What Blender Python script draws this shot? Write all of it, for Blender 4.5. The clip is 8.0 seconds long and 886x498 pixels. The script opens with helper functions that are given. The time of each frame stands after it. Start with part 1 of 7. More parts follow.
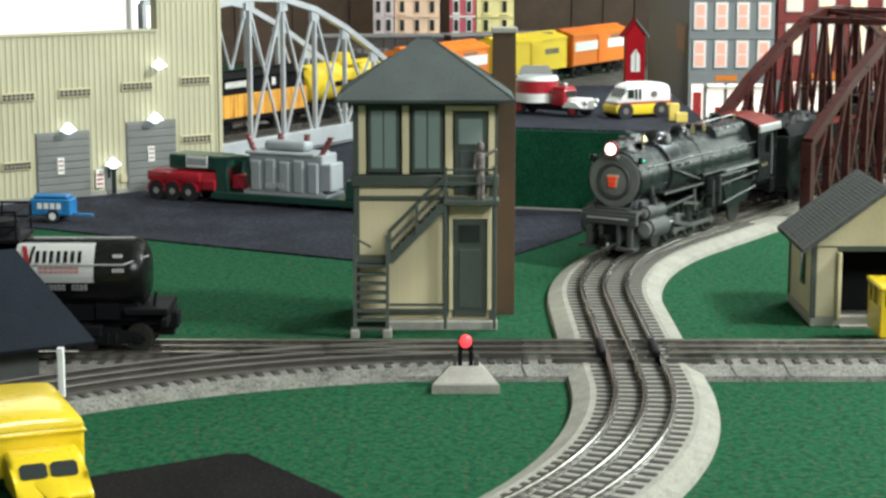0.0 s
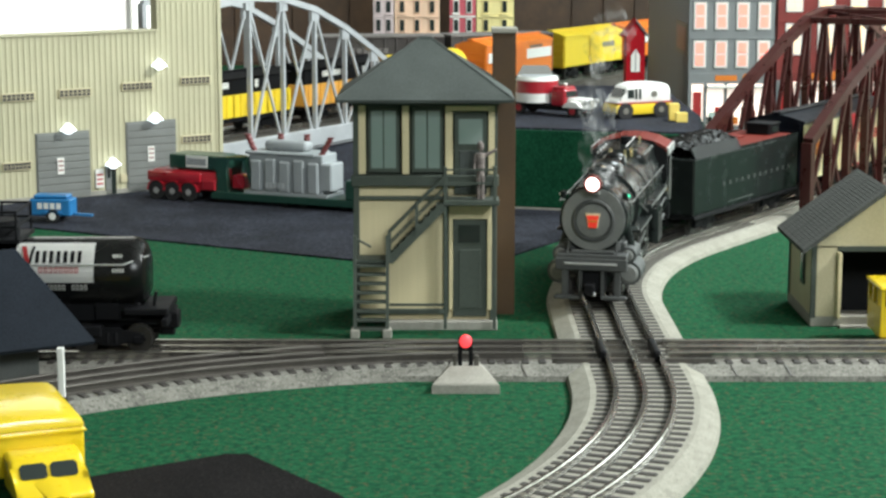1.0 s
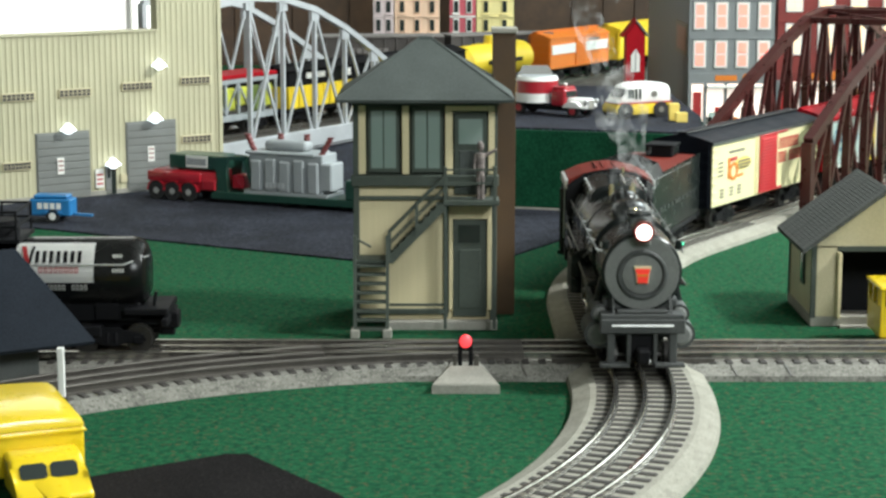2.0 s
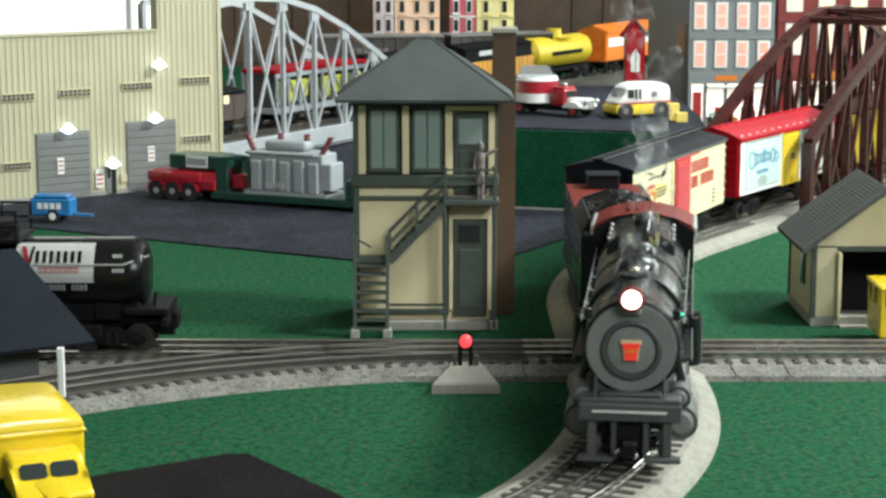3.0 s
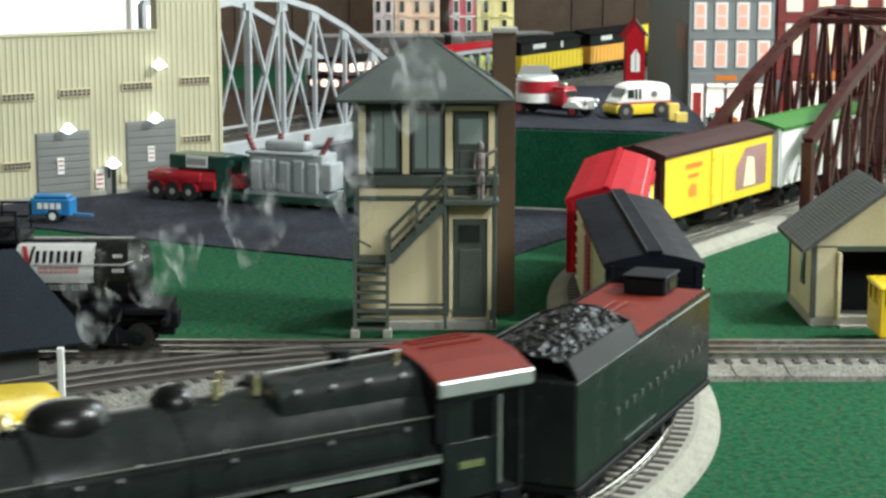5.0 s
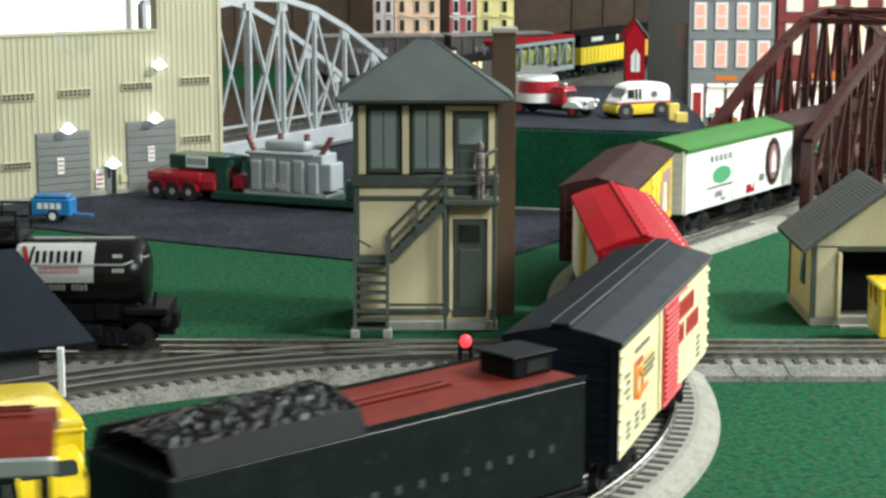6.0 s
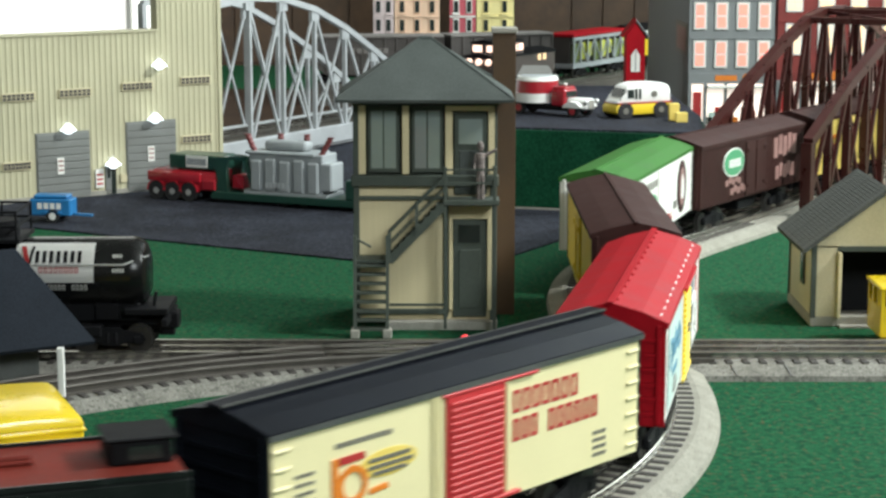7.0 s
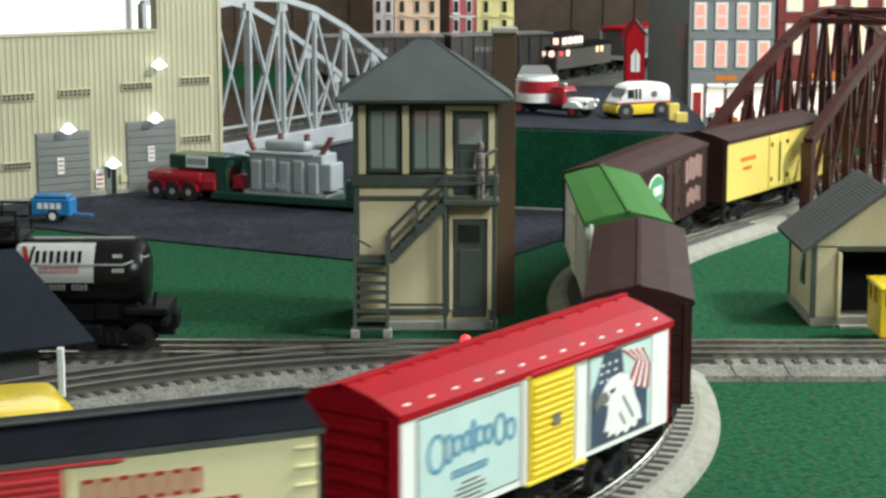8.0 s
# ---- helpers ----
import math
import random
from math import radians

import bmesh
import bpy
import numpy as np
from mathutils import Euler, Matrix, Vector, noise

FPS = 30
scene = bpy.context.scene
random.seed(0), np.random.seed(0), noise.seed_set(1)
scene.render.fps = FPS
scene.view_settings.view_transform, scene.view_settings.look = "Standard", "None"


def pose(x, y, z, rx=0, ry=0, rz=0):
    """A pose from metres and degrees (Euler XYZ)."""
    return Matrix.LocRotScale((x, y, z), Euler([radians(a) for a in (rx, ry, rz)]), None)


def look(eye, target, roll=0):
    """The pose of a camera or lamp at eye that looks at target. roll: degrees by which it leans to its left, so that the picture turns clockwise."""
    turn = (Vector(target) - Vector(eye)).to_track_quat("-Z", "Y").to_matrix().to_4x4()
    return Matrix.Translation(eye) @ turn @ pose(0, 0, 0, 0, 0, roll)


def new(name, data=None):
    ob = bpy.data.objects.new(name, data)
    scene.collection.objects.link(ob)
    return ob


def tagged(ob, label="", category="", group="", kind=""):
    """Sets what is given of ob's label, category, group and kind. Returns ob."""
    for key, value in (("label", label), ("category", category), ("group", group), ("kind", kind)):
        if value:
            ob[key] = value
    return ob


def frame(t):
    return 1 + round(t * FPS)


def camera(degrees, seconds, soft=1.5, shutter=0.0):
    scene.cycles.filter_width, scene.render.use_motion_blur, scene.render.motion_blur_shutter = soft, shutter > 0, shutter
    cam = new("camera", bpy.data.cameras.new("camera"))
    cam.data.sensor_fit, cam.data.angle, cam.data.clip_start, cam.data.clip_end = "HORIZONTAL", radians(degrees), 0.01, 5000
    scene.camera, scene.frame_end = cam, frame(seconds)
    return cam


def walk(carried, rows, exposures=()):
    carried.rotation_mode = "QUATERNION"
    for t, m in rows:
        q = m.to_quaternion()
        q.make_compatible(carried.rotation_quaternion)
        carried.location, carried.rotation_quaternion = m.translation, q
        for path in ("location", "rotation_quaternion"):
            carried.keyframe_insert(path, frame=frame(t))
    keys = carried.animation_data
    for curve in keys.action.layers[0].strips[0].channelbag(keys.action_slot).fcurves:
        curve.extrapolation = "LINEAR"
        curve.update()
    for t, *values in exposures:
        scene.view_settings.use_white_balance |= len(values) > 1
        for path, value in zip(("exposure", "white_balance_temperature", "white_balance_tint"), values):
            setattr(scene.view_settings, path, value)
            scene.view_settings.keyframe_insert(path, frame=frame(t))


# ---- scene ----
# ---- camera: a model railway seen over the edge of its table, true model sizes ----
cam = camera(26.58, 8.0, soft=2.7, shutter=0.5)
EYE = (0.0, 0.0, 0.2781)
TILT = 10.0745
VIEW = pose(*EYE, 90 - TILT, 0, 0)
walk(cam, [(0.0, VIEW), (8.0, VIEW)], [(0.0, -0.17), (4.2, -0.16), (6.0, -0.20), (7.0, -0.30), (8.0, -0.37)])

# ---- light: a lamp at the ceiling over the table, a weaker one behind, a bright window ----
world = bpy.data.worlds.new("room_air")
world.use_nodes = True
world.node_tree.nodes["Background"].inputs[0].default_value = (1.0, 0.97, 0.92, 1)
world.node_tree.nodes["Background"].inputs[1].default_value = 0.05
scene.world = world
scene.view_settings.exposure = -0.17


def area(name, eye, target, size, power, color):
    lamp = bpy.data.lights.new(name, "AREA")
    lamp.shape, lamp.size, lamp.size_y = "RECTANGLE", size[0], size[1]
    lamp.energy, lamp.color = power, color
    ob = new(name, lamp)
    ob.matrix_world = look(eye, target)
    return ob


area("ceiling_light", (1.35, 1.00, 1.30), (0.0, 1.40, 0.0), (0.28, 0.28), 56, (0.94, 1.0, 0.975))
area("ceiling_light", (0.95, -0.95, 1.30), (0.05, 2.7, 0.45), (0.9, 0.5), 43, (0.92, 1.0, 1.0))
area("ceiling_light", (1.00, 2.40, 1.30), (0.15, 2.0, 0.0), (0.9, 0.5), 34, (0.87, 1.0, 1.02))


# ---- materials ----
def mat(name, color, rough=0.6, metal=0.0, vary=0.25, scale=60.0, bump=0.0, fine=900.0, spec=0.5, rand=0.0, island=0.0, coat=0.0, span=0.35, fleck=None):
    m = bpy.data.materials.new(name)
    m.use_nodes = True
    nt = m.node_tree
    n, l = nt.nodes, nt.links
    b = n["Principled BSDF"]
    b.inputs["Roughness"].default_value = rough
    b.inputs["Metallic"].default_value = metal
    b.inputs["Specular IOR Level"].default_value = spec
    b.inputs["Coat Weight"].default_value = coat
    tc = n.new("ShaderNodeTexCoord")
    big = n.new("ShaderNodeTexNoise")
    big.inputs["Scale"].default_value = scale
    big.inputs["Detail"].default_value = 5
    l.new(tc.outputs["Object"], big.inputs["Vector"])
    small = n.new("ShaderNodeTexNoise")
    small.inputs["Scale"].default_value = fine
    small.inputs["Detail"].default_value = 3
    l.new(tc.outputs["Object"], small.inputs["Vector"])
    add = n.new("ShaderNodeMath")
    add.operation = "ADD"
    l.new(big.outputs["Fac"], add.inputs[0])
    l.new(small.outputs["Fac"], add.inputs[1])
    last = add.outputs[0]
    if rand or island:
        if rand:
            oi = n.new("ShaderNodeObjectInfo")
            src, amount = oi.outputs["Random"], rand
        else:
            oi = n.new("ShaderNodeNewGeometry")
            src, amount = oi.outputs["Random Per Island"], island
        mul = n.new("ShaderNodeMath")
        mul.operation = "MULTIPLY_ADD"
        mul.inputs[1].default_value = amount
        l.new(src, mul.inputs[0])
        l.new(last, mul.inputs[2])
        last = mul.outputs[0]
    ramp = n.new("ShaderNodeMapRange")
    ramp.inputs["From Min"].default_value = 1.0 - span
    ramp.inputs["From Max"].default_value = 1.0 + span + rand + island
    ramp.inputs["To Min"].default_value = 1 - vary
    ramp.inputs["To Max"].default_value = 1 + vary
    l.new(last, ramp.inputs["Value"])
    sc = n.new("ShaderNodeVectorMath")
    sc.operation = "SCALE"
    sc.inputs[0].default_value = color
    l.new(ramp.outputs["Result"], sc.inputs["Scale"])
    tint = sc.outputs["Vector"]
    if fleck:
        # loose flecks of a second colour: (colour, noise scale, threshold, amount)
        for colour, size, low, amount in fleck:
            fn = n.new("ShaderNodeTexNoise")
            fn.inputs["Scale"].default_value = size
            fn.inputs["Detail"].default_value = 2
            l.new(tc.outputs["Object"], fn.inputs["Vector"])
            fr = n.new("ShaderNodeMapRange")
            fr.inputs["From Min"].default_value = low
            fr.inputs["From Max"].default_value = low + 0.10
            fr.inputs["To Max"].default_value = amount
            l.new(fn.outputs["Fac"], fr.inputs["Value"])
            mx = n.new("ShaderNodeMix")
            mx.data_type = "RGBA"
            mx.inputs[7].default_value = (*colour, 1)
            l.new(fr.outputs["Result"], mx.inputs[0])
            l.new(tint, mx.inputs[6])
            tint = mx.outputs[2]
    l.new(tint, b.inputs["Base Color"])
    rr = n.new("ShaderNodeMapRange")
    rr.inputs["To Min"].default_value = max(0.03, rough - 0.12)
    rr.inputs["To Max"].default_value = min(1.0, rough + 0.12)
    l.new(big.outputs["Fac"], rr.inputs["Value"])
    l.new(rr.outputs["Result"], b.inputs["Roughness"])
    if bump:
        bp = n.new("ShaderNodeBump")
        bp.inputs["Strength"].default_value = 0.6
        bp.inputs["Distance"].default_value = bump
        l.new(small.outputs["Fac"], bp.inputs["Height"])
        l.new(bp.outputs["Normal"], b.inputs["Normal"])
    return m


def glow(name, color, strength):
    m = bpy.data.materials.new(name)
    m.use_nodes = True
    b = m.node_tree.nodes["Principled BSDF"]
    b.inputs["Base Color"].default_value = (*color, 1)
    b.inputs["Emission Color"].default_value = (*color, 1)
    b.inputs["Emission Strength"].default_value = strength
    return m


def glass(name, color, rough=0.05):
    m = bpy.data.materials.new(name)
    m.use_nodes = True
    nt = m.node_tree
    b = nt.nodes["Principled BSDF"]
    b.inputs["Base Color"].default_value = (*color, 1)
    b.inputs["Roughness"].default_value = rough
    b.inputs["Specular IOR Level"].default_value = 0.5
    return m


FELT = mat("green_felt", (0.0130, 0.073, 0.0330), 0.98, vary=0.45, scale=240, bump=0.0006, fine=1500, spec=0.03, span=0.25,
           fleck=[((0.004, 0.030, 0.018), 170, 0.53, 0.55), ((0.038, 0.120, 0.062), 300, 0.56, 0.65), ((0.075, 0.050, 0.026), 300, 0.585, 0.85)])
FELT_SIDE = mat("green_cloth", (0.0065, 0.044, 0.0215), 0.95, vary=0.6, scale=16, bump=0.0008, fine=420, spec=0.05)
ASPHALT = mat("grey_sandpaper", (0.0195, 0.021, 0.0285), 0.9, vary=0.6, scale=25, bump=0.0006, fine=900, spec=0.12, span=0.25, fleck=[((0.085, 0.092, 0.125), 520, 0.57, 0.7), ((0.006, 0.006, 0.008), 250, 0.53, 0.7)])
BROWNPAPER = mat("brown_paper", (0.040, 0.024, 0.016), 0.95, vary=0.4, scale=18, spec=0.06)
TARPAPER = mat("dark_paper", (0.0095, 0.0085, 0.0085), 0.95, vary=0.5, scale=22, bump=0.0006, fine=900, spec=0.04,
               fleck=[((0.034, 0.031, 0.030), 600, 0.58, 0.8)])
BALLAST = mat("grey_plastic_ballast", (0.275, 0.262, 0.222), 0.92, vary=0.28, scale=90, bump=0.0008, fine=1400, spec=0.12,
              fleck=[((0.38, 0.365, 0.31), 800, 0.57, 0.7), ((0.13, 0.125, 0.105), 650, 0.58, 0.6)])
EMBANKMENT = mat("dull_brown_roadbed", (0.085, 0.076, 0.066), 0.92, vary=0.4, scale=50, spec=0.1)
BALLAST_DARK = mat("grey_gravel_ballast", (0.185, 0.178, 0.158), 0.94, vary=0.5, scale=60, bump=0.0009, fine=1100, spec=0.1,
                   fleck=[((0.30, 0.29, 0.26), 700, 0.56, 0.8), ((0.07, 0.068, 0.06), 450, 0.55, 0.7)])
TIE = mat("brown_plastic_tie", (0.034, 0.029, 0.025), 0.75, vary=0.35, rand=0.5)
RAIL = mat("bright_rail", (0.42, 0.40, 0.37), 0.24, 0.95, vary=0.25, scale=25)
RAIL_DARK = mat("dark_steel_unlit_rail", (0.10, 0.09, 0.08), 0.5, 0.5, vary=0.3)
WALLPANEL = mat("brown_wood_panelling", (0.060, 0.031, 0.014), 0.55, vary=0.6, scale=9, fine=60, rand=0.5)
PLASTER = mat("white_plaster", (0.42, 0.41, 0.38), 0.9, vary=0.06, scale=4)
CARPET = mat("room_carpet", (0.44, 0.42, 0.39), 0.95, vary=0.2, scale=8)
CREAM = mat("cream_plastic", (0.60, 0.515, 0.315), 0.6, vary=0.12, scale=30, bump=0.0001)
CREAM_DARK = mat("tan_plastic", (0.53, 0.465, 0.30), 0.65, vary=0.12, scale=40)
TRIM = mat("dark_green_trim", (0.060, 0.072, 0.060), 0.65, vary=0.2, spec=0.25)
ROOFGREY = mat("grey_green_shingle", (0.066, 0.075, 0.071), 0.85, vary=0.25, scale=30, bump=0.0003, spec=0.15)
ROOFBLUE = mat("slate_roof", (0.018, 0.0215, 0.028), 0.9, vary=0.3, scale=25, bump=0.0003, spec=0.05)
ROOFSHED = mat("charcoal_shingle", (0.080, 0.082, 0.077), 0.9, vary=0.45, scale=120, bump=0.0004, fine=600, spec=0.10)
CONCRETE = mat("grey_concrete", (0.29, 0.275, 0.24), 0.88, vary=0.25, scale=70, bump=0.0004)
CHIMNEY = mat("brown_brick", (0.060, 0.034, 0.016), 0.85, vary=0.2, scale=60)
SIDING = mat("yellow_siding", (0.455, 0.425, 0.285), 0.55, vary=0.10, scale=20)
GREYDOOR = mat("grey_shutter", (0.165, 0.170, 0.160), 0.55, vary=0.12, scale=40)
VENT = mat("dark_grille", (0.05, 0.045, 0.04), 0.6, vary=0.2)
WHITEPAINT = mat("white_paint", (0.80, 0.79, 0.76), 0.45, vary=0.05)
BRIDGEGREY = mat("silver_paint", (0.47, 0.485, 0.50), 0.42, 0.25, vary=0.15)
BRICKRED = mat("red_brick", (0.20, 0.032, 0.028), 0.75, vary=0.2, scale=60)
MAROON = mat("maroon_plastic", (0.046, 0.0105, 0.0095), 0.30, vary=0.35, spec=0.5)
LOCO = mat("loco_dark_green", (0.0125, 0.0150, 0.0145), 0.25, 0.0, vary=0.35, scale=70, spec=0.19)
SMOKEBOX = mat("graphite_smokebox", (0.150, 0.152, 0.145), 0.58, 0.0, vary=0.22, spec=0.3)
PILOTGREY = mat("dull_grey_black", (0.055, 0.057, 0.056), 0.6, 0.0, vary=0.3, spec=0.3)
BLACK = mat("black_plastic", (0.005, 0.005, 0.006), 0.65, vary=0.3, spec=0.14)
BLACKSHINE = mat("black_gloss", (0.005, 0.005, 0.005), 0.26, vary=0.3, spec=0.28)
NAVY = mat("navy_black_roof", (0.0058, 0.0070, 0.0110), 0.50, vary=0.35, scale=50, spec=0.10)
CABRED = mat("red_oxide", (0.140, 0.0200, 0.0135), 0.6, vary=0.3, scale=70, spec=0.12)
COAL = mat("coal", (0.0048, 0.0041, 0.0036), 0.36, vary=0.5, spec=0.14, island=0.4)
BUNKER = mat("grey_bunker_plate", (0.014, 0.0145, 0.0145), 0.6, 0.0, vary=0.3, spec=0.12)
DULLSTEEL = mat("dull_steel", (0.13, 0.13, 0.125), 0.4, 0.5, vary=0.2)
SILVER = mat("silver_edge", (0.50, 0.50, 0.49), 0.35, 0.6, vary=0.1)
BRASS = mat("brass", (0.75, 0.62, 0.36), 0.25, 0.9, vary=0.1)
STEELWHEEL = mat("wheel_steel", (0.055, 0.052, 0.05), 0.4, 0.7, vary=0.2)
CARCREAM = mat("cream_car_side", (0.76, 0.68, 0.40), 0.42, vary=0.04, scale=25)
CARWHITE = mat("white_car_side", (0.82, 0.81, 0.77), 0.42, vary=0.04, scale=25)
CARRED = mat("red_car_paint", (0.325, 0.0060, 0.0125), 0.55, vary=0.18, scale=60, bump=0.0001, spec=0.09)
DOORRED = mat("crimson_door", (0.48, 0.03, 0.035), 0.45, vary=0.08)
CARYELLOW = mat("yellow_car_side", (0.78, 0.56, 0.03), 0.42, vary=0.06, scale=25)
PALEYELLOW = mat("pale_yellow_side", (0.76, 0.58, 0.14), 0.45, vary=0.06, scale=25)
CARBROWN = mat("brown_car_paint", (0.040, 0.0175, 0.0155), 0.6, vary=0.25, scale=60, spec=0.08)
CARGREEN = mat("green_car_roof", (0.043, 0.142, 0.030), 0.6, vary=0.2, scale=60, spec=0.10)
AMBERSIDE = mat("amber_car_side", (0.74, 0.36, 0.06), 0.5, vary=0.15, scale=40)
CARORANGE = mat("orange_car_side", (0.78, 0.20, 0.02), 0.45, vary=0.08, scale=25)
PALEBLUE = mat("pale_blue_panel", (0.52, 0.66, 0.62), 0.45, vary=0.05)
INKBLUE = mat("blue_print", (0.11, 0.28, 0.40), 0.5, vary=0.1)
INKNAVY = mat("navy_print", (0.05, 0.07, 0.11), 0.5, vary=0.1)
INKRED = mat("red_print", (0.42, 0.03, 0.03), 0.5, vary=0.1)
INKGREEN = mat("green_print", (0.06, 0.28, 0.13), 0.5, vary=0.1)
INKGREY = mat("grey_print", (0.16, 0.15, 0.13), 0.5, vary=0.1)
INKORANGE = mat("orange_print", (0.70, 0.20, 0.02), 0.5, vary=0.1)
INKPINK = mat("pink_print", (0.29, 0.155, 0.14), 0.5, vary=0.2)
INKWHITE = mat("white_print", (0.75, 0.74, 0.70), 0.5, vary=0.05)
TRUCKYELLOW = mat("yellow_enamel", (0.72, 0.51, 0.012), 0.30, vary=0.05, coat=0.4)
TRUCKRED = mat("red_enamel", (0.33, 0.010, 0.020), 0.30, vary=0.08, coat=0.4)
TRUCKGREEN = mat("dark_green_enamel", (0.012, 0.05, 0.035), 0.35, vary=0.1, coat=0.3)
TRAILERBLUE = mat("blue_enamel", (0.02, 0.16, 0.38), 0.35, vary=0.08, coat=0.3)
HATCHGREY = mat("dull_grey_sheet", (0.15, 0.145, 0.135), 0.6, vary=0.15, scale=60)
LOADGREY = mat("light_grey_casting", (0.30, 0.32, 0.33), 0.55, vary=0.1, scale=40)
BUSHING = mat("maroon_porcelain", (0.16, 0.035, 0.035), 0.4, vary=0.1)
RUBBER = mat("rubber", (0.014, 0.014, 0.015), 0.7, vary=0.2)
STATIONGREY = mat("grey_green_stucco", (0.105, 0.112, 0.105), 0.8, vary=0.15, scale=40)
GREYBLD = mat("grey_building", (0.20, 0.215, 0.22), 0.7, vary=0.1)
PANE = glass("dark_window", (0.025, 0.032, 0.030), 0.12)
TOWERPANE = glass("tower_window", (0.30, 0.36, 0.34), 0.06)
TOWERPANE.node_tree.nodes["Principled BSDF"].inputs["Metallic"].default_value = 0.36
SHADOWPANE = glass("dim_door_window", (0.02, 0.025, 0.022), 0.2)
FLESH = mat("figure_paint", (0.17, 0.14, 0.13), 0.75, vary=0.7, scale=160)
GLOW_HEAD = glow("headlight_glow", (1.0, 0.66, 0.62), 5.0)
GLOW_LAMP = glow("yard_lamp_glow", (0.86, 0.95, 1.0), 2.6)
GLOW_RED = glow("red_signal_glow", (1.0, 0.06, 0.07), 1.3)
GLOW_PLATE = glow("lit_red_plate", (0.75, 0.035, 0.02), 0.35)
GLOW_GREEN = glow("green_marker_glow", (0.05, 0.85, 0.45), 1.2)
GLOW_ROOM = glow("lit_window", (1.0, 0.27, 0.20), 1.0)
GLOW_SHOP = glow("lit_shop", (1.0, 0.86, 0.76), 1.05)
GLOW_CREAM = glow("lit_cream_window", (1.0, 0.70, 0.40), 0.95)
GLOW_SKY = glow("bright_window_light", (1.0, 0.99, 0.95), 1.15)
GLOW_DAY = glow("daylit_window", (0.90, 1.0, 0.96), 6.5)


# ---- mesh helpers ----
def part(name, bm, material, parent=None, label="", smooth=False):
    me = bpy.data.meshes.new(name)
    bmesh.ops.recalc_face_normals(bm, faces=bm.faces)
    bm.to_mesh(me)
    bm.free()
    me.materials.append(material)
    if smooth:
        for p in me.polygons:
            p.use_smooth = True
        me.set_sharp_from_angle(angle=radians(35))
    ob = new(name, me)
    if parent is not None:
        ob.parent = parent
    if label:
        ob["label"] = label
    if name in ("print_bar", "letter_bar", "letter_bars", "title", "script", "rivets", "ribs", "board_seams", "plate_print"):
        ob["kind"] = "stuff"
    return ob


def empty(name, m, label, category, group="", kind=""):
    ob = new(name)
    ob.empty_display_size = 0.01
    ob.matrix_world = m
    return tagged(ob, label, category, group, kind)


def join(bm, other, m=None):
    if m is not None:
        bmesh.ops.transform(other, matrix=m, verts=other.verts)
    vs = [bm.verts.new(v.co) for v in other.verts]
    other.verts.index_update()
    for f in other.faces:
        bm.faces.new([vs[v.index] for v in f.verts])
    other.free()
    return bm


def box(x0, x1, y0, y1, z0, z1, bevel=0.0, bm=None, m=None, seg=1):
    b = bmesh.new()
    c = Matrix.Translation(((x0 + x1) / 2, (y0 + y1) / 2, (z0 + z1) / 2)) @ Matrix.Diagonal((x1 - x0, y1 - y0, z1 - z0, 1))
    bmesh.ops.create_cube(b, size=1.0, matrix=c)
    if bevel:
        bmesh.ops.bevel(b, geom=list(b.edges), offset=bevel, segments=seg, affect="EDGES", profile=0.5)
    if m is not None and bm is None:
        bmesh.ops.transform(b, matrix=m, verts=b.verts)
    return b if bm is None else join(bm, b, m)


def cyl(p, q, r, r2=None, seg=16, bm=None, caps=True):
    p, q = Vector(p), Vector(q)
    b = bmesh.new()
    d = q - p
    m = Matrix.Translation((p + q) / 2) @ d.to_track_quat("Z", "Y").to_matrix().to_4x4()
    bmesh.ops.create_cone(b, cap_ends=caps, segments=seg, radius1=r, radius2=r if r2 is None else r2, depth=d.length, matrix=m)
    return b if bm is None else join(bm, b)


def ball(p, r, scale=(1, 1, 1), seg=12, bm=None):
    b = bmesh.new()
    bmesh.ops.create_uvsphere(b, u_segments=seg, v_segments=max(6, seg // 2 + 2), radius=r, matrix=Matrix.Translation(p) @ Matrix.Diagonal((*scale, 1)))
    return b if bm is None else join(bm, b)


def bar(p, q, w, h, bm=None):
    """A square bar from p to q, w wide across and h high."""
    p, q = Vector(p), Vector(q)
    d = q - p
    side = d.cross(Vector((0, 0, 1)))
    side = side.normalized() if side.length > 1e-6 else Vector((1, 0, 0))
    up = side.cross(d).normalized()
    b = bmesh.new()
    ring = [[b.verts.new(e + side * sx * w / 2 + up * sz * h / 2) for sx, sz in ((-1, -1), (1, -1), (1, 1), (-1, 1))] for e in (p, q)]
    for i in range(4):
        b.faces.new((ring[0][i], ring[0][(i + 1) % 4], ring[1][(i + 1) % 4], ring[1][i]))
    b.faces.new(ring[0][::-1])
    b.faces.new(ring[1])
    return b if bm is None else join(bm, b)


def prism(outline, a, b_, axis="y", bm=None, m=None, bevel=0.0, seg=2):
    """An outline in two axes, drawn out along the third from a to b_."""
    b = bmesh.new()

    def place(u, v, w):
        return {"x": (w, u, v), "y": (u, w, v), "z": (u, v, w)}[axis]
    lo = [b.verts.new(place(u, v, a)) for u, v in outline]
    hi = [b.verts.new(place(u, v, b_)) for u, v in outline]
    n = len(outline)
    for i in range(n):
        b.faces.new((lo[i], lo[(i + 1) % n], hi[(i + 1) % n], hi[i]))
    b.faces.new(lo[::-1])
    b.faces.new(hi)
    if bevel:
        bmesh.ops.bevel(b, geom=list(b.edges), offset=bevel, segments=seg, affect="EDGES", profile=0.5)
    if m is not None and bm is None:
        bmesh.ops.transform(b, matrix=m, verts=b.verts)
    return b if bm is None else join(bm, b, m)


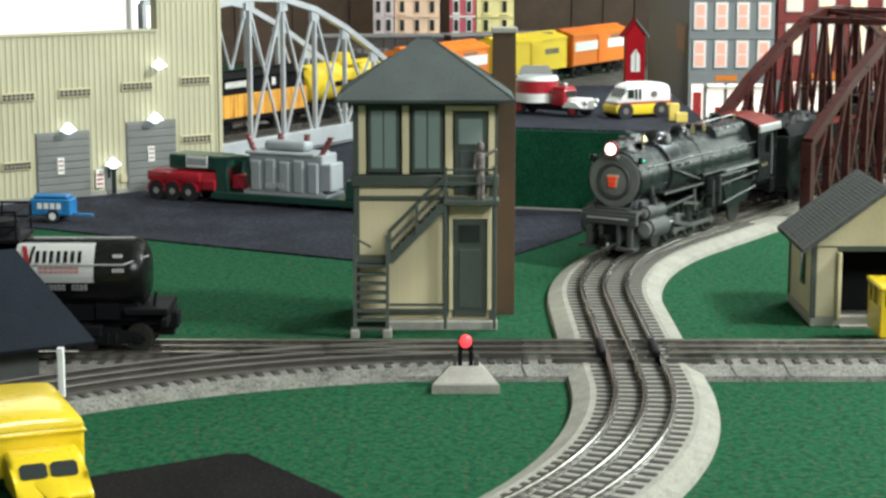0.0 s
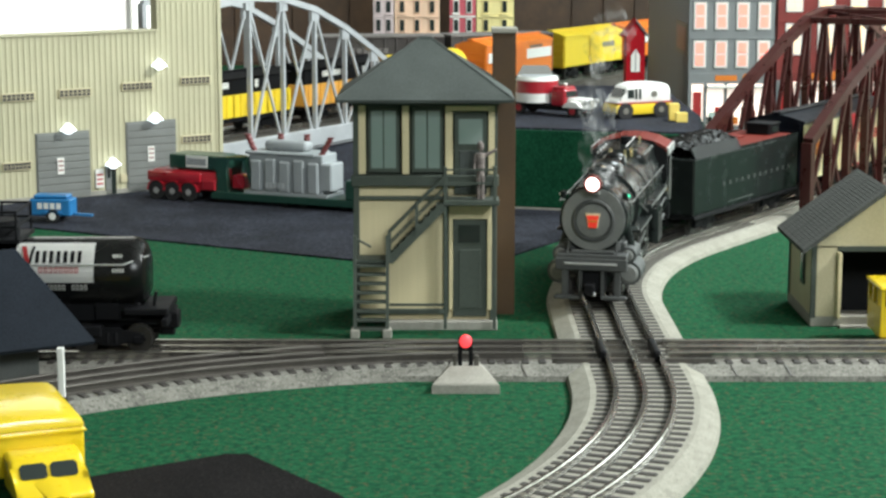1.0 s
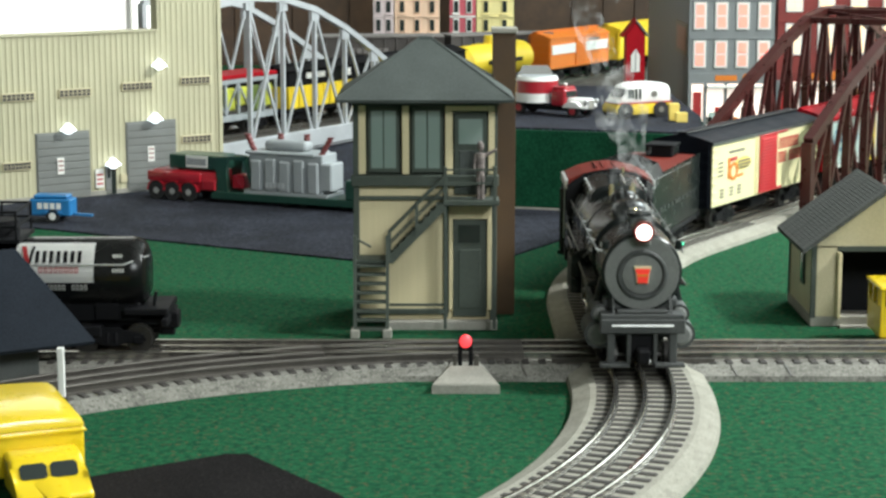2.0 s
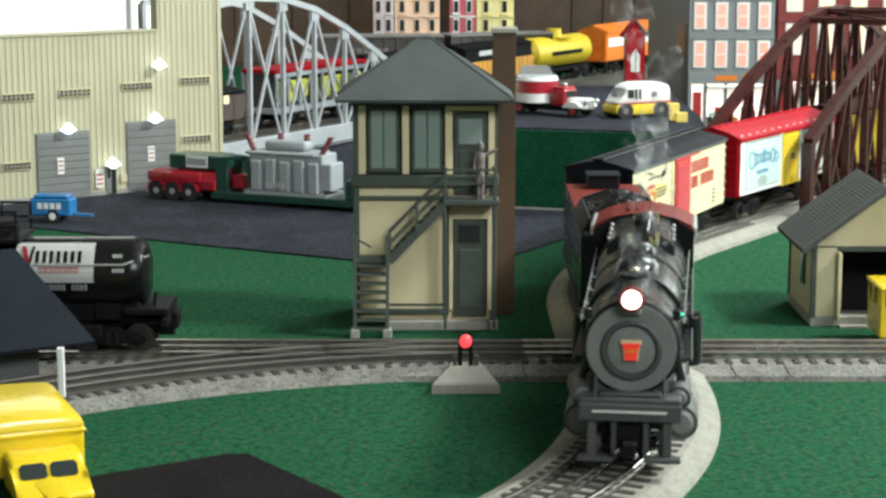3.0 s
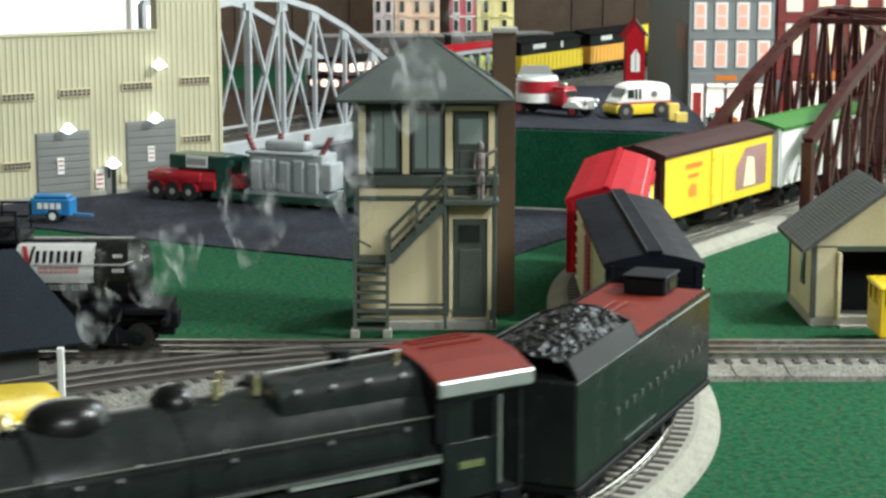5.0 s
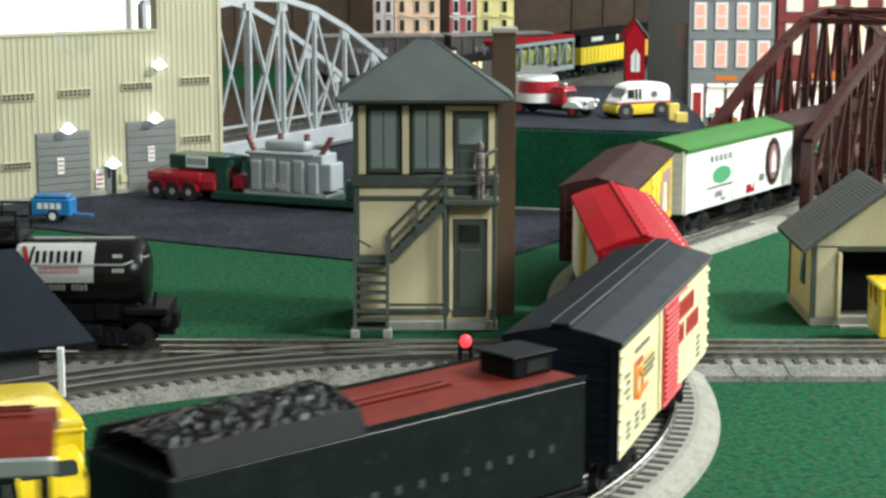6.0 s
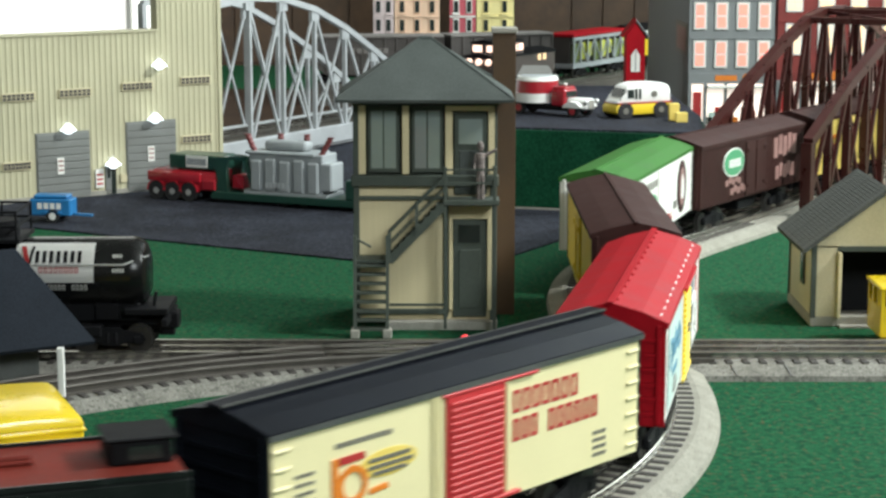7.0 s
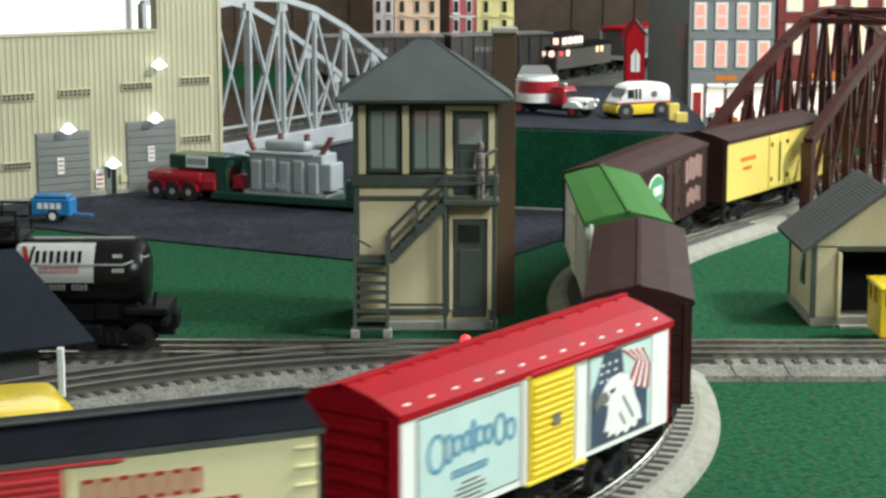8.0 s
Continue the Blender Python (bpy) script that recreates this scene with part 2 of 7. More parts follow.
def loft(rings, bm=None, cap=True):
    b = bmesh.new()
    rows = [[b.verts.new(p) for p in r] for r in rings]
    n = len(rows[0])
    for r0, r1 in zip(rows, rows[1:]):
        for i in range(n):
            b.faces.new((r0[i], r0[(i + 1) % n], r1[(i + 1) % n], r1[i]))
    if cap:
        b.faces.new(rows[0][::-1])
        b.faces.new(rows[-1])
    return b if bm is None else join(bm, b)


def sweep(points, profile, bm=None):
    """A profile of (offset to the right of travel, height) drawn along points of (x, y, heading)."""
    rings = []
    for x, y, h in points:
        nx, ny = math.sin(h), -math.cos(h)
        rings.append([(x + nx * o, y + ny * o, z) for o, z in profile])
    return loft(rings, bm)


def lettering(text, size, m, depth=0.0004):
    cu = bpy.data.curves.new("lettering", "FONT")
    cu.body, cu.size, cu.extrude = text, size, depth
    ob = new("lettering", cu)
    bpy.context.view_layer.update()
    me = bpy.data.meshes.new_from_object(ob.evaluated_get(bpy.context.evaluated_depsgraph_get()))
    bpy.data.objects.remove(ob)
    bm = bmesh.new()
    bm.from_mesh(me)
    bmesh.ops.transform(bm, matrix=m, verts=bm.verts)
    return bm


# ---- the two railway lines ----
RAIL_TOP = 0.013
R1, CX, CY = 0.46656, -0.34955, 1.07959
R2, Y1, TURN = 0.46657, 1.31311, 0.58162
X0 = CX + R1


def main_line(s):
    """Place and heading of the main line; trains run towards growing s."""
    if s > 0:
        a = s / R1
        return CX + R1 * math.cos(a), CY - R1 * math.sin(a), -math.pi / 2 - a
    d = -s
    if d <= Y1 - CY:
        return X0, CY + d, -math.pi / 2
    d -= Y1 - CY
    a = d / R2
    if a <= TURN:
        return X0 + R2 - R2 * math.cos(a), Y1 + R2 * math.sin(a), -math.pi / 2 - a
    d -= R2 * TURN
    return (X0 + R2 * (1 - math.cos(TURN)) + d * math.sin(TURN), Y1 + R2 * math.sin(TURN) + d * math.cos(TURN), -math.pi / 2 - TURN)


BACK_DIR = radians(59.5)
BACK_Z = 0.030


def back_line(s):
    return -0.252 + s * math.cos(BACK_DIR), 2.17 + s * math.sin(BACK_DIR), BACK_DIR


def between(line, s_front, s_rear, z):
    """Pose of a vehicle whose two pivots stand on the line at those places: origin midway."""
    ax, ay, _ = line(s_front)
    bx, by, _ = line(s_rear)
    h = math.atan2(ay - by, ax - bx)
    return Matrix.Translation(((ax + bx) / 2, (ay + by) / 2, z)) @ Matrix.Rotation(h, 4, "Z"), h


SPEED = 0.19638
MOVERS = []

# ---- the room and the table ----
def structure(name, bm, material, label, category):
    return tagged(part(name, bm, material), label, category, "", "structure")


structure("ground", box(-2.2, 2.2, -0.10, 3.55, -0.03, 0.0), FELT, "green felt table top under the whole layout", "table top")
structure("floor", box(-3.0, 3.0, -1.6, 4.0, -0.95, -0.90), CARPET, "pale carpet of the room", "floor")
structure("ceiling", box(-3.0, 3.0, -1.6, 4.0, 1.55, 1.60), PLASTER, "plain white ceiling", "ceiling")
structure("wall_west", box(-3.05, -3.0, -1.6, 4.0, -0.95, 1.6), PLASTER, "plain white side wall", "wall")
structure("wall_east", box(3.0, 3.05, -1.6, 4.0, -0.95, 1.6), PLASTER, "plain white side wall", "wall")
structure("wall_south", box(-3.0, 3.0, -1.65, -1.6, -0.95, 1.6), PLASTER, "plain white wall behind the camera", "wall")


def panelled_wall():
    wall = structure("wall_north", box(-3.0, 3.0, 3.62, 3.70, -0.95, 1.6), WALLPANEL, "dark brown wood panelled back wall", "wall")
    x = -0.9
    rng = random.Random(5)
    shared = {}
    while x < 1.3:
        w = rng.choice((0.06, 0.085, 0.11))
        if w not in shared:
            b = box(0.0015, w - 0.0015, -0.004, 0.0, 0, 1.5, 0.001)
            shared[w] = part("plank", b, WALLPANEL, wall)
            shared[w].location = (x, 3.62, 0)
        else:
            o = shared[w].copy()
            scene.collection.objects.link(o)
            o.location = (x, 3.62, 0)
        x += w


panelled_wall()


# roads and mats on the felt
def patch(name, outline, z, material, label, category):
    return structure(name, prism(outline, -0.002, z, "z"), material, label, category)


patch("road", [(-0.62, 1.56), (-0.369, 1.670), (-0.263, 1.611), (-0.076, 1.510), (0.01, 1.500), (0.057, 1.528), (0.106, 1.611), (0.19, 1.79),
               (0.19, 2.45), (-0.62, 2.45)], 0.0015, ASPHALT, "dark grey sandpaper yard in front of the warehouse", "road")
patch("pavement", [(-0.95, 2.12), (-0.30, 2.12), (-0.02, 2.36), (0.29, 2.46), (0.29, 3.05), (-0.95, 3.05)], 0.0012, BROWNPAPER, "dark brown paper behind the back line", "ground cover")
patch("pavement", [(-0.215, 0.86), (-0.179, 0.904), (-0.113, 0.946), (-0.102, 0.946), (-0.05, 0.875), (-0.01, 0.80), (-0.15, 0.74)], 0.0015,
      TARPAPER, "black paper patch on the felt inside the curve", "road")

PROFILE = [(-0.0425, -0.001), (-0.0412, 0.0036), (-0.0310, 0.0078), (0.0310, 0.0078), (0.0412, 0.0036), (0.0425, -0.001)]


def rails_of(points, parent, offsets=(-0.0165, 0.0, 0.0165), z0=0.0075, material=None):
    for o in offsets:
        foot = [(o - 0.0019, z0), (o + 0.0019, z0), (o + 0.0017, z0 + 0.0008), (o + 0.0005, z0 + 0.0012), (o + 0.0005, z0 + 0.0036),
                (o + 0.0015, z0 + 0.0042), (o + 0.0015, RAIL_TOP - 0.0006), (o + 0.0010, RAIL_TOP), (o - 0.0010, RAIL_TOP), (o - 0.0015, RAIL_TOP - 0.0006),
                (o - 0.0015, z0 + 0.0042), (o - 0.0005, z0 + 0.0036), (o - 0.0005, z0 + 0.0012), (o - 0.0017, z0 + 0.0008)]
        part("rail", sweep(points, foot), material or RAIL, parent, "bright worn steel rail", smooth=False)


def track(points, label, group="tracks", category="track"):
    bed = part("roadbed", sweep(points, PROFILE), BALLAST)
    x, y, h = points[0]
    tagged(bed, label, category, group, "structure")
    bed.name = "track_roadbed"
    return bed


def samples(line, a, b, n):
    return [line(a + (b - a) * i / n) for i in range(n + 1)]


main_points = samples(main_line, -1.35, 1.10, 130)
main_track = track(main_points, "curving main line of moulded grey roadbed with three rails")
rails_of(main_points, main_track)

# straight line crossing the main line, raised a hair less
CROSS_Y = 1.1475


def cross_line(s):
    return s, CROSS_Y, 0.0


def branch_line(s):
    """Leaves the crossing line at x = 0.05 and curves away to the near left."""
    if s < 0:
        return 0.05 - s, CROSS_Y, math.pi
    a = s / 0.47
    return 0.05 - 0.47 * math.sin(a), CROSS_Y - 0.47 + 0.47 * math.cos(a), math.pi + a


def lowered(prof, d):
    return [(o, z - d if z > 0.002 else z) for o, z in prof]


cross_points = [(-1.2 + 0.1 * i, CROSS_Y, 0.0) for i in range(25)]
cross_track = part("track_roadbed", sweep(cross_points, lowered(PROFILE, 0.0004)), BALLAST_DARK)
tagged(cross_track, "straight grey moulded roadbed with three dull rails crossing the main line", "track", "tracks", "structure")
for a, b in ((-1.2, 0.0945), (0.1395, 1.2)):
    rails_of([(a, CROSS_Y, 0), ((a + b) / 2, CROSS_Y, 0), (b, CROSS_Y, 0)], cross_track)
branch_points = samples(branch_line, 0.0, 0.62, 30)
branch_track = part("track_roadbed", sweep(branch_points, lowered([(-0.037, -0.001), (-0.0305, 0.0078), (0.0305, 0.0078), (0.037, -0.001)], 0.0009)), BALLAST_DARK)
tagged(branch_track, "grey moulded roadbed of a branch curving off the straight line", "track", "tracks", "structure")
# darker colour stands in for branch rails that reflect no light
rails_of(branch_points, branch_track, material=RAIL_DARK)


def ties(parent, line, a, b, pitch, name="tie", half=0.0275, z=0.0069):
    me = None
    n = int((b - a) / pitch)
    for i in range(n):
        x, y, h = line(a + pitch * (i + 0.5))
        if me is None:
            ob = part(name, box(-0.0022, 0.0022, -half, half, 0.0, 0.0016, 0.0004), TIE, parent)
            me = ob.data
        else:
            ob = new(name, me)
            ob.parent = parent
        ob.matrix_local = Matrix.Translation((x, y, z)) @ Matrix.Rotation(h, 4, "Z")


# crossing: black guard rails and filler plates
def crossing():
    th = empty("track_crossing", pose(X0, CROSS_Y, 0.0), "black plastic guide rails of the track crossing", "track crossing", "", "structure")
    for dx, name in ((-0.0205, "guard_rail"), (0.0125, "guard_rail")):
        part(name, box(dx, dx + 0.004, -0.026, 0.012, 0.006, 0.0152, 0.001), BLACK, th)
    for dy in (-0.0165, 0.0, 0.0165):
        part("rail", box(-0.0135, -0.003, dy - 0.0012, dy + 0.0012, 0.006, RAIL_TOP), RAIL, th)
        part("rail", box(0.003, 0.011, dy - 0.0012, dy + 0.0012, 0.006, RAIL_TOP), RAIL, th)
    for dy in (-0.0255, 0.0225):
        part("strip", box(-0.05, 0.05, dy, dy + 0.0016, 0.006, 0.0105), RAIL_DARK, th)


crossing()


# joints where roadbed sections meet
def joints():
    for x in (0.176, 0.209, 0.048):
        ob = part("roadbed_joint", bar((x, CROSS_Y - 0.0305, 0.0079), (x + 0.0025, CROSS_Y - 0.0414, 0.0034), 0.0009, 0.0008), RAIL_DARK)
        tagged(ob, "dark seam between two roadbed sections", "joint", "roadbed joints", "structure")


joints()

# ---- signal with red lamp on a concrete ramp ----


def dwarf_signal():
    th = empty("dwarf_signal", pose(0.0135, 1.092, 0.0), "black dwarf signal with glowing red lamp on a concrete foot", "signal")
    b = loft([[(-0.0203, -0.0160, 0), (0.0203, -0.0160, 0), (0.0150, 0.012, 0), (-0.0150, 0.012, 0)],
              [(-0.0200, -0.0158, 0.0052), (0.0200, -0.0158, 0.0052), (0.0145, 0.012, 0.0052), (-0.0145, 0.012, 0.0052)],
              [(-0.0190, -0.0150, 0.0062), (0.0190, -0.0150, 0.0062), (0.0142, 0.012, 0.0062), (-0.0142, 0.012, 0.0062)],
              [(-0.0098, 0.001, 0.0125), (0.0098, 0.001, 0.0125), (0.0088, 0.012, 0.0125), (-0.0088, 0.012, 0.0125)]])
    part("foot", b, CONCRETE, th, "sloping grey concrete foot")
    for x in (-0.0032, 0.0032):
        part("leg", box(x - 0.0013, x + 0.0013, 0.003, 0.006, 0.0115, 0.0245, 0.0003), BLACK, th)
    part("head", box(-0.0042, 0.0042, 0.0035, 0.0075, 0.0215, 0.0300, 0.0008), BLACK, th)
    part("side_box", box(-0.0075, -0.0050, 0.003, 0.007, 0.0115, 0.0185, 0.0004), RAIL_DARK, th)
    part("side_box", box(0.0050, 0.0080, 0.003, 0.007, 0.0115, 0.0185, 0.0004), RAIL_DARK, th)
    part("lamp", ball((0, 0.0015, 0.0278), 0.0037, (1, 0.6, 1.1), 16), GLOW_RED, th, "glowing red lamp", smooth=True)


dwarf_signal()


# ---- signal tower ----
def signal_tower():
    fy, by = 1.254, 1.330
    xl, xr = -0.0605, 0.0365
    th = empty("signal_tower", pose(0, 0, 0), "cream and dark green signal tower with hipped roof and stair", "tower")
    part("base", box(-0.038, xr + 0.0005, fy - 0.006, by, 0, 0.0062, 0.0006), CONCRETE, th, "grey concrete slab")
    part("lower_wall", box(xl + 0.001, xr - 0.0015, fy + 0.002, by - 0.004, 0.006, 0.100), CREAM, th)
    part("upper_wall", box(xl + 0.001, xr - 0.0015, fy + 0.004, by - 0.004, 0.100, 0.157), TRIM, th)
    # clapboards of the lower wall
    board = None
    for i in range(36):
        if board is None:
            board = part("clapboard", prism([(0.0, 0.0), (-0.0005, 0.0), (-0.0001, 0.0023), (0.0, 0.0023)], xl + 0.004, 0.003, "x"), CREAM, th)
            ob = board
        else:
            ob = new("clapboard", board.data)
            ob.parent = th
        ob.location = (0, fy + 0.002, 0.0105 + i * 0.0024)
    trims = [(xl, xl + 0.004, 0.006, 0.157), (xr - 0.0045, xr, 0.006, 0.157), (xl, 0.004, 0.0100, 0.0138),
             (xl + 0.004, 0.004, 0.0890, 0.0915), (0.0005, 0.0035, 0.008, 0.100)]
    for x0, x1, z0, z1 in trims:
        part("trim_board", box(x0, x1, fy - 0.0008, fy + 0.003, z0, z1, 0.0003), TRIM, th)
    part("skirt", box(xl - 0.0015, xr + 0.001, fy - 0.003, fy + 0.004, 0.0985, 0.1060, 0.0006), TRIM, th)
    part("cornice", box(xl - 0.001, xr + 0.001, fy - 0.002, fy + 0.004, 0.1530, 0.1575, 0.0005), TRIM, th)
    # cream posts of the upper storey
    for x0, x1 in ((-0.0570, -0.0520), (-0.0275, -0.0228), (0.0015, 0.0065), (0.0305, 0.0350)):
        post = part("cream_post", box(x0, x1, fy - 0.0008, fy + 0.0045, 0.1065, 0.1530, 0.0003), CREAM, th)
    part("cream_post", box(0.0066, 0.0304, fy - 0.0004, fy + 0.0045, 0.1492, 0.1528, 0.0003), CREAM, th)
    for x0, x1 in ((-0.0505, -0.0295), (-0.0212, 0.0000)):
        win = part("window", box(x0, x1, fy + 0.0005, fy + 0.0042, 0.1075, 0.1525, 0.0004), TRIM, th)
        mid = (x0 + x1) / 2
        for a, c in ((x0 + 0.0022, mid - 0.0005), (mid + 0.0005, x1 - 0.0022)):
            part("pane", box(a, c, fy - 0.0002, fy + 0.002, 0.1105, 0.1495), TOWERPANE, win)
    # upper door with window
    door = part("door", box(0.0075, 0.0298, fy + 0.0000, fy + 0.005, 0.0925, 0.1488, 0.0004), TRIM, th)
    part("pane", box(0.0105, 0.0265, fy - 0.0008, fy + 0.001, 0.1270, 0.1440), TOWERPANE, door)
    part("panel", box(0.0110, 0.0262, fy - 0.0009, fy + 0.001, 0.0960, 0.1225, 0.0004), ROOFGREY, door)
    # lower door with cream frame
    part("door_frame", box(0.0040, 0.0330, fy - 0.0010, fy + 0.003, 0.0760, 0.0850, 0.0003), CREAM, th)
    part("door_frame", box(0.0300, 0.0330, fy - 0.0010, fy + 0.003, 0.0130, 0.0760, 0.0003), CREAM, th)
    part("door_frame", box(0.0040, 0.0065, fy - 0.0010, fy + 0.003, 0.0130, 0.0760, 0.0003), CREAM, th)
    low = part("door", box(0.0068, 0.0297, fy - 0.0006, fy + 0.004, 0.0085, 0.0758, 0.0004), TRIM, th)
    part("pane", box(0.0105, 0.0250, fy - 0.0012, fy + 0.001, 0.0600, 0.0720), SHADOWPANE, low)
    part("panel", box(0.0108, 0.0255, fy - 0.0013, fy + 0.001, 0.0145, 0.0550, 0.0004), TRIM, low)
    # hipped roof with flared eaves
    ex0, ex1, ey0, ey1 = -0.0715, 0.0475, fy - 0.020, by + 0.010
    cy = (ey0 + ey1) / 2

    def quad(dx, dy, z):
        return [(ex0 + dx, ey0 + dy, z), (ex1 - dx, ey0 + dy, z), (ex1 - dx, ey1 - dy, z), (ex0 + dx, ey1 - dy, z)]
    part("roof", loft([quad(0.0005, 0.0005, 0.1565), quad(0, 0, 0.1585), quad(0.006, 0.006, 0.1630), quad(0.0555, cy - ey0 - 0.0008, 0.1955),
                       quad(0.0565, cy - ey0 - 0.0003, 0.1962)]), ROOFGREY, th)
    part("ridge_roll", cyl((-0.0165, cy, 0.1960), (-0.0075, cy, 0.1960), 0.0012, seg=8), ROOFGREY, th)
    for sx, x in ((ex0 + 0.001, -0.016), (ex1 - 0.001, -0.008)):
        part("hip_roll", cyl((sx, ey0 + 0.001, 0.1592), (x, cy, 0.1958), 0.0009, seg=8), ROOFGREY, th)
    # balcony and stair
    part("balcony_floor", box(0.0000, xr + 0.001, fy - 0.020, fy, 0.0880, 0.0915, 0.0004), TRIM, th)
    for x in (0.0015, 0.0345):
        part("post", box(x - 0.0011, x + 0.0011, fy - 0.0195, fy - 0.0173, 0.004, 0.114, 0.0002), TRIM, th)
    for z in (0.103, 0.112):
        part("hand_rail", bar((0.0015, fy - 0.0184, z), (0.0345, fy - 0.0184, z), 0.0010, 0.0012), TRIM, th)
        part("hand_rail", bar((0.0345, fy - 0.0184, z), (0.0345, fy, z), 0.0010, 0.0012), TRIM, th)
    part("cross_beam", bar((-0.036, fy - 0.0184, 0.0205), (0.0015, fy - 0.0184, 0.0205), 0.0012, 0.0016), TRIM, th)
    # landing, flight to the balcony
    part("landing", box(-0.0605, -0.033, fy - 0.020, fy - 0.001, 0.0490, 0.0515, 0.0004), TRIM, th)
    p0, p1 = Vector((-0.036, 0, 0.0515)), Vector((0.0005, 0, 0.0900))
    for y in (fy - 0.0195, fy - 0.0065):
        part("stringer", bar((p0.x, y, p0.z - 0.001), (p1.x, y, p1.z - 0.002), 0.0012, 0.0055), TRIM, th)
        part("hand_rail", bar((p0.x - 0.001, y, p0.z + 0.017), (p1.x + 0.002, y, p1.z + 0.0185), 0.0010, 0.0012), TRIM, th)
        part("hand_rail", bar((p0.x - 0.001, y, p0.z + 0.009), (p1.x + 0.002, y, p1.z + 0.0105), 0.0008, 0.0010), TRIM, th)
        for k in (0.0, 0.5):
            q = p0.lerp(p1, k)
            part("post", box(q.x - 0.001, q.x + 0.001, y - 0.001, y + 0.001, q.z - 0.002, q.z + 0.018, 0.0002), TRIM, th)
    for i in range(9):
        q = p0.lerp(p1, (i + 0.5) / 9)
        part("tread", box(q.x - 0.003, q.x + 0.003, fy - 0.0195, fy - 0.0065, q.z - 0.0006, q.z + 0.0008), TRIM, th)
    # steep lower flight towards the track
    a0, a1 = Vector((0, fy - 0.028, 0.002)), Vector((0, fy - 0.020, 0.050))
    for x in (-0.0588, -0.0372):
        part("stringer", bar((x, a0.y, a0.z), (x, a1.y, a1.z + 0.018), 0.0022, 0.0040), TRIM, th)
        part("foot_pad", box(x - 0.003, x + 0.003, fy - 0.032, fy - 0.022, 0, 0.0060, 0.0006), CONCRETE, th)
    for i in range(8):
        q = a0.lerp(a1, (i + 0.6) / 8)
        part("tread", box(-0.0580, -0.0380, q.y - 0.0025, q.y + 0.0035, q.z - 0.0006, q.z + 0.0010), TRIM, th)
    part("hoop", cyl((-0.0588, fy - 0.019, 0.066), (-0.0480, fy - 0.019, 0.060), 0.0008, seg=6), TRIM, th)
    # brick stack at the back corner
    st = part("chimney", box(0.0345, 0.0505, 1.300, 1.316, 0, 0.1985, 0.0003), CHIMNEY, th, "brown chimney with pale cap")
    part("cap", box(0.0335, 0.0515, 1.299, 1.317, 0.1985, 0.2020, 0.0005), CONCRETE, st)


signal_tower()


def figurine():
    fx, fy, z = 0.0250, 1.2410, 0.0915
    b = cyl((fx - 0.0016, fy, z), (fx - 0.0014, fy, z + 0.0165), 0.0018, 0.0022, 8)
    cyl((fx + 0.0018, fy, z), (fx + 0.0014, fy, z + 0.0165), 0.0018, 0.0022, 8, bm=b)
    cyl((fx, fy, z + 0.016), (fx, fy, z + 0.031), 0.0034, 0.0042, 10, bm=b)
    cyl((fx + 0.003, fy, z + 0.029), (fx + 0.0135, fy - 0.002, z + 0.0335), 0.0016, 0.0010, 8, bm=b)
    cyl((fx - 0.004, fy, z + 0.030), (fx - 0.0055, fy - 0.003, z + 0.020), 0.0014, 0.0012, 8, bm=b)
    ball((fx, fy, z + 0.0355), 0.0032, (1, 1, 1.15), 10, bm=b)
    bmesh.ops.transform(b, matrix=Matrix.Translation((fx, fy, 0)) @ Matrix.Diagonal((0.78, 0.78, 1, 1)) @ Matrix.Translation((-fx, -fy, 0)), verts=b.verts)
    tagged(part("figurine", b, FLESH, smooth=True), "small painted figure standing on the tower balcony", "figurine")


figurine()


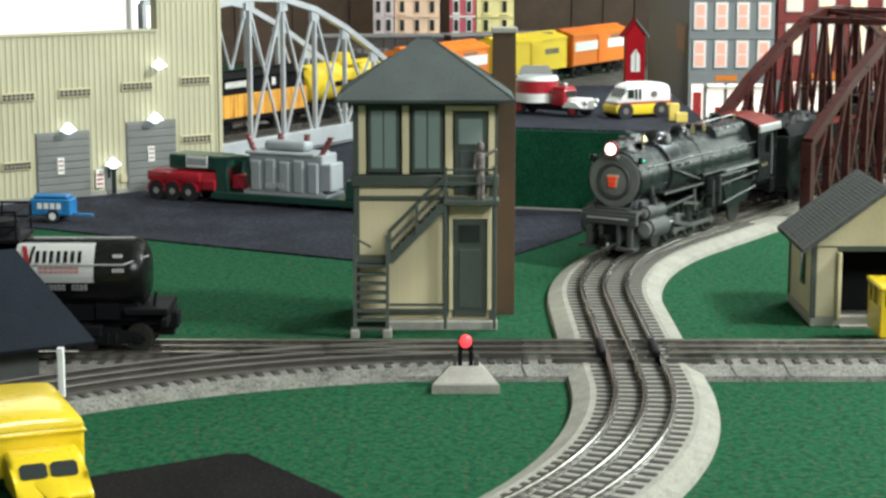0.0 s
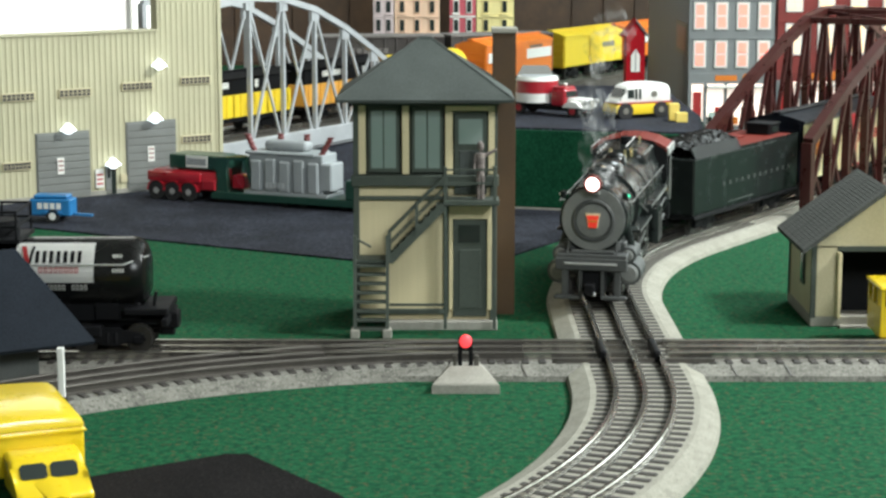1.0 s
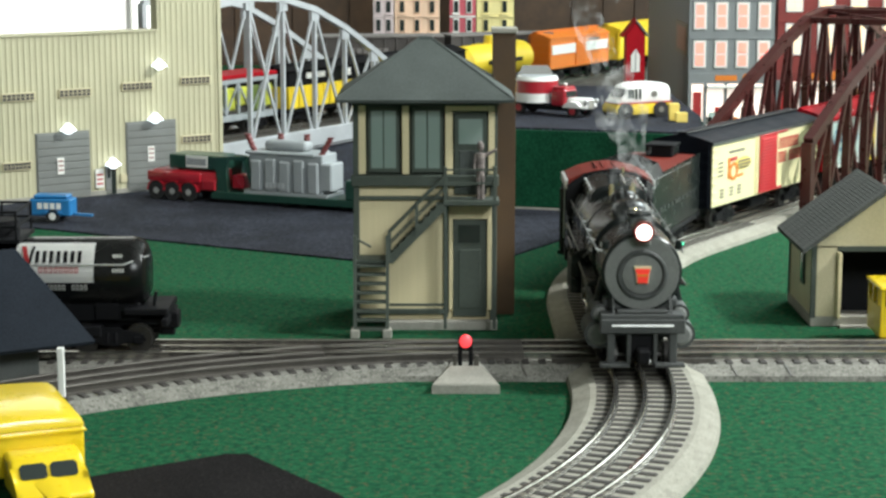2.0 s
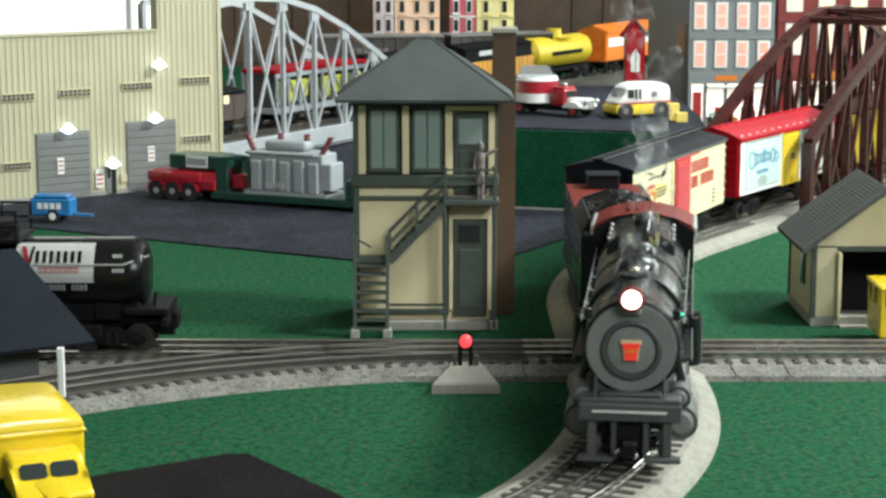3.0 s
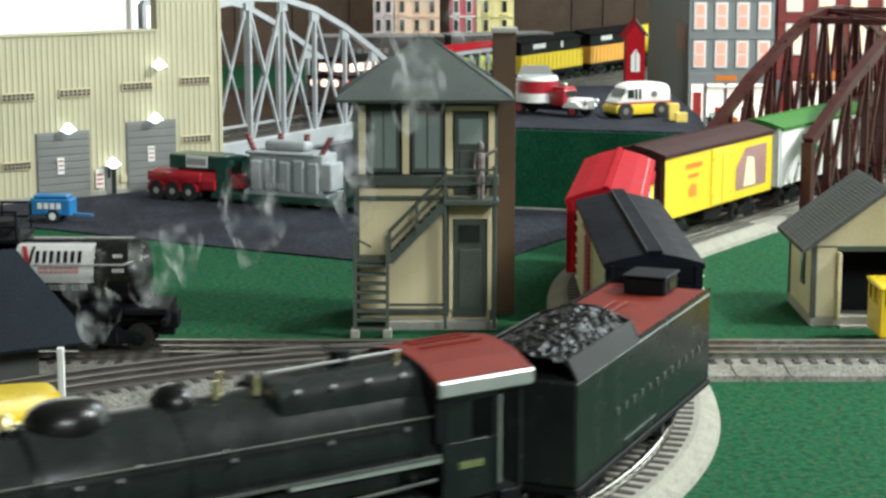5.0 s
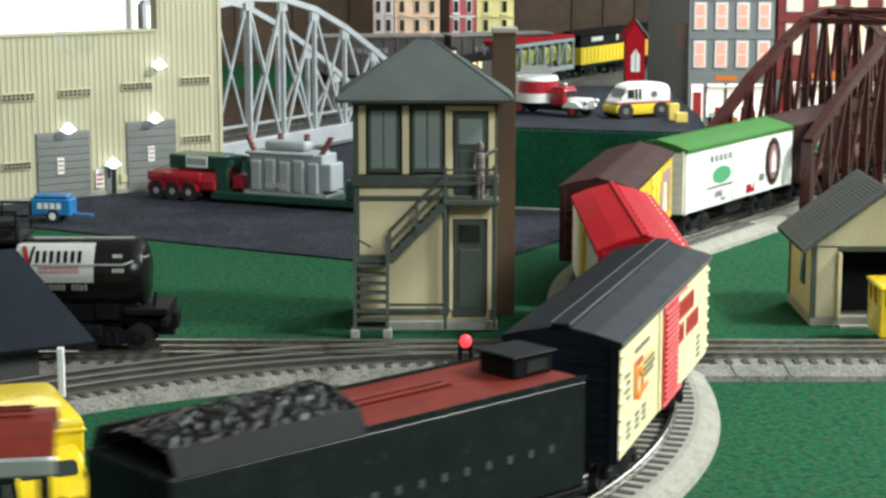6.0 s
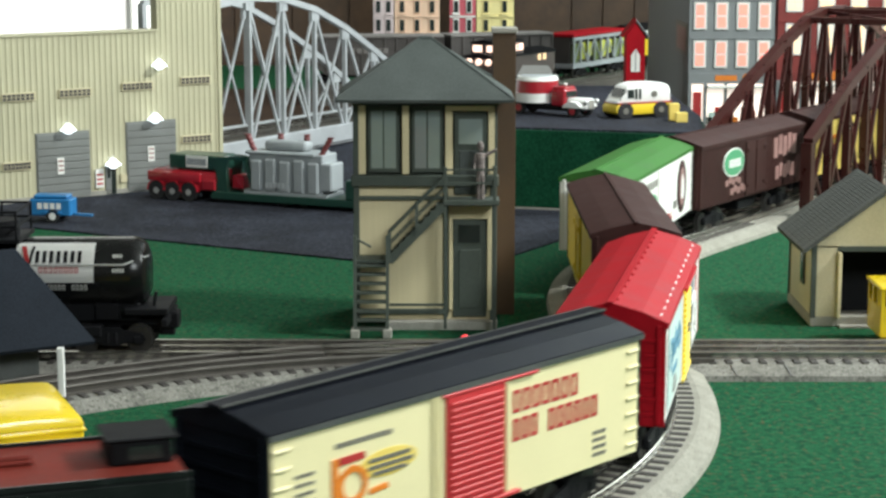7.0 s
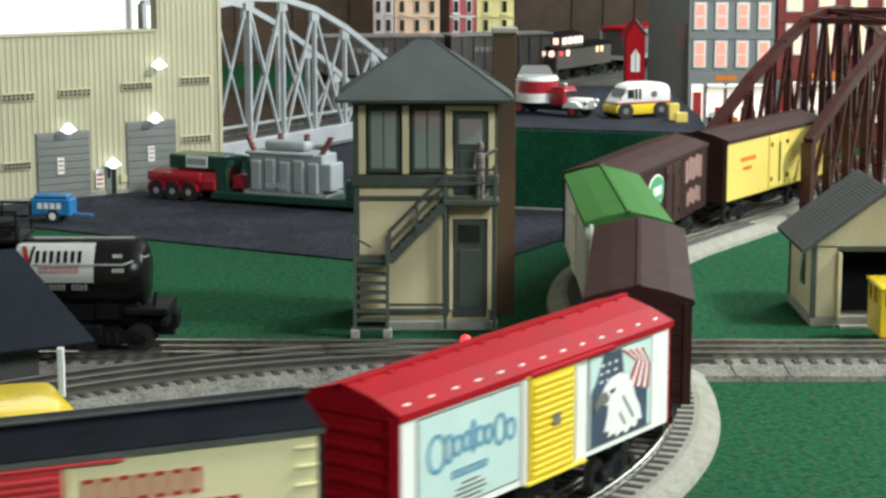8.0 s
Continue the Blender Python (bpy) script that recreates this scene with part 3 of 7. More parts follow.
# ---- tool shed with open door and yellow speeder ----
def tool_shed():
    th = empty("tool_shed", pose(0.2535, 1.262, 0, 0, 0, 0), "small tan shed with charcoal gable roof and open front", "shed")
    W, D, H, P = 0.096, 0.084, 0.058, 0.094
    part("sill", box(-0.0012, W + 0.0012, -0.0012, 0.014, 0, 0.007, 0.0004), CONCRETE, th)
    part("sill", box(-0.0012, 0.003, 0.014, D + 0.001, 0, 0.007, 0.0004), CONCRETE, th)
    part("side_wall", box(0, 0.003, 0, D, 0.006, H), CREAM_DARK, th)
    part("side_wall", box(W - 0.003, W, 0, D, 0.006, H), CREAM_DARK, th)
    part("back_wall", prism([(0.003, 0.0), (W - 0.003, 0.0), (W - 0.003, H), (W / 2, P), (0.003, H)], D - 0.003, D, "y"), CREAM_DARK, th)
    part("front_wall", box(0.0, 0.0175, -0.0006, 0.0024, 0.006, H - 0.002), CREAM_DARK, th)
    part("front_wall", box(W - 0.0175, W, -0.0006, 0.0024, 0.006, H - 0.002), CREAM_DARK, th)
    part("gable", prism([(0.0, H - 0.003), (W, H - 0.003), (W, H), (W / 2, P), (0.0, H)], -0.0006, 0.0024, "y"), CREAM_DARK, th)
    part("lintel", box(0.0165, W - 0.0165, -0.0018, 0.003, H - 0.0055, H - 0.002), TRIM, th)
    part("door_leaf", box(0.0160, 0.0185, -0.006, 0.0, 0.0065, H - 0.006, 0.0003), CREAM, th, "cream door leaf swung open")
    part("corner_board", box(-0.0012, 0.0022, -0.0014, 0.0020, 0.006, H), TRIM, th)
    part("corner_board", box(-0.0012, 0.0015, D - 0.002, D + 0.001, 0.006, H), TRIM, th)
    win = part("window", box(-0.0014, 0.001, 0.027, 0.039, 0.024, 0.051), TRIM, th)
    part("pane", box(-0.0018, 0.0, 0.0295, 0.0365, 0.027, 0.048), SHADOWPANE, win)
    k = (P - H) / (W / 2)
    o = 0.0085
    left = [(-o, H - o * k), (W / 2, P), (W / 2, P + 0.0030), (-o - 0.0006, H - o * k + 0.0024)]
    right = [(W - u, v) for u, v in left]
    part("roof_slope", prism(left, -0.0085, D + 0.008, "y"), ROOFSHED, th)
    part("roof_slope", prism(right, -0.0085, D + 0.008, "y"), ROOFSHED, th)
    run = math.hypot(W / 2 + o, (W / 2 + o) * k)
    pitch = math.atan(k)
    course = None
    for side, sx in ((0, 1), (1, -1)):
        for i in range(26):
            if course is None:
                course = part("shingle_course", prism([(0.0, 0.0), (0.0026, 0.0), (0.0026, 0.0002), (0.0, 0.0004)], -0.0088, D + 0.0083, "y"), ROOFSHED, th)
                ob = course
            else:
                ob = new("shingle_course", course.data)
                ob.parent = th
            d = run * i / 26
            x = -o + d * math.cos(pitch)
            z = H - o * k + d * math.sin(pitch) + 0.0029
            if sx > 0:
                ob.matrix_local = Matrix.Translation((x, 0, z)) @ Matrix.Rotation(-pitch, 4, "Y")
            else:
                ob.matrix_local = Matrix.Translation((W - x, D, z)) @ Matrix.Rotation(math.pi, 4, "Z") @ Matrix.Rotation(-pitch, 4, "Y")
    # black sheet stands in for the shade inside the open shed
    part("shade_sheet", box(0.004, W - 0.004, 0.045, 0.047, 0.001, H), BLACK, th, "black sheet standing in for the shade inside the shed")
    part("floor_board", box(0.018, W - 0.018, -0.008, 0.045, 0.0, 0.0015), CONCRETE, th)


tool_shed()


def speeder():
    th = empty("rail_speeder", pose(0.3095, 1.205, 0.0), "yellow motor car with open window frames at the shed door", "rail car")
    x0, x1, y0, y1 = -0.0265, 0.030, -0.018, 0.020
    part("cab", box(x0, x1, y0, y1, 0.010, 0.034, 0.0008), TRUCKYELLOW, th)
    for x in (x0, -0.008, 0.010, x1 - 0.003):
        part("pillar", box(x, x + 0.003, y0, y0 + 0.003, 0.033, 0.048, 0.0004), TRUCKYELLOW, th)
        part("pillar", box(x, x + 0.003, y1 - 0.003, y1, 0.033, 0.048, 0.0004), TRUCKYELLOW, th)
    for y in (y0 + 0.009, y0 + 0.022):
        part("pillar", box(x0, x0 + 0.0025, y, y + 0.003, 0.033, 0.048, 0.0004), TRUCKYELLOW, th)
    # black block fills the cab in place of the shade behind the windows
    part("shade_block", box(x0 + 0.004, x1 - 0.004, y0 + 0.004, y1 - 0.004, 0.03, 0.046), BLACK, th)
    part("roof", box(x0 - 0.001, x1 + 0.001, y0 - 0.002, y1 + 0.002, 0.047, 0.0505, 0.001), TRUCKYELLOW, th)
    for x in (x0 + 0.012, x1 - 0.012):
        for y in (y0 - 0.001, y1 - 0.003):
            part("wheel", cyl((x, y, 0.0075), (x, y + 0.004, 0.0075), 0.0075, seg=16), TRUCKYELLOW, th)
    for ob in th.children:
        ob.data.transform(Matrix.Diagonal((1, 1, 0.84, 1)))


speeder()


# ---- station at the near left, fence post, yellow van ----
def station():
    # origin at the near end of the front eave, x along the eave
    m = Matrix.Translation((-0.2051, 1.0803, 0.0)) @ Matrix.Rotation(radians(30), 4, "Z")
    th = empty("station_building", m, "low grey station with slate blue hipped roof", "station")
    part("wall", box(-0.262, -0.0275, 0.0225, 0.052, 0, 0.031), STATIONGREY, th)
    part("wall_band", box(-0.2625, -0.0270, 0.0217, 0.0225, 0.000, 0.006), CONCRETE, th)

    def q(dx, dy, z):
        return [(-0.29 + dx, dy, z), (-dx, dy, z), (-dx, 0.072 - dy, z), (-0.29 + dx, 0.072 - dy, z)]
    part("roof", loft([q(0.001, 0.001, 0.0290), q(0, 0, 0.0310), q(0.0345, 0.0345, 0.0832), q(0.0355, 0.0355, 0.0838)]), ROOFBLUE, th)


station()


def white_post():
    b = box(-0.2195, -0.2157, 1.0385, 1.0415, 0, 0.0365, 0.0004)
    tagged(part("post", b, WHITEPAINT), "square white post beside the station", "post")


white_post()


def box_van():
    m = Matrix.Translation((-0.1752, 0.8875, 0)) @ Matrix.Rotation(radians(-67), 4, "Z")
    th = empty("delivery_truck", m, "glossy yellow box truck parked beside the curve", "truck")
    # x forward; the box's front corner nearest the track lies at the origin
    w = 0.052
    part("cargo_box", box(-0.078, 0.0, -w, 0.0, 0.010, 0.0335, 0.0022, seg=3), TRUCKYELLOW, th, smooth=True)
    crown = [(-w, 0.0330), (0.0, 0.0330), (-0.0006, 0.0358), (-0.0035, 0.0376), (-0.012, 0.0384), (-w / 2, 0.0388), (-w + 0.012, 0.0384), (-w + 0.0035, 0.0376),
             (-w + 0.0006, 0.0358)]
    rings = []
    for x, dx, dz in ((-0.078, 0.0, 0.0034), (-0.0768, 0.0, 0.0010), (-0.074, 0.0, 0.0), (-0.004, 0.0, 0.0), (-0.0012, 0.0, 0.0010), (0.0, 0.0, 0.0034)):
        rings.append([(x, y, max(0.0330, z - dz)) if z > 0.0331 else (x, y, z) for y, z in crown])
    part("roof_cap", loft(rings), TRUCKYELLOW, th, smooth=True)
    part("belt_trim", box(-0.0785, 0.0008, -w - 0.0008, 0.0008, 0.0302, 0.0313, 0.0003), TRUCKYELLOW, th)
    cab = [(0.0, 0.006), (0.040, 0.006), (0.042, 0.0120), (0.0240, 0.0147), (0.0180, 0.0222), (0.0130, 0.0245), (0.0, 0.0250)]
    y0, y1 = -w + 0.012, -0.0045
    part("cab", prism(cab, y0, y1, "y", bevel=0.0028, seg=4), TRUCKYELLOW, th, smooth=True)
    for a, c in ((y0 + 0.0040, (y0 + y1) / 2 - 0.0008), ((y0 + y1) / 2 + 0.0008, y1 - 0.0040)):
        slope = Matrix.Translation((0.0212, (a + c) / 2, 0.01855)) @ Matrix.Rotation(radians(-38.5), 4, "Y")
        h, k = 0.0040, (c - a) / 2
        outline = [(-k, -h + 0.0012), (-k + 0.0012, -h), (k - 0.0012, -h), (k, -h + 0.0012), (k, h - 0.0016), (k - 0.0016, h), (-k + 0.0016, h), (-k, h - 0.0016)]
        part("windscreen", prism(outline, -0.0004, 0.0006, "x", m=slope), PANE, th)
    for y in (y0 - 0.0003, y1 - 0.0004):
        part("side_window", box(0.0035, 0.0090, y, y + 0.0007, 0.0150, 0.0215), PANE, th)
        part("quarter_light", prism([(0.0100, 0.0150), (0.0165, 0.0150), (0.0125, 0.0212), (0.0100, 0.0212)], y, y + 0.0007, "y"), PANE, th)
    part("bonnet", loft([[(0.020, y0 + 0.007, 0.007), (0.020, y1 - 0.007, 0.007), (0.020, y1 - 0.008, 0.0150), (0.020, (y0 + y1) / 2, 0.0168), (0.020, y0 + 0.008, 0.0150)],
                         [(0.047, y0 + 0.012, 0.006), (0.047, y1 - 0.012, 0.006), (0.047, y1 - 0.013, 0.0120), (0.047, (y0 + y1) / 2, 0.0135), (0.047, y0 + 0.013, 0.0120)]]), TRUCKYELLOW, th, smooth=True)
    for x in (-0.058, 0.032):
        for y in ((-w + 0.002, -0.009) if x < 0 else (-w + 0.014, -0.0165)):
            rw = 0.0070 if x < 0 else 0.0050
            wh = part("wheel", cyl((x, y, rw), (x, y + 0.007, rw), rw, seg=18), RUBBER, th)
            part("hub", cyl((x, y - 0.0004, rw), (x, y + 0.0074, rw), rw * 0.5, seg=12), TRUCKYELLOW, wh)


box_van()


# ---- tank car standing on the straight line ----
def truck_frame(th, x, r=0.0080, gauge=0.0165):
    """A bogie under a car: two side frames, bolster; wheelsets are parts of it."""
    tr = part("truck", box(-0.004, 0.004, -0.019, 0.019, 0.010, 0.015, 0.0008), BLACK, th)
    tr.location = (x, 0, 0)
    for y in (-0.0205, 0.0185):
        side = bmesh.new()
        prism([(-0.021, 0.0075), (-0.019, 0.0115), (-0.007, 0.0135), (-0.005, 0.0160), (0.005, 0.0160), (0.007, 0.0135), (0.019, 0.0115), (0.021, 0.0075),
               (0.016, 0.0060), (0.008, 0.0062), (0.005, 0.0045), (-0.005, 0.0045), (-0.008, 0.0062), (-0.016, 0.0060)], y, y + 0.002, "y", bm=side)
        for bx in (-0.0165, 0.0165):
            box(bx - 0.003, bx + 0.003, y - 0.001, y + 0.003, 0.0055, 0.0105, 0.0006, bm=side)
        for sx in (-0.0025, 0.0025):
            cyl((sx, y + 0.001, 0.006), (sx, y + 0.001, 0.0125), 0.0016, seg=8, bm=side)
        part("side_frame", side, BLACK, tr)
    sets = []
    for ax in (-0.0165, 0.0165):
        b = cyl((0, -0.016, 0), (0, 0.016, 0), 0.0015, seg=8)
        for y in (-0.0172, 0.0144):
            cyl((0, y, 0), (0, y + 0.0028, 0), r, seg=18, bm=b)
        for y in (-0.0145, 0.0135):
            cyl((0, y, 0), (0, y + 0.001, 0), r + 0.0012, seg=18, bm=b)
        # spokes make the turning visible
        for k in range(4):
            a = k * math.pi / 2
            box(-0.0006, 0.0006, 0.0170, 0.0176, 0.002, r - 0.001, bm=b, m=Matrix.Rotation(a, 4, "Y"))
        ws = part("wheelset", b, STEELWHEEL, tr)
        ws.location = (ax, 0, r)
        sets.append(ws)
    part("coupler", box(-0.006, 0.0035, -0.003, 0.003, 0.007, 0.013, 0.001, m=Matrix.Translation((0.033 if x > 0 else -0.033, 0, 0))), BLACK, tr)
    part("coupler_arm", bar((0, 0, 0.009), (0.030 if x > 0 else -0.030, 0, 0.010), 0.004, 0.002), BLACK, tr)
    return tr, sets


def bars_row(bm, x0, z0, w, h, n, y, gap=0.28, th=0.0003, slope=0.0):
    """A line of unreadable lettering: n plain upright bars."""
    step = w / n
    for i in range(n):
        dz = slope * i * step
        box(x0 + i * step, x0 + (i + 1 - gap) * step, y, y + th, z0 + dz, z0 + h + dz, bm=bm)
    return bm


def block_row(bm, x0, z0, w, h, n, y, stroke=0.0009, th=0.0004, gap=0.22, skip=(), thick=1.0):
    """Lettering shown as a row of plain hollow blocks of its size."""
    step = w / n
    for i in range(n):
        if i in skip:
            continue
        a, c = x0 + i * step, x0 + (i + 1 - gap) * step
        box(a, c, y, y + th, z0 + h - stroke * thick, z0 + h, bm=bm)
        box(a, c, y, y + th, z0, z0 + stroke * thick, bm=bm)
        box(a, a + stroke, y, y + th, z0 + stroke * thick, z0 + h - stroke * thick, bm=bm)
        box(c - stroke, c, y, y + th, z0 + stroke * thick, z0 + h - stroke * thick, bm=bm)
    return bm


def tank_car():
    th = empty("tank_car", pose(-0.262, CROSS_Y, RAIL_TOP), "black tank car with white lettered panel standing on the straight line", "railway car")
    L, r, zc = 0.159, 0.0222, 0.0466
    rings = []
    for x, k in ((-L / 2, 0.62), (-L / 2 + 0.002, 0.86), (-L / 2 + 0.006, 0.975), (-L / 2 + 0.010, 1.0), (L / 2 - 0.010, 1.0), (L / 2 - 0.006, 0.975),
                 (L / 2 - 0.002, 0.86), (L / 2, 0.62)):
        rings.append([(x, r * k * math.cos(a), zc + r * k * math.sin(a)) for a in [i * math.pi / 20 for i in range(40)]])
    tank = part("tank", loft(rings), BLACKSHINE, th, smooth=True)
    # white panel and lettering follow the curve of the tank side that faces the table's front
    def wrap(x0, x1, a0, a1, proud, n=8):
        b = bmesh.new()
        cols = []
        for i in range(n + 1):
            a = radians(a0 + (a1 - a0) * i / n)
            cols.append([b.verts.new((x, -(r + proud) * math.cos(a), zc + (r + proud) * math.sin(a))) for x in (x0, x1)])
        for c0, c1 in zip(cols, cols[1:]):
            b.faces.new((c0[0], c0[1], c1[1], c1[0]))
        bmesh.ops.solidify(b, geom=list(b.faces), thickness=0.0002)
        return b
    part("white_panel", wrap(0.0003, 0.0485, -6, 64, 0.0004), WHITEPAINT, tank)

    def bar_line(x0, w, n, a0, a1, material, gap=0.3, hollow=0.0):
        b = bmesh.new()
        step = w / n
        for i in range(n):
            xa, xb = x0 + i * step, x0 + (i + 1 - gap) * step
            if hollow:
                da = (a1 - a0) * 0.16
                for u0, u1, v0, v1 in ((xa, xa + hollow, a0, a1), (xb - hollow, xb, a0, a1), (xa + hollow, xb - hollow, a0, a0 + da), (xa + hollow, xb - hollow, a1 - da, a1)):
                    join(b, wrap(u0, u1, v0, v1, 0.0008, 3))
            else:
                join(b, wrap(xa, xb, a0, a1, 0.0008, 3))
        part("letter_bar", b, material, tank)
    bar_line(0.0128, 0.0300, 7, 25, 45, BLACK, 0.48)
    bar_line(0.0150, 0.0250, 8, 9, 18, INKRED, 0.30, 0.0006)
    bar_line(0.0195, 0.0120, 5, -18, -9, INKWHITE, 0.30, 0.0005)
    bar_line(0.0350, 0.0100, 4, -18, -9, INKWHITE, 0.30, 0.0005)
    bar_line(0.0600, 0.0060, 5, 33, 39, INKWHITE)
    bar_line(0.0600, 0.0075, 5, 10, 16, INKWHITE)
    # wedge emblem before the lettering: a red and a dark stroke that meet at the foot
    for material, x_top, x_foot, wd in ((INKRED, 0.0035, 0.0070, 0.0030), (BLACK, 0.0105, 0.0085, 0.0016)):
        b = bmesh.new()
        for k in range(8):
            f = (k + 0.5) / 8
            xk = x_foot + (x_top - x_foot) * f
            join(b, wrap(xk, xk + wd, 21 + 33 * k / 8, 21 + 33 * (k + 1) / 8, 0.0009, 1))
        part("emblem", b, material, tank)
    part("grab_rail", cyl((-0.07, -r - 0.002, 0.0556), (0.067, -r - 0.002, 0.0556), 0.0006, seg=6), SILVER, tank)
    part("grab_rail", cyl((0.067, -r - 0.002, 0.0556), (L / 2 + 0.0012, -0.010, 0.0590), 0.0006, seg=6), SILVER, tank)
    part("dome", cyl((-0.012, 0, 0.068), (-0.012, 0, 0.080), 0.012, 0.011, 20), BLACK, tank, smooth=True)
    part("platform", box(-0.036, 0.004, -0.022, 0.022, 0.0685, 0.0705), BLACK, tank)
    for y in (-0.021, 0.021):
        for x in (-0.034, -0.016, 0.002):
            part("platform_rail", cyl((x, y, 0.068), (x, y, 0.0875), 0.0008, seg=6), BLACK, tank)
        for z in (0.0785, 0.0875):
            part("platform_rail", cyl((-0.034, y, z), (0.002, y, z), 0.0008, seg=6), BLACK, tank)
    for z in (0.0785, 0.0875):
        part("platform_rail", cyl((0.002, -0.021, z), (0.002, 0.021, z), 0.0008, seg=6), BLACK, tank)
    part("frame", box(-0.090, 0.090, -0.010, 0.010, 0.0150, 0.0205, 0.0006), BLACK, th)
    part("end_beam", box(0.089, 0.093, -0.024, 0.024, 0.0165, 0.0215, 0.0005), BLACK, th)
    part("end_beam", box(-0.089, -0.084, -0.024, 0.024, 0.0165, 0.0215, 0.0005), BLACK, th)
    for x in (-0.055, 0.055):
        part("saddle", box(x - 0.008, x + 0.008, -0.016, 0.016, 0.019, 0.030, 0.001), BLACK, th)
    part("letter_plate", bars_row(bmesh.new(), 0.014, 0.0165, 0.014, 0.0045, 4, -0.0112), INKWHITE, th)
    part("tank_step", box(0.030, 0.052, -0.022, -0.010, 0.010, 0.0165, 0.0006), BLACK, th)
    part("end_platform", box(0.066, 0.093, -0.021, 0.021, 0.0235, 0.0275, 0.0006), BLACK, th)
    part("brake_lever", cyl((0.083, -0.010, 0.027), (0.0845, -0.010, 0.036), 0.0010, seg=6), BLACK, th)
    part("centre_sill", box(-0.075, 0.075, -0.014, 0.014, 0.0180, 0.0300, 0.001), BLACK, th)
    part("draft_gear", box(0.085, 0.0975, -0.006, 0.006, 0.0120, 0.0225, 0.001), BLACK, th)
    for x in (-0.058, 0.058):
        truck_frame(th, x)


tank_car()


# ---- warehouse at the back left ----
def lamp_shade(th, x, z, y=-0.004, r=0.0082):
    """A gooseneck yard lamp with a glowing enamel shade."""
    lamp = part("yard_lamp", cyl((x, 0.0, z + 0.006), (x, y - 0.006, z + 0.0085), 0.0007, seg=6), WHITEPAINT, th)
    part("shade", cyl((x, y - 0.006, z), (x, y - 0.006, z + 0.0065), r, r * 0.25, 18), GLOW_LAMP, lamp, "glowing white lamp shade", smooth=True)
    part("bulb", ball((x, y - 0.006, z - 0.0005), r * 0.55, (1, 1, 0.7), 12), GLOW_LAMP, lamp, smooth=True)


def warehouse():
    ang = radians(36.466)
    m = Matrix.Translation((-0.431, 1.804, 0)) @ Matrix.Rotation(ang, 4, "Z")
    th = empty("warehouse", m, "pale yellow corrugated warehouse with grey shutter doors and yard lamps", "warehouse")
    part("wall", box(-0.16, 0.176, 0, 0.02, 0, 0.1635), SIDING, th)
    part("tall_wall", box(0.1761, 0.2475, 0, 0.014, 0, 0.235), SIDING, th)
    b = bmesh.new()
    x = -0.156
    doors = ((0.039, 0.097, 0.068), (0.137, 0.194, 0.073), (0.108, 0.1255, 0.031))
    while x < 0.246:
        top = 0.1635 if x < 0.176 else 0.235
        low = max([h for a, c, h in doors if a - 0.003 < x < c + 0.001] or [0.002])
        prism([(x, -0.0002), (x + 0.0010, -0.0008), (x + 0.0021, -0.0008), (x + 0.0031, -0.0002)], low, top - 0.0005, "z", bm=b)
        x += 0.0062
    part("ribs", b, SIDING, th)
    part("corner_trim", box(0.2445, 0.2490, -0.002, 0.003, 0, 0.235, 0.0004), SIDING, th)
    part("parapet", box(-0.16, 0.1775, -0.0022, 0.021, 0.1630, 0.1650), SIDING, th)
    part("plinth", box(-0.16, 0.248, -0.0016, 0.0, 0, 0.006), CONCRETE, th)
    for a, c, h in doors[:2]:
        d = part("shutter_door", box(a, c, -0.0012, 0.001, 0.001, h, 0.0003), GREYDOOR, th)
        n = 9
        for i in range(n):
            z0, z1 = 0.002 + (h - 0.003) * i / n, 0.002 + (h - 0.003) * (i + 1) / n - 0.0008
            part("slat", box(a + 0.001, c - 0.001, -0.0022, -0.001, z0, z1, 0.0004), GREYDOOR, d)
    side = part("side_door", box(0.113, 0.125, -0.0016, 0.001, 0.001, 0.0305, 0.0003), GREYDOOR, th)
    part("pane", box(0.1150, 0.1180, -0.0022, -0.001, 0.018, 0.028), PANE, side)
    # dark slab laid on the door as the shade of a half-open doorway
    part("opening_shade", box(0.1195, 0.1245, -0.0020, -0.001, 0.002, 0.029), SHADOWPANE, side)
    for x, z in ((0.005, 0.1005), (0.065, 0.1015), (0.1335, 0.1045), (0.200, 0.107), (0.200, 0.0465), (0.003, 0.0335)):
        w = 0.0355 if x != 0.003 else 0.031
        v = part("vent", box(x, x + w, -0.0024, 0.0, z, z + 0.0085, 0.0003), CREAM_DARK, th, "louvred vent in the wall")
        for i in range(7):
            for j in range(2):
                px = x + 0.0012 + i * (w - 0.002) / 7
                pz = z + 0.0012 + j * 0.0034
                part("louvre", box(px, px + 0.0036, -0.0028, -0.0018, pz, pz + 0.0027), VENT, v)
    for x, z, w, h in ((0.0605, 0.0265, 0.0072, 0.016), (0.1605, 0.0315, 0.0072, 0.0155), (0.1015, 0.0095, 0.0085, 0.0185)):
        s = part("notice", box(x, x + w, -0.0032, -0.0016, z, z + h), INKWHITE, th, "small white notice with red bars")
        for k in range(3):
            part("print_bar", box(x + 0.001, x + w - 0.001, -0.0036, -0.003, z + 0.003 + k * 0.0045, z + 0.0048 + k * 0.0045), INKPINK if w < 0.008 else INKRED, s)
    part("notice", box(0.1295, 0.136, -0.0032, -0.0016, 0.013, 0.021), CREAM_DARK, th)
    for x, z in ((0.070, 0.0700), (0.1660, 0.0745), (0.172, 0.1285), (0.1175, 0.0320)):
        lamp_shade(th, x, z)


warehouse()

structure("window_1", box(-2.2, -0.35, 2.95, 2.97, 0.0, 1.1), GLOW_SKY, "bright curtained window beyond the warehouse", "window")
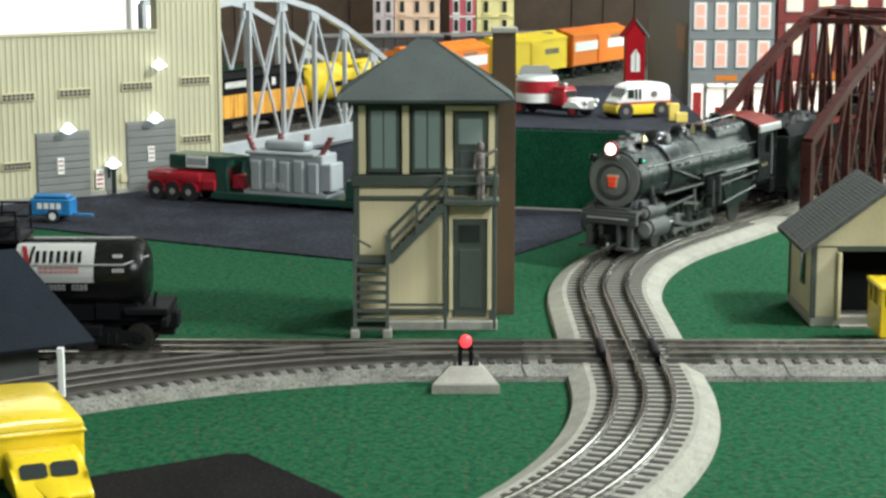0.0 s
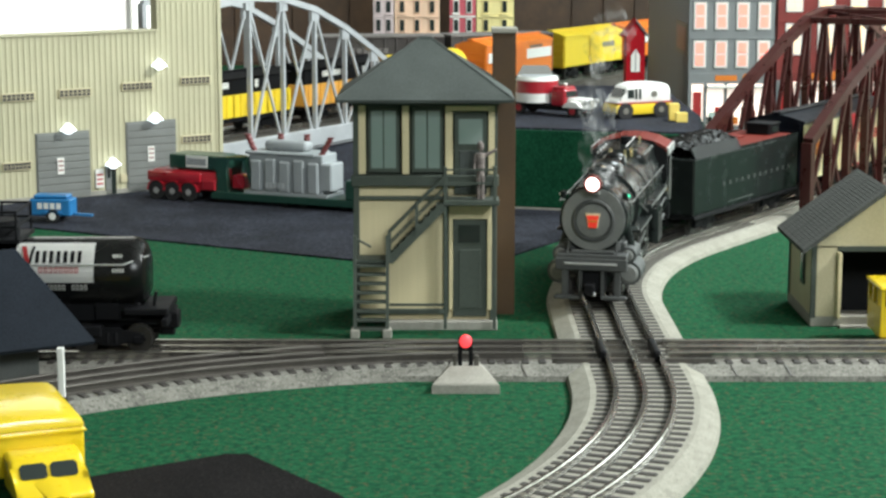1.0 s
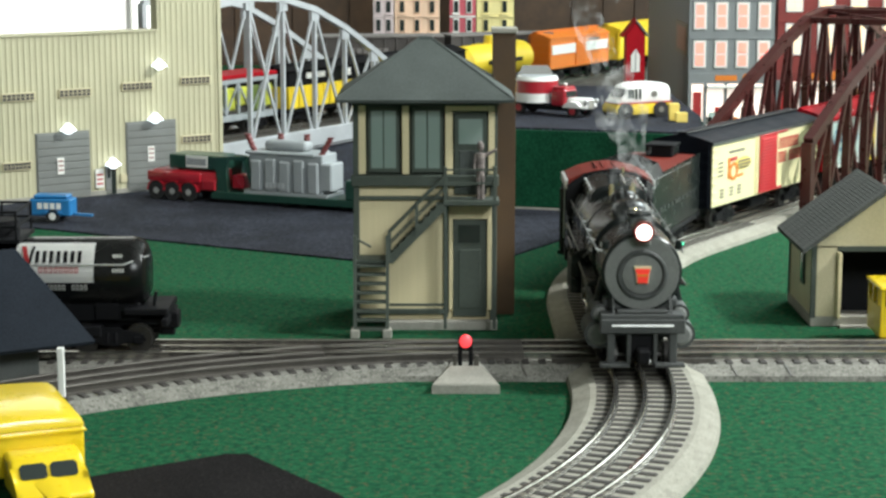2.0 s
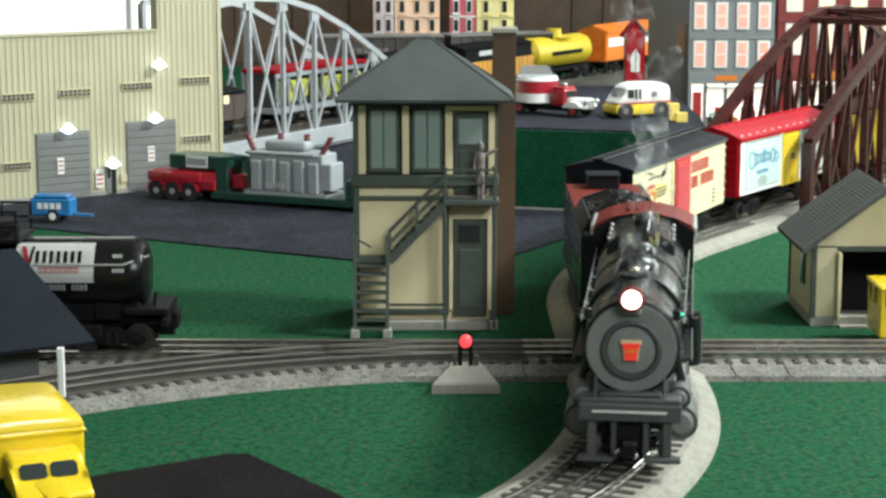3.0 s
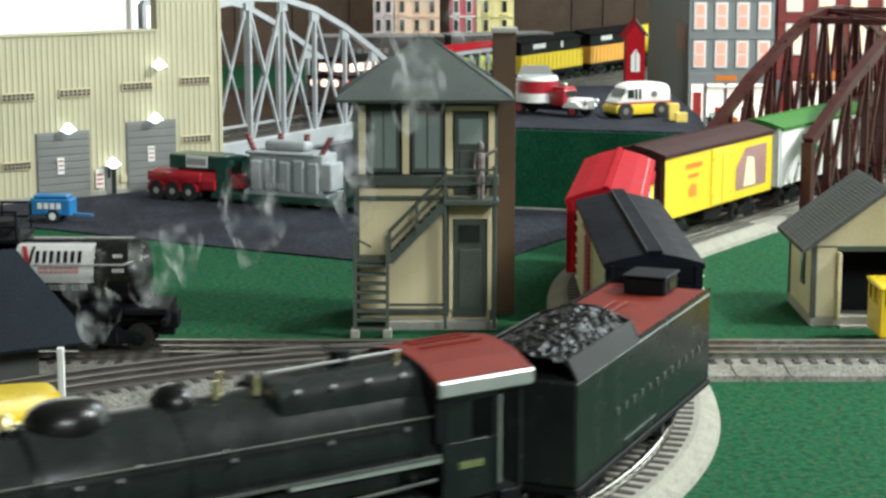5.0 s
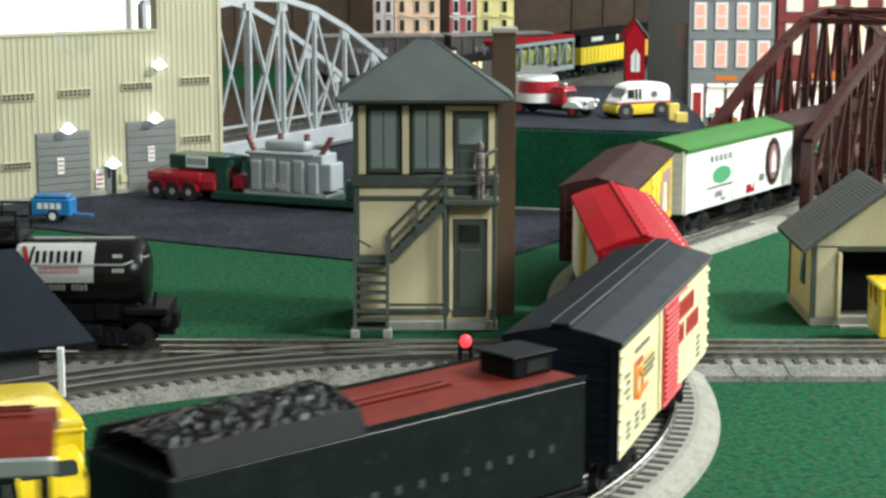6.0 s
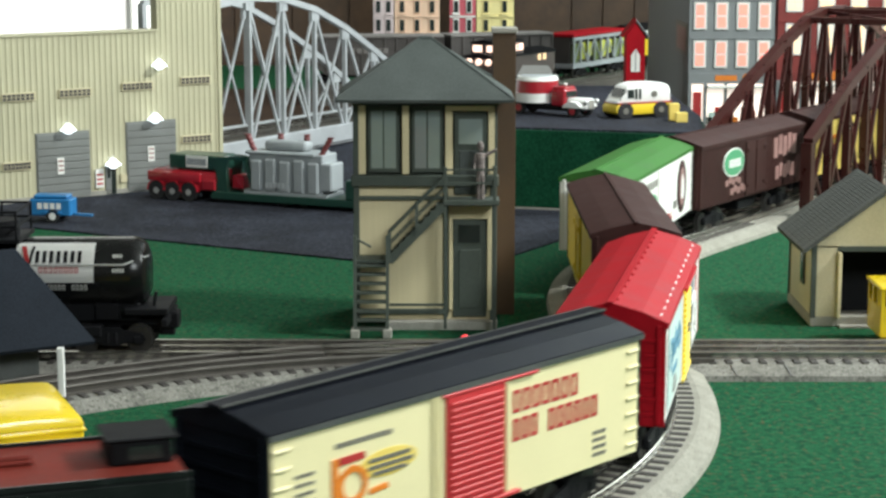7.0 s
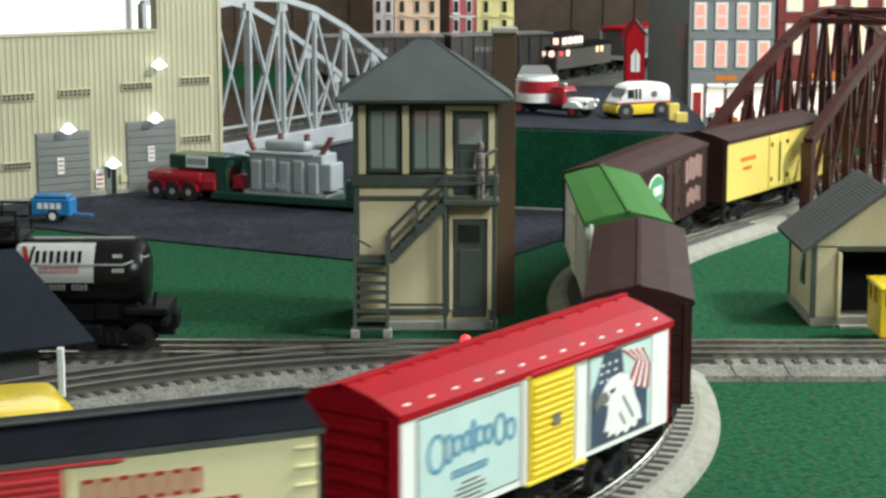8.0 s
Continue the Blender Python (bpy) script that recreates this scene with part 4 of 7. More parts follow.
# added bar: edge of the tall wall's lit side, shown by window glow
tagged(part("lit_side_edge", box(-0.4920, -0.4850, 2.93, 2.949, 0.0, 1.1), PLASTER), "white upright bar added as the edge of the warehouse's lit side", "window", "", "structure")


def corner_windows():
    """Two daylit windows in the corner of the room beyond the town."""
    for name, m, width in (("window_2", pose(2.995, 2.65, 0.20, 0, 0, -90), 1.5), ("window_3", pose(2.10, 3.60, 0.20), 1.5)):
        th = empty(name, m, "tall daylit window in the far corner of the room", "window", "corner windows", "structure")
        h = 1.05
        part("pane", box(-width / 2, width / 2, -0.004, 0.0, 0, h), GLOW_DAY, th, "bright daylit pane")
        for x in (-width / 2 - 0.03, -0.02, width / 2 - 0.01):
            part("window_frame", box(x, x + 0.04, -0.03, 0.004, -0.03, h + 0.03, 0.003), WHITEPAINT, th)
        for z in (-0.03, h):
            part("window_frame", box(-width / 2 + 0.01, width / 2 - 0.01, -0.028, 0.004, z, z + 0.03, 0.003), WHITEPAINT, th)


corner_windows()


# ---- trailer truck with transformer, small blue trailer ----
def wheel_with_hub(th, x, y, z, r, w, hub, k=0.55):
    t = part("wheel", cyl((x, y - w / 2, z), (x, y + w / 2, z), r, seg=20), RUBBER, th)
    part("hub", cyl((x, y - w / 2 - 0.0004, z), (x, y + w / 2 + 0.0004, z), r * k, r * k * 0.75, seg=14), hub, t)


def low_loader():
    # x runs along the rig, from the tractor to the tail; y across
    m = Matrix.Translation((-0.2835, 1.864, 0.0015)) @ Matrix.Rotation(radians(-24), 4, "Z")
    th = empty("lowboy_truck", m, "red tractor with dark green drop-deck trailer in the yard", "truck")
    part("tractor_body", box(0.004, 0.077, -0.020, 0.016, 0.011, 0.0300, 0.002, seg=2), TRUCKRED, th, smooth=True)
    part("mudguard", box(-0.0005, 0.060, -0.0235, -0.016, 0.0185, 0.0285, 0.002, seg=2), TRUCKRED, th, smooth=True)
    part("lamp_box", box(0.062, 0.0765, -0.0225, -0.016, 0.012, 0.022, 0.001), TRUCKRED, th)
    for x in (0.010, 0.0285, 0.047):
        wheel_with_hub(th, x, -0.020, 0.0092, 0.0092, 0.007, SILVER, 0.34)
        part("wheel_arch", loft([[(x + rr * math.cos(a), yy, 0.0098 + rr * math.sin(a)) for a in [k * math.pi / 12 for k in range(13)] for rr in (0.0106,)] + [(x + 0.0094 * math.cos(a), yy, 0.0098 + 0.0094 * math.sin(a)) for a in [k * math.pi / 12 for k in range(12, -1, -1)]] for yy in (-0.0242, -0.0165)]), TRUCKRED, th)
        wheel_with_hub(th, x, 0.014, 0.0098, 0.0098, 0.007, STEELWHEEL)
    g = part("gooseneck", box(0.022, 0.080, -0.018, 0.014, 0.0315, 0.0455, 0.0012), TRUCKGREEN, th)
    part("plate", box(0.042, 0.0665, -0.0188, -0.018, 0.0335, 0.0450), INKWHITE, g, "white lettered plate")
    part("plate_print", block_row(bmesh.new(), 0.0440, 0.0362, 0.0215, 0.0060, 6, -0.0192, 0.0006, gap=0.35), INKNAVY, g)
    part("pillar", prism([(0.070, 0.006), (0.090, 0.006), (0.088, 0.030), (0.090, 0.0440), (0.074, 0.0440), (0.078, 0.022)], -0.020, -0.014, "y"), TRUCKGREEN, th)
    part("pillar", prism([(0.070, 0.006), (0.090, 0.006), (0.088, 0.030), (0.090, 0.0440), (0.074, 0.0440), (0.078, 0.022)], 0.010, 0.016, "y"), TRUCKGREEN, th)
    part("top_rail", bar((0.078, -0.017, 0.0435), (0.112, -0.017, 0.0460), 0.005, 0.0035), TRUCKGREEN, th)
    part("strut", bar((0.108, -0.017, 0.046), (0.118, -0.017, 0.014), 0.005, 0.004), TRUCKGREEN, th)
    part("red_box", box(0.090, 0.103, -0.012, 0.008, 0.014, 0.027, 0.0008), TRUCKRED, th)
    part("deck", box(0.072, 0.235, -0.021, 0.017, 0.004, 0.0115, 0.0008), TRUCKGREEN, th)
    part("tail", box(0.218, 0.235, -0.021, 0.017, 0.0116, 0.030, 0.001), TRUCKGREEN, th)
    for x in (0.150, 0.170, 0.215):
        wheel_with_hub(th, x, 0.0, 0.0045, 0.0045, 0.03, RUBBER)


low_loader()


def transformer():
    m = Matrix.Translation((-0.2925, 1.868, 0.0015)) @ Matrix.Rotation(radians(-24), 4, "Z") @ Matrix.Translation((0.022, 0, -0.0035))
    th = empty("power_transformer", m, "light grey power transformer with maroon bushings on the trailer deck", "transformer")
    z0 = 0.0151
    part("tank", box(0.100, 0.180, -0.017, 0.014, z0, 0.0555, 0.001), LOADGREY, th)
    for i in range(5):
        x = 0.103 + i * 0.0155
        part("radiator", box(x, x + 0.0115, -0.0205, -0.0165, z0 + 0.003, 0.0480 + 0.002 * (i % 2), 0.0014), LOADGREY, th)
    part("tank_lid", box(0.097, 0.172, -0.0195, 0.016, 0.0535, 0.0565, 0.0008), LOADGREY, th)
    part("conservator", box(0.112, 0.158, -0.009, 0.009, 0.0565, 0.0665, 0.004, seg=3), LOADGREY, th, smooth=True)
    part("lower_skid", box(0.096, 0.186, -0.0205, 0.016, z0, z0 + 0.003), LOADGREY, th)
    part("end_box", box(0.178, 0.190, -0.018, 0.008, z0 + 0.006, 0.0475, 0.0012), LOADGREY, th)
    part("name_plate", bars_row(bmesh.new(), 0.120, 0.022, 0.022, 0.005, 5, -0.0209), BRIDGEGREY, th)
    for x, y, lean in ((0.104, -0.012, -0.008), (0.124, 0.004, 0.0), (0.152, 0.004, 0.001), (0.176, -0.010, 0.010)):
        rings = []
        for k in range(9):
            rad = 0.0034 if k % 2 == 0 else 0.0026
            rings.append([(x + lean * k / 8 + rad * math.cos(a), y + rad * math.sin(a), 0.0555 + 0.0021 * k) for a in [i * math.pi / 6 for i in range(12)]])
        part("bushing", loft(rings), BUSHING, th, "ribbed maroon bushing")


transformer()


def blue_trailer():
    m = Matrix.Translation((-0.357, 1.705, 0.0015)) @ Matrix.Rotation(radians(-8), 4, "Z")
    th = empty("generator_trailer", m, "small blue two-wheeled equipment trailer in the yard", "trailer")
    part("body", box(-0.021, 0.018, -0.010, 0.010, 0.006, 0.0215, 0.0012), TRAILERBLUE, th)
    part("lid", box(-0.018, 0.015, -0.008, 0.008, 0.0215, 0.0250, 0.0015), TRAILERBLUE, th)
    part("drawbar", bar((0.018, 0, 0.007), (0.036, 0, 0.006), 0.004, 0.002), TRAILERBLUE, th)
    part("mudguard", box(-0.006, 0.010, -0.013, -0.009, 0.0085, 0.0105), TRAILERBLUE, th)
    wheel_with_hub(th, 0.002, -0.0115, 0.0062, 0.0062, 0.003, INKWHITE)
    wheel_with_hub(th, 0.002, 0.0115, 0.0062, 0.0062, 0.003, INKWHITE)
    part("print_bar", bars_row(bmesh.new(), -0.013, 0.0125, 0.024, 0.0055, 4, -0.0104), INKWHITE, th)


blue_trailer()


# ---- arch bridges ----
def arch_bridge(name, m, label, material, length, half, floor_z, shape, panels, member, zig, tops, chord=0.0115):
    """Two arched trusses on a floor; shape(k) gives the chord's height at fraction k."""
    th = empty(name, m, label, "bridge")
    w = member
    for y in (-half, half):
        part("bottom_chord", box(0, length, y - w * 0.7, y + w * 0.7, floor_z, floor_z + chord, 0.0006), material, th)
        pts = [Vector((length * i / panels, y, shape(i / panels))) for i in range(panels + 1)]
        part("end_post", bar((0, y, floor_z), pts[0], w * 1.6, w * 1.6), material, th)
        part("end_post", bar((length, y, floor_z), pts[-1], w * 1.6, w * 1.6), material, th)
        for i in range(panels):
            part("top_chord", bar(pts[i], pts[i + 1], w * 1.5, w * 1.5), material, th)
        for i in range(1, panels):
            part("upright", bar((pts[i].x, y, floor_z + 0.006), pts[i], w * 0.8, w * 1.1), material, th)
            if zig:
                part("gusset", box(pts[i].x - w * 1.7, pts[i].x + w * 1.7, y - w * 0.5, y + w * 0.5, pts[i].z - w * 3.0, pts[i].z - w * 0.4), material, th)
        for i in range(panels):
            if i < panels // 2:
                p, q = Vector((pts[i].x, y, floor_z + 0.008)), pts[i + 1]
                p2, q2 = pts[i], Vector((pts[i + 1].x, y, floor_z + 0.008))
            else:
                p, q = pts[i], Vector((pts[i + 1].x, y, floor_z + 0.008))
                p2, q2 = Vector((pts[i].x, y, floor_z + 0.008)), pts[i + 1]
            if 0 < i < panels - 1 or not zig:
                part("diagonal", bar(p, q, w * 0.55, w * 0.7), material, th)
                part("diagonal", bar(p2 + Vector((0, w * 0.45, 0)), q2 + Vector((0, w * 0.45, 0)), w * 0.5, w * 0.6), material, th)
    for i in range(panels + 1):
        k = i / panels
        if tops[0] <= k <= tops[1]:
            z = shape(k)
            part("top_strut", bar((length * k, -half, z), (length * k, half, z), w, w), material, th)
            if i < panels and (i + 1) / panels <= tops[1]:
                z2 = shape((i + 1) / panels)
                part("top_brace", bar((length * k, -half, z), (length * (i + 1) / panels, half, z2), w * 0.6, w * 0.5), material, th)
                part("top_brace", bar((length * k, half, z), (length * (i + 1) / panels, -half, z2), w * 0.6, w * 0.5), material, th)
    part("floor", box(0, length, -half, half, floor_z - 0.003, floor_z + 0.001), material, th)
    return th


def piecewise(points):
    def f(k):
        for (a, za), (b, zb) in zip(points, points[1:]):
            if k <= b:
                return za + (zb - za) * (k - a) / (b - a)
        return points[-1][1]
    return f


bx, by, bh = main_line(-0.678)
arch_bridge("arch_bridge", Matrix.Translation((bx, by, 0.0)) @ Matrix.Rotation(math.pi / 2 - TURN, 4, "Z"),
            "maroon plastic arch truss bridge over the main line", MAROON, 0.60, 0.050, 0.0035,
            piecewise([(0, 0.076), (0.15, 0.121), (0.31, 0.158), (0.42, 0.180), (0.58, 0.180), (0.69, 0.158), (0.85, 0.121), (1, 0.076)]), 13, 0.0062, False, (0.35, 0.65))
arch_bridge("arch_bridge", Matrix.Translation((-0.252 - 0.085 * math.cos(BACK_DIR), 2.17 - 0.085 * math.sin(BACK_DIR), 0.0)) @ Matrix.Rotation(BACK_DIR, 4, "Z"),
            "silver grey arch truss bridge carrying the back line", BRIDGEGREY, 0.455, 0.050, 0.0065,
            piecewise([(0, 0.181), (0.14, 0.187), (0.28, 0.184), (0.44, 0.168), (0.60, 0.139), (0.77, 0.100), (1.0, 0.040)]), 7, 0.0046, True, (2, 3), chord=0.0205)

# embankment block under the back line, road deck beside it
structure("back_embankment", sweep([(-0.90, 2.02, 0.0), (-0.52, 2.02, 0.35), (-0.36, 2.09, 0.75)] + samples(back_line, -0.1, 1.6, 12),
                                   [(-0.045, -0.001), (-0.040, 0.0245), (0.040, 0.0245), (0.045, -0.001)]), EMBANKMENT, "dull brown-grey roadbed of the line along the back", "track")
bk_points = samples(back_line, -0.35, 1.6, 12)
for o in (-0.0165, 0.0, 0.0165):
    tagged(part("back_rail", sweep(bk_points, [(o - 0.0014, 0.0246), (o + 0.0014, 0.0246), (o + 0.0013, BACK_Z), (o - 0.0013, BACK_Z)]), RAIL),
           "steel rail of the back line", "rail", "back rails", "structure")

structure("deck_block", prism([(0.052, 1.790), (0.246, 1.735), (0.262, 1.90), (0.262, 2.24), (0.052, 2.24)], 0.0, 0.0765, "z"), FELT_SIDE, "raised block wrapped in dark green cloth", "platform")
structure("upper_road", prism([(0.049, 1.7965), (0.245, 1.742), (0.260, 1.90), (0.260, 2.238), (0.049, 2.238)], 0.0766, 0.0785, "z"), ASPHALT, "dark grey upper road on the raised block", "road")
tagged(part("pale_strip", bar((0.060, 1.783, 0.0020), (0.150, 1.757, 0.0020), 0.002, 0.002), CONCRETE), "pale strip along the foot of the green block", "strip", "", "structure")


def milk_van():
    m = Matrix.Translation((0.1955, 1.888, 0.0785)) @ Matrix.Rotation(radians(207), 4, "Z")
    th = empty("milk_van", m, "white over yellow vintage milk delivery van on the upper road", "van")
    half = 0.0135
    lower = [(-0.033, 0.004), (0.029, 0.004), (0.0325, 0.007), (0.0325, 0.0130), (0.0295, 0.0165), (-0.033, 0.0165)]
    upper = [(-0.033, 0.0166), (0.0310, 0.0166), (0.0300, 0.0195), (0.0235, 0.0222), (0.0205, 0.0335), (0.0150, 0.0372), (0.004, 0.0388), (-0.022, 0.0384), (-0.0300, 0.0355), (-0.0325, 0.0295)]
    part("lower_body", prism(lower, -half, half, "y", bevel=0.0012, seg=2), CARYELLOW, th, smooth=True)
    part("upper_body", prism(upper, -half + 0.0008, half - 0.0008, "y", bevel=0.0026, seg=4), WHITEPAINT, th, smooth=True)
    part("belt", box(-0.0335, 0.0300, -half - 0.0004, half + 0.0004, 0.0160, 0.0172), INKRED, th)
    for y in (-half - 0.0002, half - 0.0012):
        part("side_window", box(0.0120, 0.0190, y + 0.0005, y + 0.0012, 0.0225, 0.0320), PANE, th)
        part("side_window", box(0.0080, 0.0105, y + 0.0005, y + 0.0012, 0.0210, 0.0325), PANE, th)
        part("side_window", box(0.0035, 0.0060, y + 0.0005, y + 0.0012, 0.0210, 0.0325), PANE, th)
        part("badge", cyl((-0.012, y + 0.0003, 0.026), (-0.012, y + 0.0012, 0.026), 0.0035, seg=14), INKGREY, th)
    part("windscreen", prism([(0.0232, 0.0232), (0.0200, 0.0325), (0.0207, 0.0327), (0.0240, 0.0234)], -half + 0.003, half - 0.003, "y"), PANE, th)
    part("rear_window", box(-0.0336, -0.0325, -0.006, 0.006, 0.0225, 0.0300), PANE, th)
    part("bumper", box(-0.036, -0.033, -half, half, 0.0035, 0.0065, 0.0006), BLACK, th)
    for x in (-0.020, 0.022):
        for y in (-half + 0.001, half - 0.001):
            wheel_with_hub(th, x, y, 0.0076, 0.0076, 0.004, INKGREY)
            part("wheel_arch", cyl((x, y - 0.0016, 0.0082), (x, y + 0.0016, 0.0082), 0.0092, seg=18), RUBBER, th)
    for ob in th.children:
        ob.data.transform(Matrix.Diagonal((1, 1, 0.90, 1)))


milk_van()


def old_truck():
    m = Matrix.Translation((0.119, 1.902, 0.0785)) @ Matrix.Rotation(radians(-38), 4, "Z") @ Matrix.Scale(1.10, 4)
    th = empty("tank_truck", m, "red and white vintage truck with drum body on the upper road", "truck")
    part("chassis", box(-0.050, 0.028, -0.009, 0.009, 0.005, 0.009, 0.0006), BLACK, th)
    part("lower_drum", cyl((-0.026, 0, 0.0115), (-0.026, 0, 0.0200), 0.0195, 0.0200, 28), WHITEPAINT, th, "white lower half of the drum", smooth=True)
    part("upper_drum", cyl((-0.026, 0, 0.0200), (-0.026, 0, 0.0315), 0.0200, 0.0195, 28), TRUCKRED, th, smooth=True)
    part("rim", cyl((-0.026, 0, 0.0315), (-0.026, 0, 0.0350), 0.0198, 0.0185, 28), WHITEPAINT, th, smooth=True)
    part("tarp", cyl((-0.026, 0, 0.0350), (-0.026, 0, 0.0358), 0.0160, 0.0150, 20), LOADGREY, th, "grey sheet on the drum", smooth=True)
    part("hatch", prism([(-0.0185, 0.0), (0.0150, 0.0), (0.0105, 0.0125), (-0.0135, 0.0125)], -0.0007, 0.0007, "y",
                        m=Matrix.Translation((-0.030, 0.006, 0.0352)) @ Matrix.Rotation(radians(38), 4, "Z") @ Matrix.Rotation(radians(-52), 4, "X")), HATCHGREY, th, "raised grey hatch")
    part("cab", box(-0.004, 0.012, -0.0105, 0.0105, 0.009, 0.0245, 0.0022, seg=3), TRUCKRED, th, smooth=True)
    part("cab_roof", box(-0.003, 0.011, -0.0095, 0.0095, 0.0235, 0.0270, 0.0016, seg=2), TRUCKRED, th, smooth=True)
    part("windscreen", box(0.0118, 0.0125, -0.008, 0.008, 0.0175, 0.0230), PANE, th)
    part("bonnet", box(0.012, 0.034, -0.0085, 0.0085, 0.007, 0.0172, 0.003, seg=3), WHITEPAINT, th, smooth=True)
    part("beacon", ball((0.006, 0.0, 0.0285), 0.0018, seg=10), INKWHITE, th)
    for y in (-0.0105, 0.0105):
        part("mudguard", prism([(0.010, 0.0085), (0.014, 0.0125), (0.020, 0.0150), (0.027, 0.0142), (0.033, 0.0095), (0.030, 0.0085)], y - 0.0035, y + 0.0035, "y", bevel=0.001), WHITEPAINT, th)
        part("headlamp", ball((0.0345, y * 0.85, 0.0145), 0.0024, seg=10), SILVER, th)
    part("radiator", box(0.0335, 0.035, -0.005, 0.005, 0.0075, 0.0165, 0.0006), SILVER, th)
    for x in (-0.038, 0.022):
        for y in (-0.0105, 0.0105):
            wheel_with_hub(th, x, y, 0.0062, 0.0062, 0.004, TRUCKRED)


old_truck()


def crate():
    b = box(0.2235, 0.2335, 1.847, 1.857, 0.0785, 0.0955, 0.0005)
    tagged(part("crate", b, PALEYELLOW), "small yellow crate on the upper road", "crate")
    b = box(0.2285, 0.2400, 1.834, 1.841, 0.0785, 0.0880, 0.0005)
    tagged(part("crate", b, PALEYELLOW), "low yellow crate beside a taller one", "crate")


crate()


# ---- city buildings at the back right ----
def town_house(name, x0, x1, y, depth, z1, label, wall, rows, cols, glow_mat, shop, z0=0.0, first=0.102, storey=0.0455, win=(0.0092, 0.0265), side=None):
    th = empty(name, pose(0, 0, 0), label, "building")
    part("wall", box(x0, x1, y, y + depth, z0, z1), wall, th)
    w = x1 - x0
    for r in range(rows):
        z = first + r * storey
        part("ledge", box(x0 - 0.0005, x1 + 0.0005, y - 0.0015, y, z + win[1] + 0.0045, z + win[1] + 0.0065), wall, th)
        for c in range(cols):
            cx = x0 + w * (c + 0.5) / cols
            f = part("window", box(cx - win[0] / 2 - 0.0030, cx + win[0] / 2 + 0.0030, y - 0.0022, y - 0.0002, z - 0.003, z + win[1] + 0.003), INKWHITE, th)
            mid = z + win[1] * 0.5
            part("pane", box(cx - win[0] / 2, cx + win[0] / 2, y - 0.0028, y - 0.0018, z, mid - 0.0014), glow_mat, f, "lit window pane")
            if win[0] > 0.012:
                part("glazing_bar", box(cx - 0.0006, cx + 0.0006, y - 0.0032, y - 0.0020, z, z + win[1]), INKWHITE, f)
            part("pane", box(cx - win[0] / 2, cx + win[0] / 2, y - 0.0028, y - 0.0018, mid + 0.0014, z + win[1]), glow_mat, f, "lit window pane")
    if shop:
        s = part("shop_front", box(x0 + 0.004, x1 - 0.004, y - 0.0015, y, 0.030, 0.080), GLOW_SHOP, th, "brightly lit shop front")
        part("sign_band", box(x0, x1, y - 0.003, y - 0.0005, 0.080, 0.0925), wall, th)
        part("sign", box(x0 + 0.032, x0 + 0.058, y - 0.0036, y - 0.0028, 0.0835, 0.0900), INKORANGE, th)
        part("sign", cyl((x0 + 0.070, y - 0.0040, 0.087), (x0 + 0.070, y - 0.0025, 0.087), 0.0055, seg=16), INKORANGE, th)
        for k in (0.0, 0.18, 0.42, 0.66, 0.96):
            part("mullion", box(x0 + w * k, x0 + w * k + 0.004, y - 0.0032, y - 0.001, 0.030, 0.082), GREYBLD, s)
        part("door", box(x0 + 0.006, x0 + 0.016, y - 0.0030, y - 0.001, 0.030, 0.070), INKRED, s)
        for k in range(7):
            gx = x0 + 0.022 + k * 0.0105
            part("shelf_goods", box(gx, gx + 0.007, y - 0.0030, y - 0.001, 0.031, 0.040 + 0.006 * ((k * 5) % 3)), (INKGREY, INKRED, PALEBLUE, INKORANGE)[k % 4], s)
        part("awning", box(x0 + 0.022, x1 - 0.006, y - 0.009, y - 0.001, 0.074, 0.078, 0.0008), INKWHITE, s)
        part("shelf_goods", box(x0 + 0.025, x0 + 0.040, y - 0.0030, y - 0.001, 0.034, 0.046), PALEBLUE, s)
    if side:
        p = part("wall_poster", box(x0 - 0.0012, x0, y + 0.010, y + 0.120, 0.112, 0.150), INKGREY, th, "faded poster on the side wall")
        part("poster_print", box(x0 - 0.0018, x0 - 0.0010, y + 0.022, y + 0.105, 0.117, 0.145), INKPINK, p)
    return th


town_house("town_building", 0.294, 0.396, 2.25, 0.45, 0.30, "grey brick town building with lit pink windows and a shop", GREYBLD, 4, 4, GLOW_ROOM, True, side=True)
town_house("town_building", 0.405, 0.56, 2.28, 0.10, 0.30, "brick red town building with lit cream windows", BRICKRED, 4, 4, GLOW_CREAM, True, first=0.115, storey=0.052, win=(0.014, 0.032))
town_house("town_building", 0.565, 0.80, 2.30, 0.10, 0.30, "brick red town building with lit cream windows", BRICKRED, 4, 5, GLOW_CREAM, True, first=0.115, storey=0.052, win=(0.014, 0.032))


def red_shack():
    th = empty("red_shack", pose(0.236, 2.30, 0), "narrow red trackside shack with white arched window", "shack")
    part("wall", box(-0.012, 0.011, 0, 0.03, 0, 0.135), CARRED, th)
    part("gable", prism([(-0.012, 0.135), (0.011, 0.135), (-0.0005, 0.150)], 0.0, 0.03, "y"), CARRED, th)
    part("roof_slope", prism([(-0.016, 0.132), (-0.0005, 0.1525), (-0.0005, 0.1545), (-0.018, 0.1325)], -0.003, 0.033, "y"), CARRED, th)
    part("roof_slope", prism([(0.015, 0.132), (-0.0005, 0.1525), (-0.0005, 0.1545), (0.017, 0.1325)], -0.003, 0.033, "y"), GREYBLD, th)
    w = part("window", prism([(-0.006, 0.090), (0.005, 0.090), (0.005, 0.110), (-0.0005, 0.118), (-0.006, 0.110)], -0.001, 0.0, "y"), INKWHITE, th)
    part("glazing_bar", box(-0.001, 0.0, -0.0016, -0.0008, 0.091, 0.116), GREYDOOR, w)


red_shack()


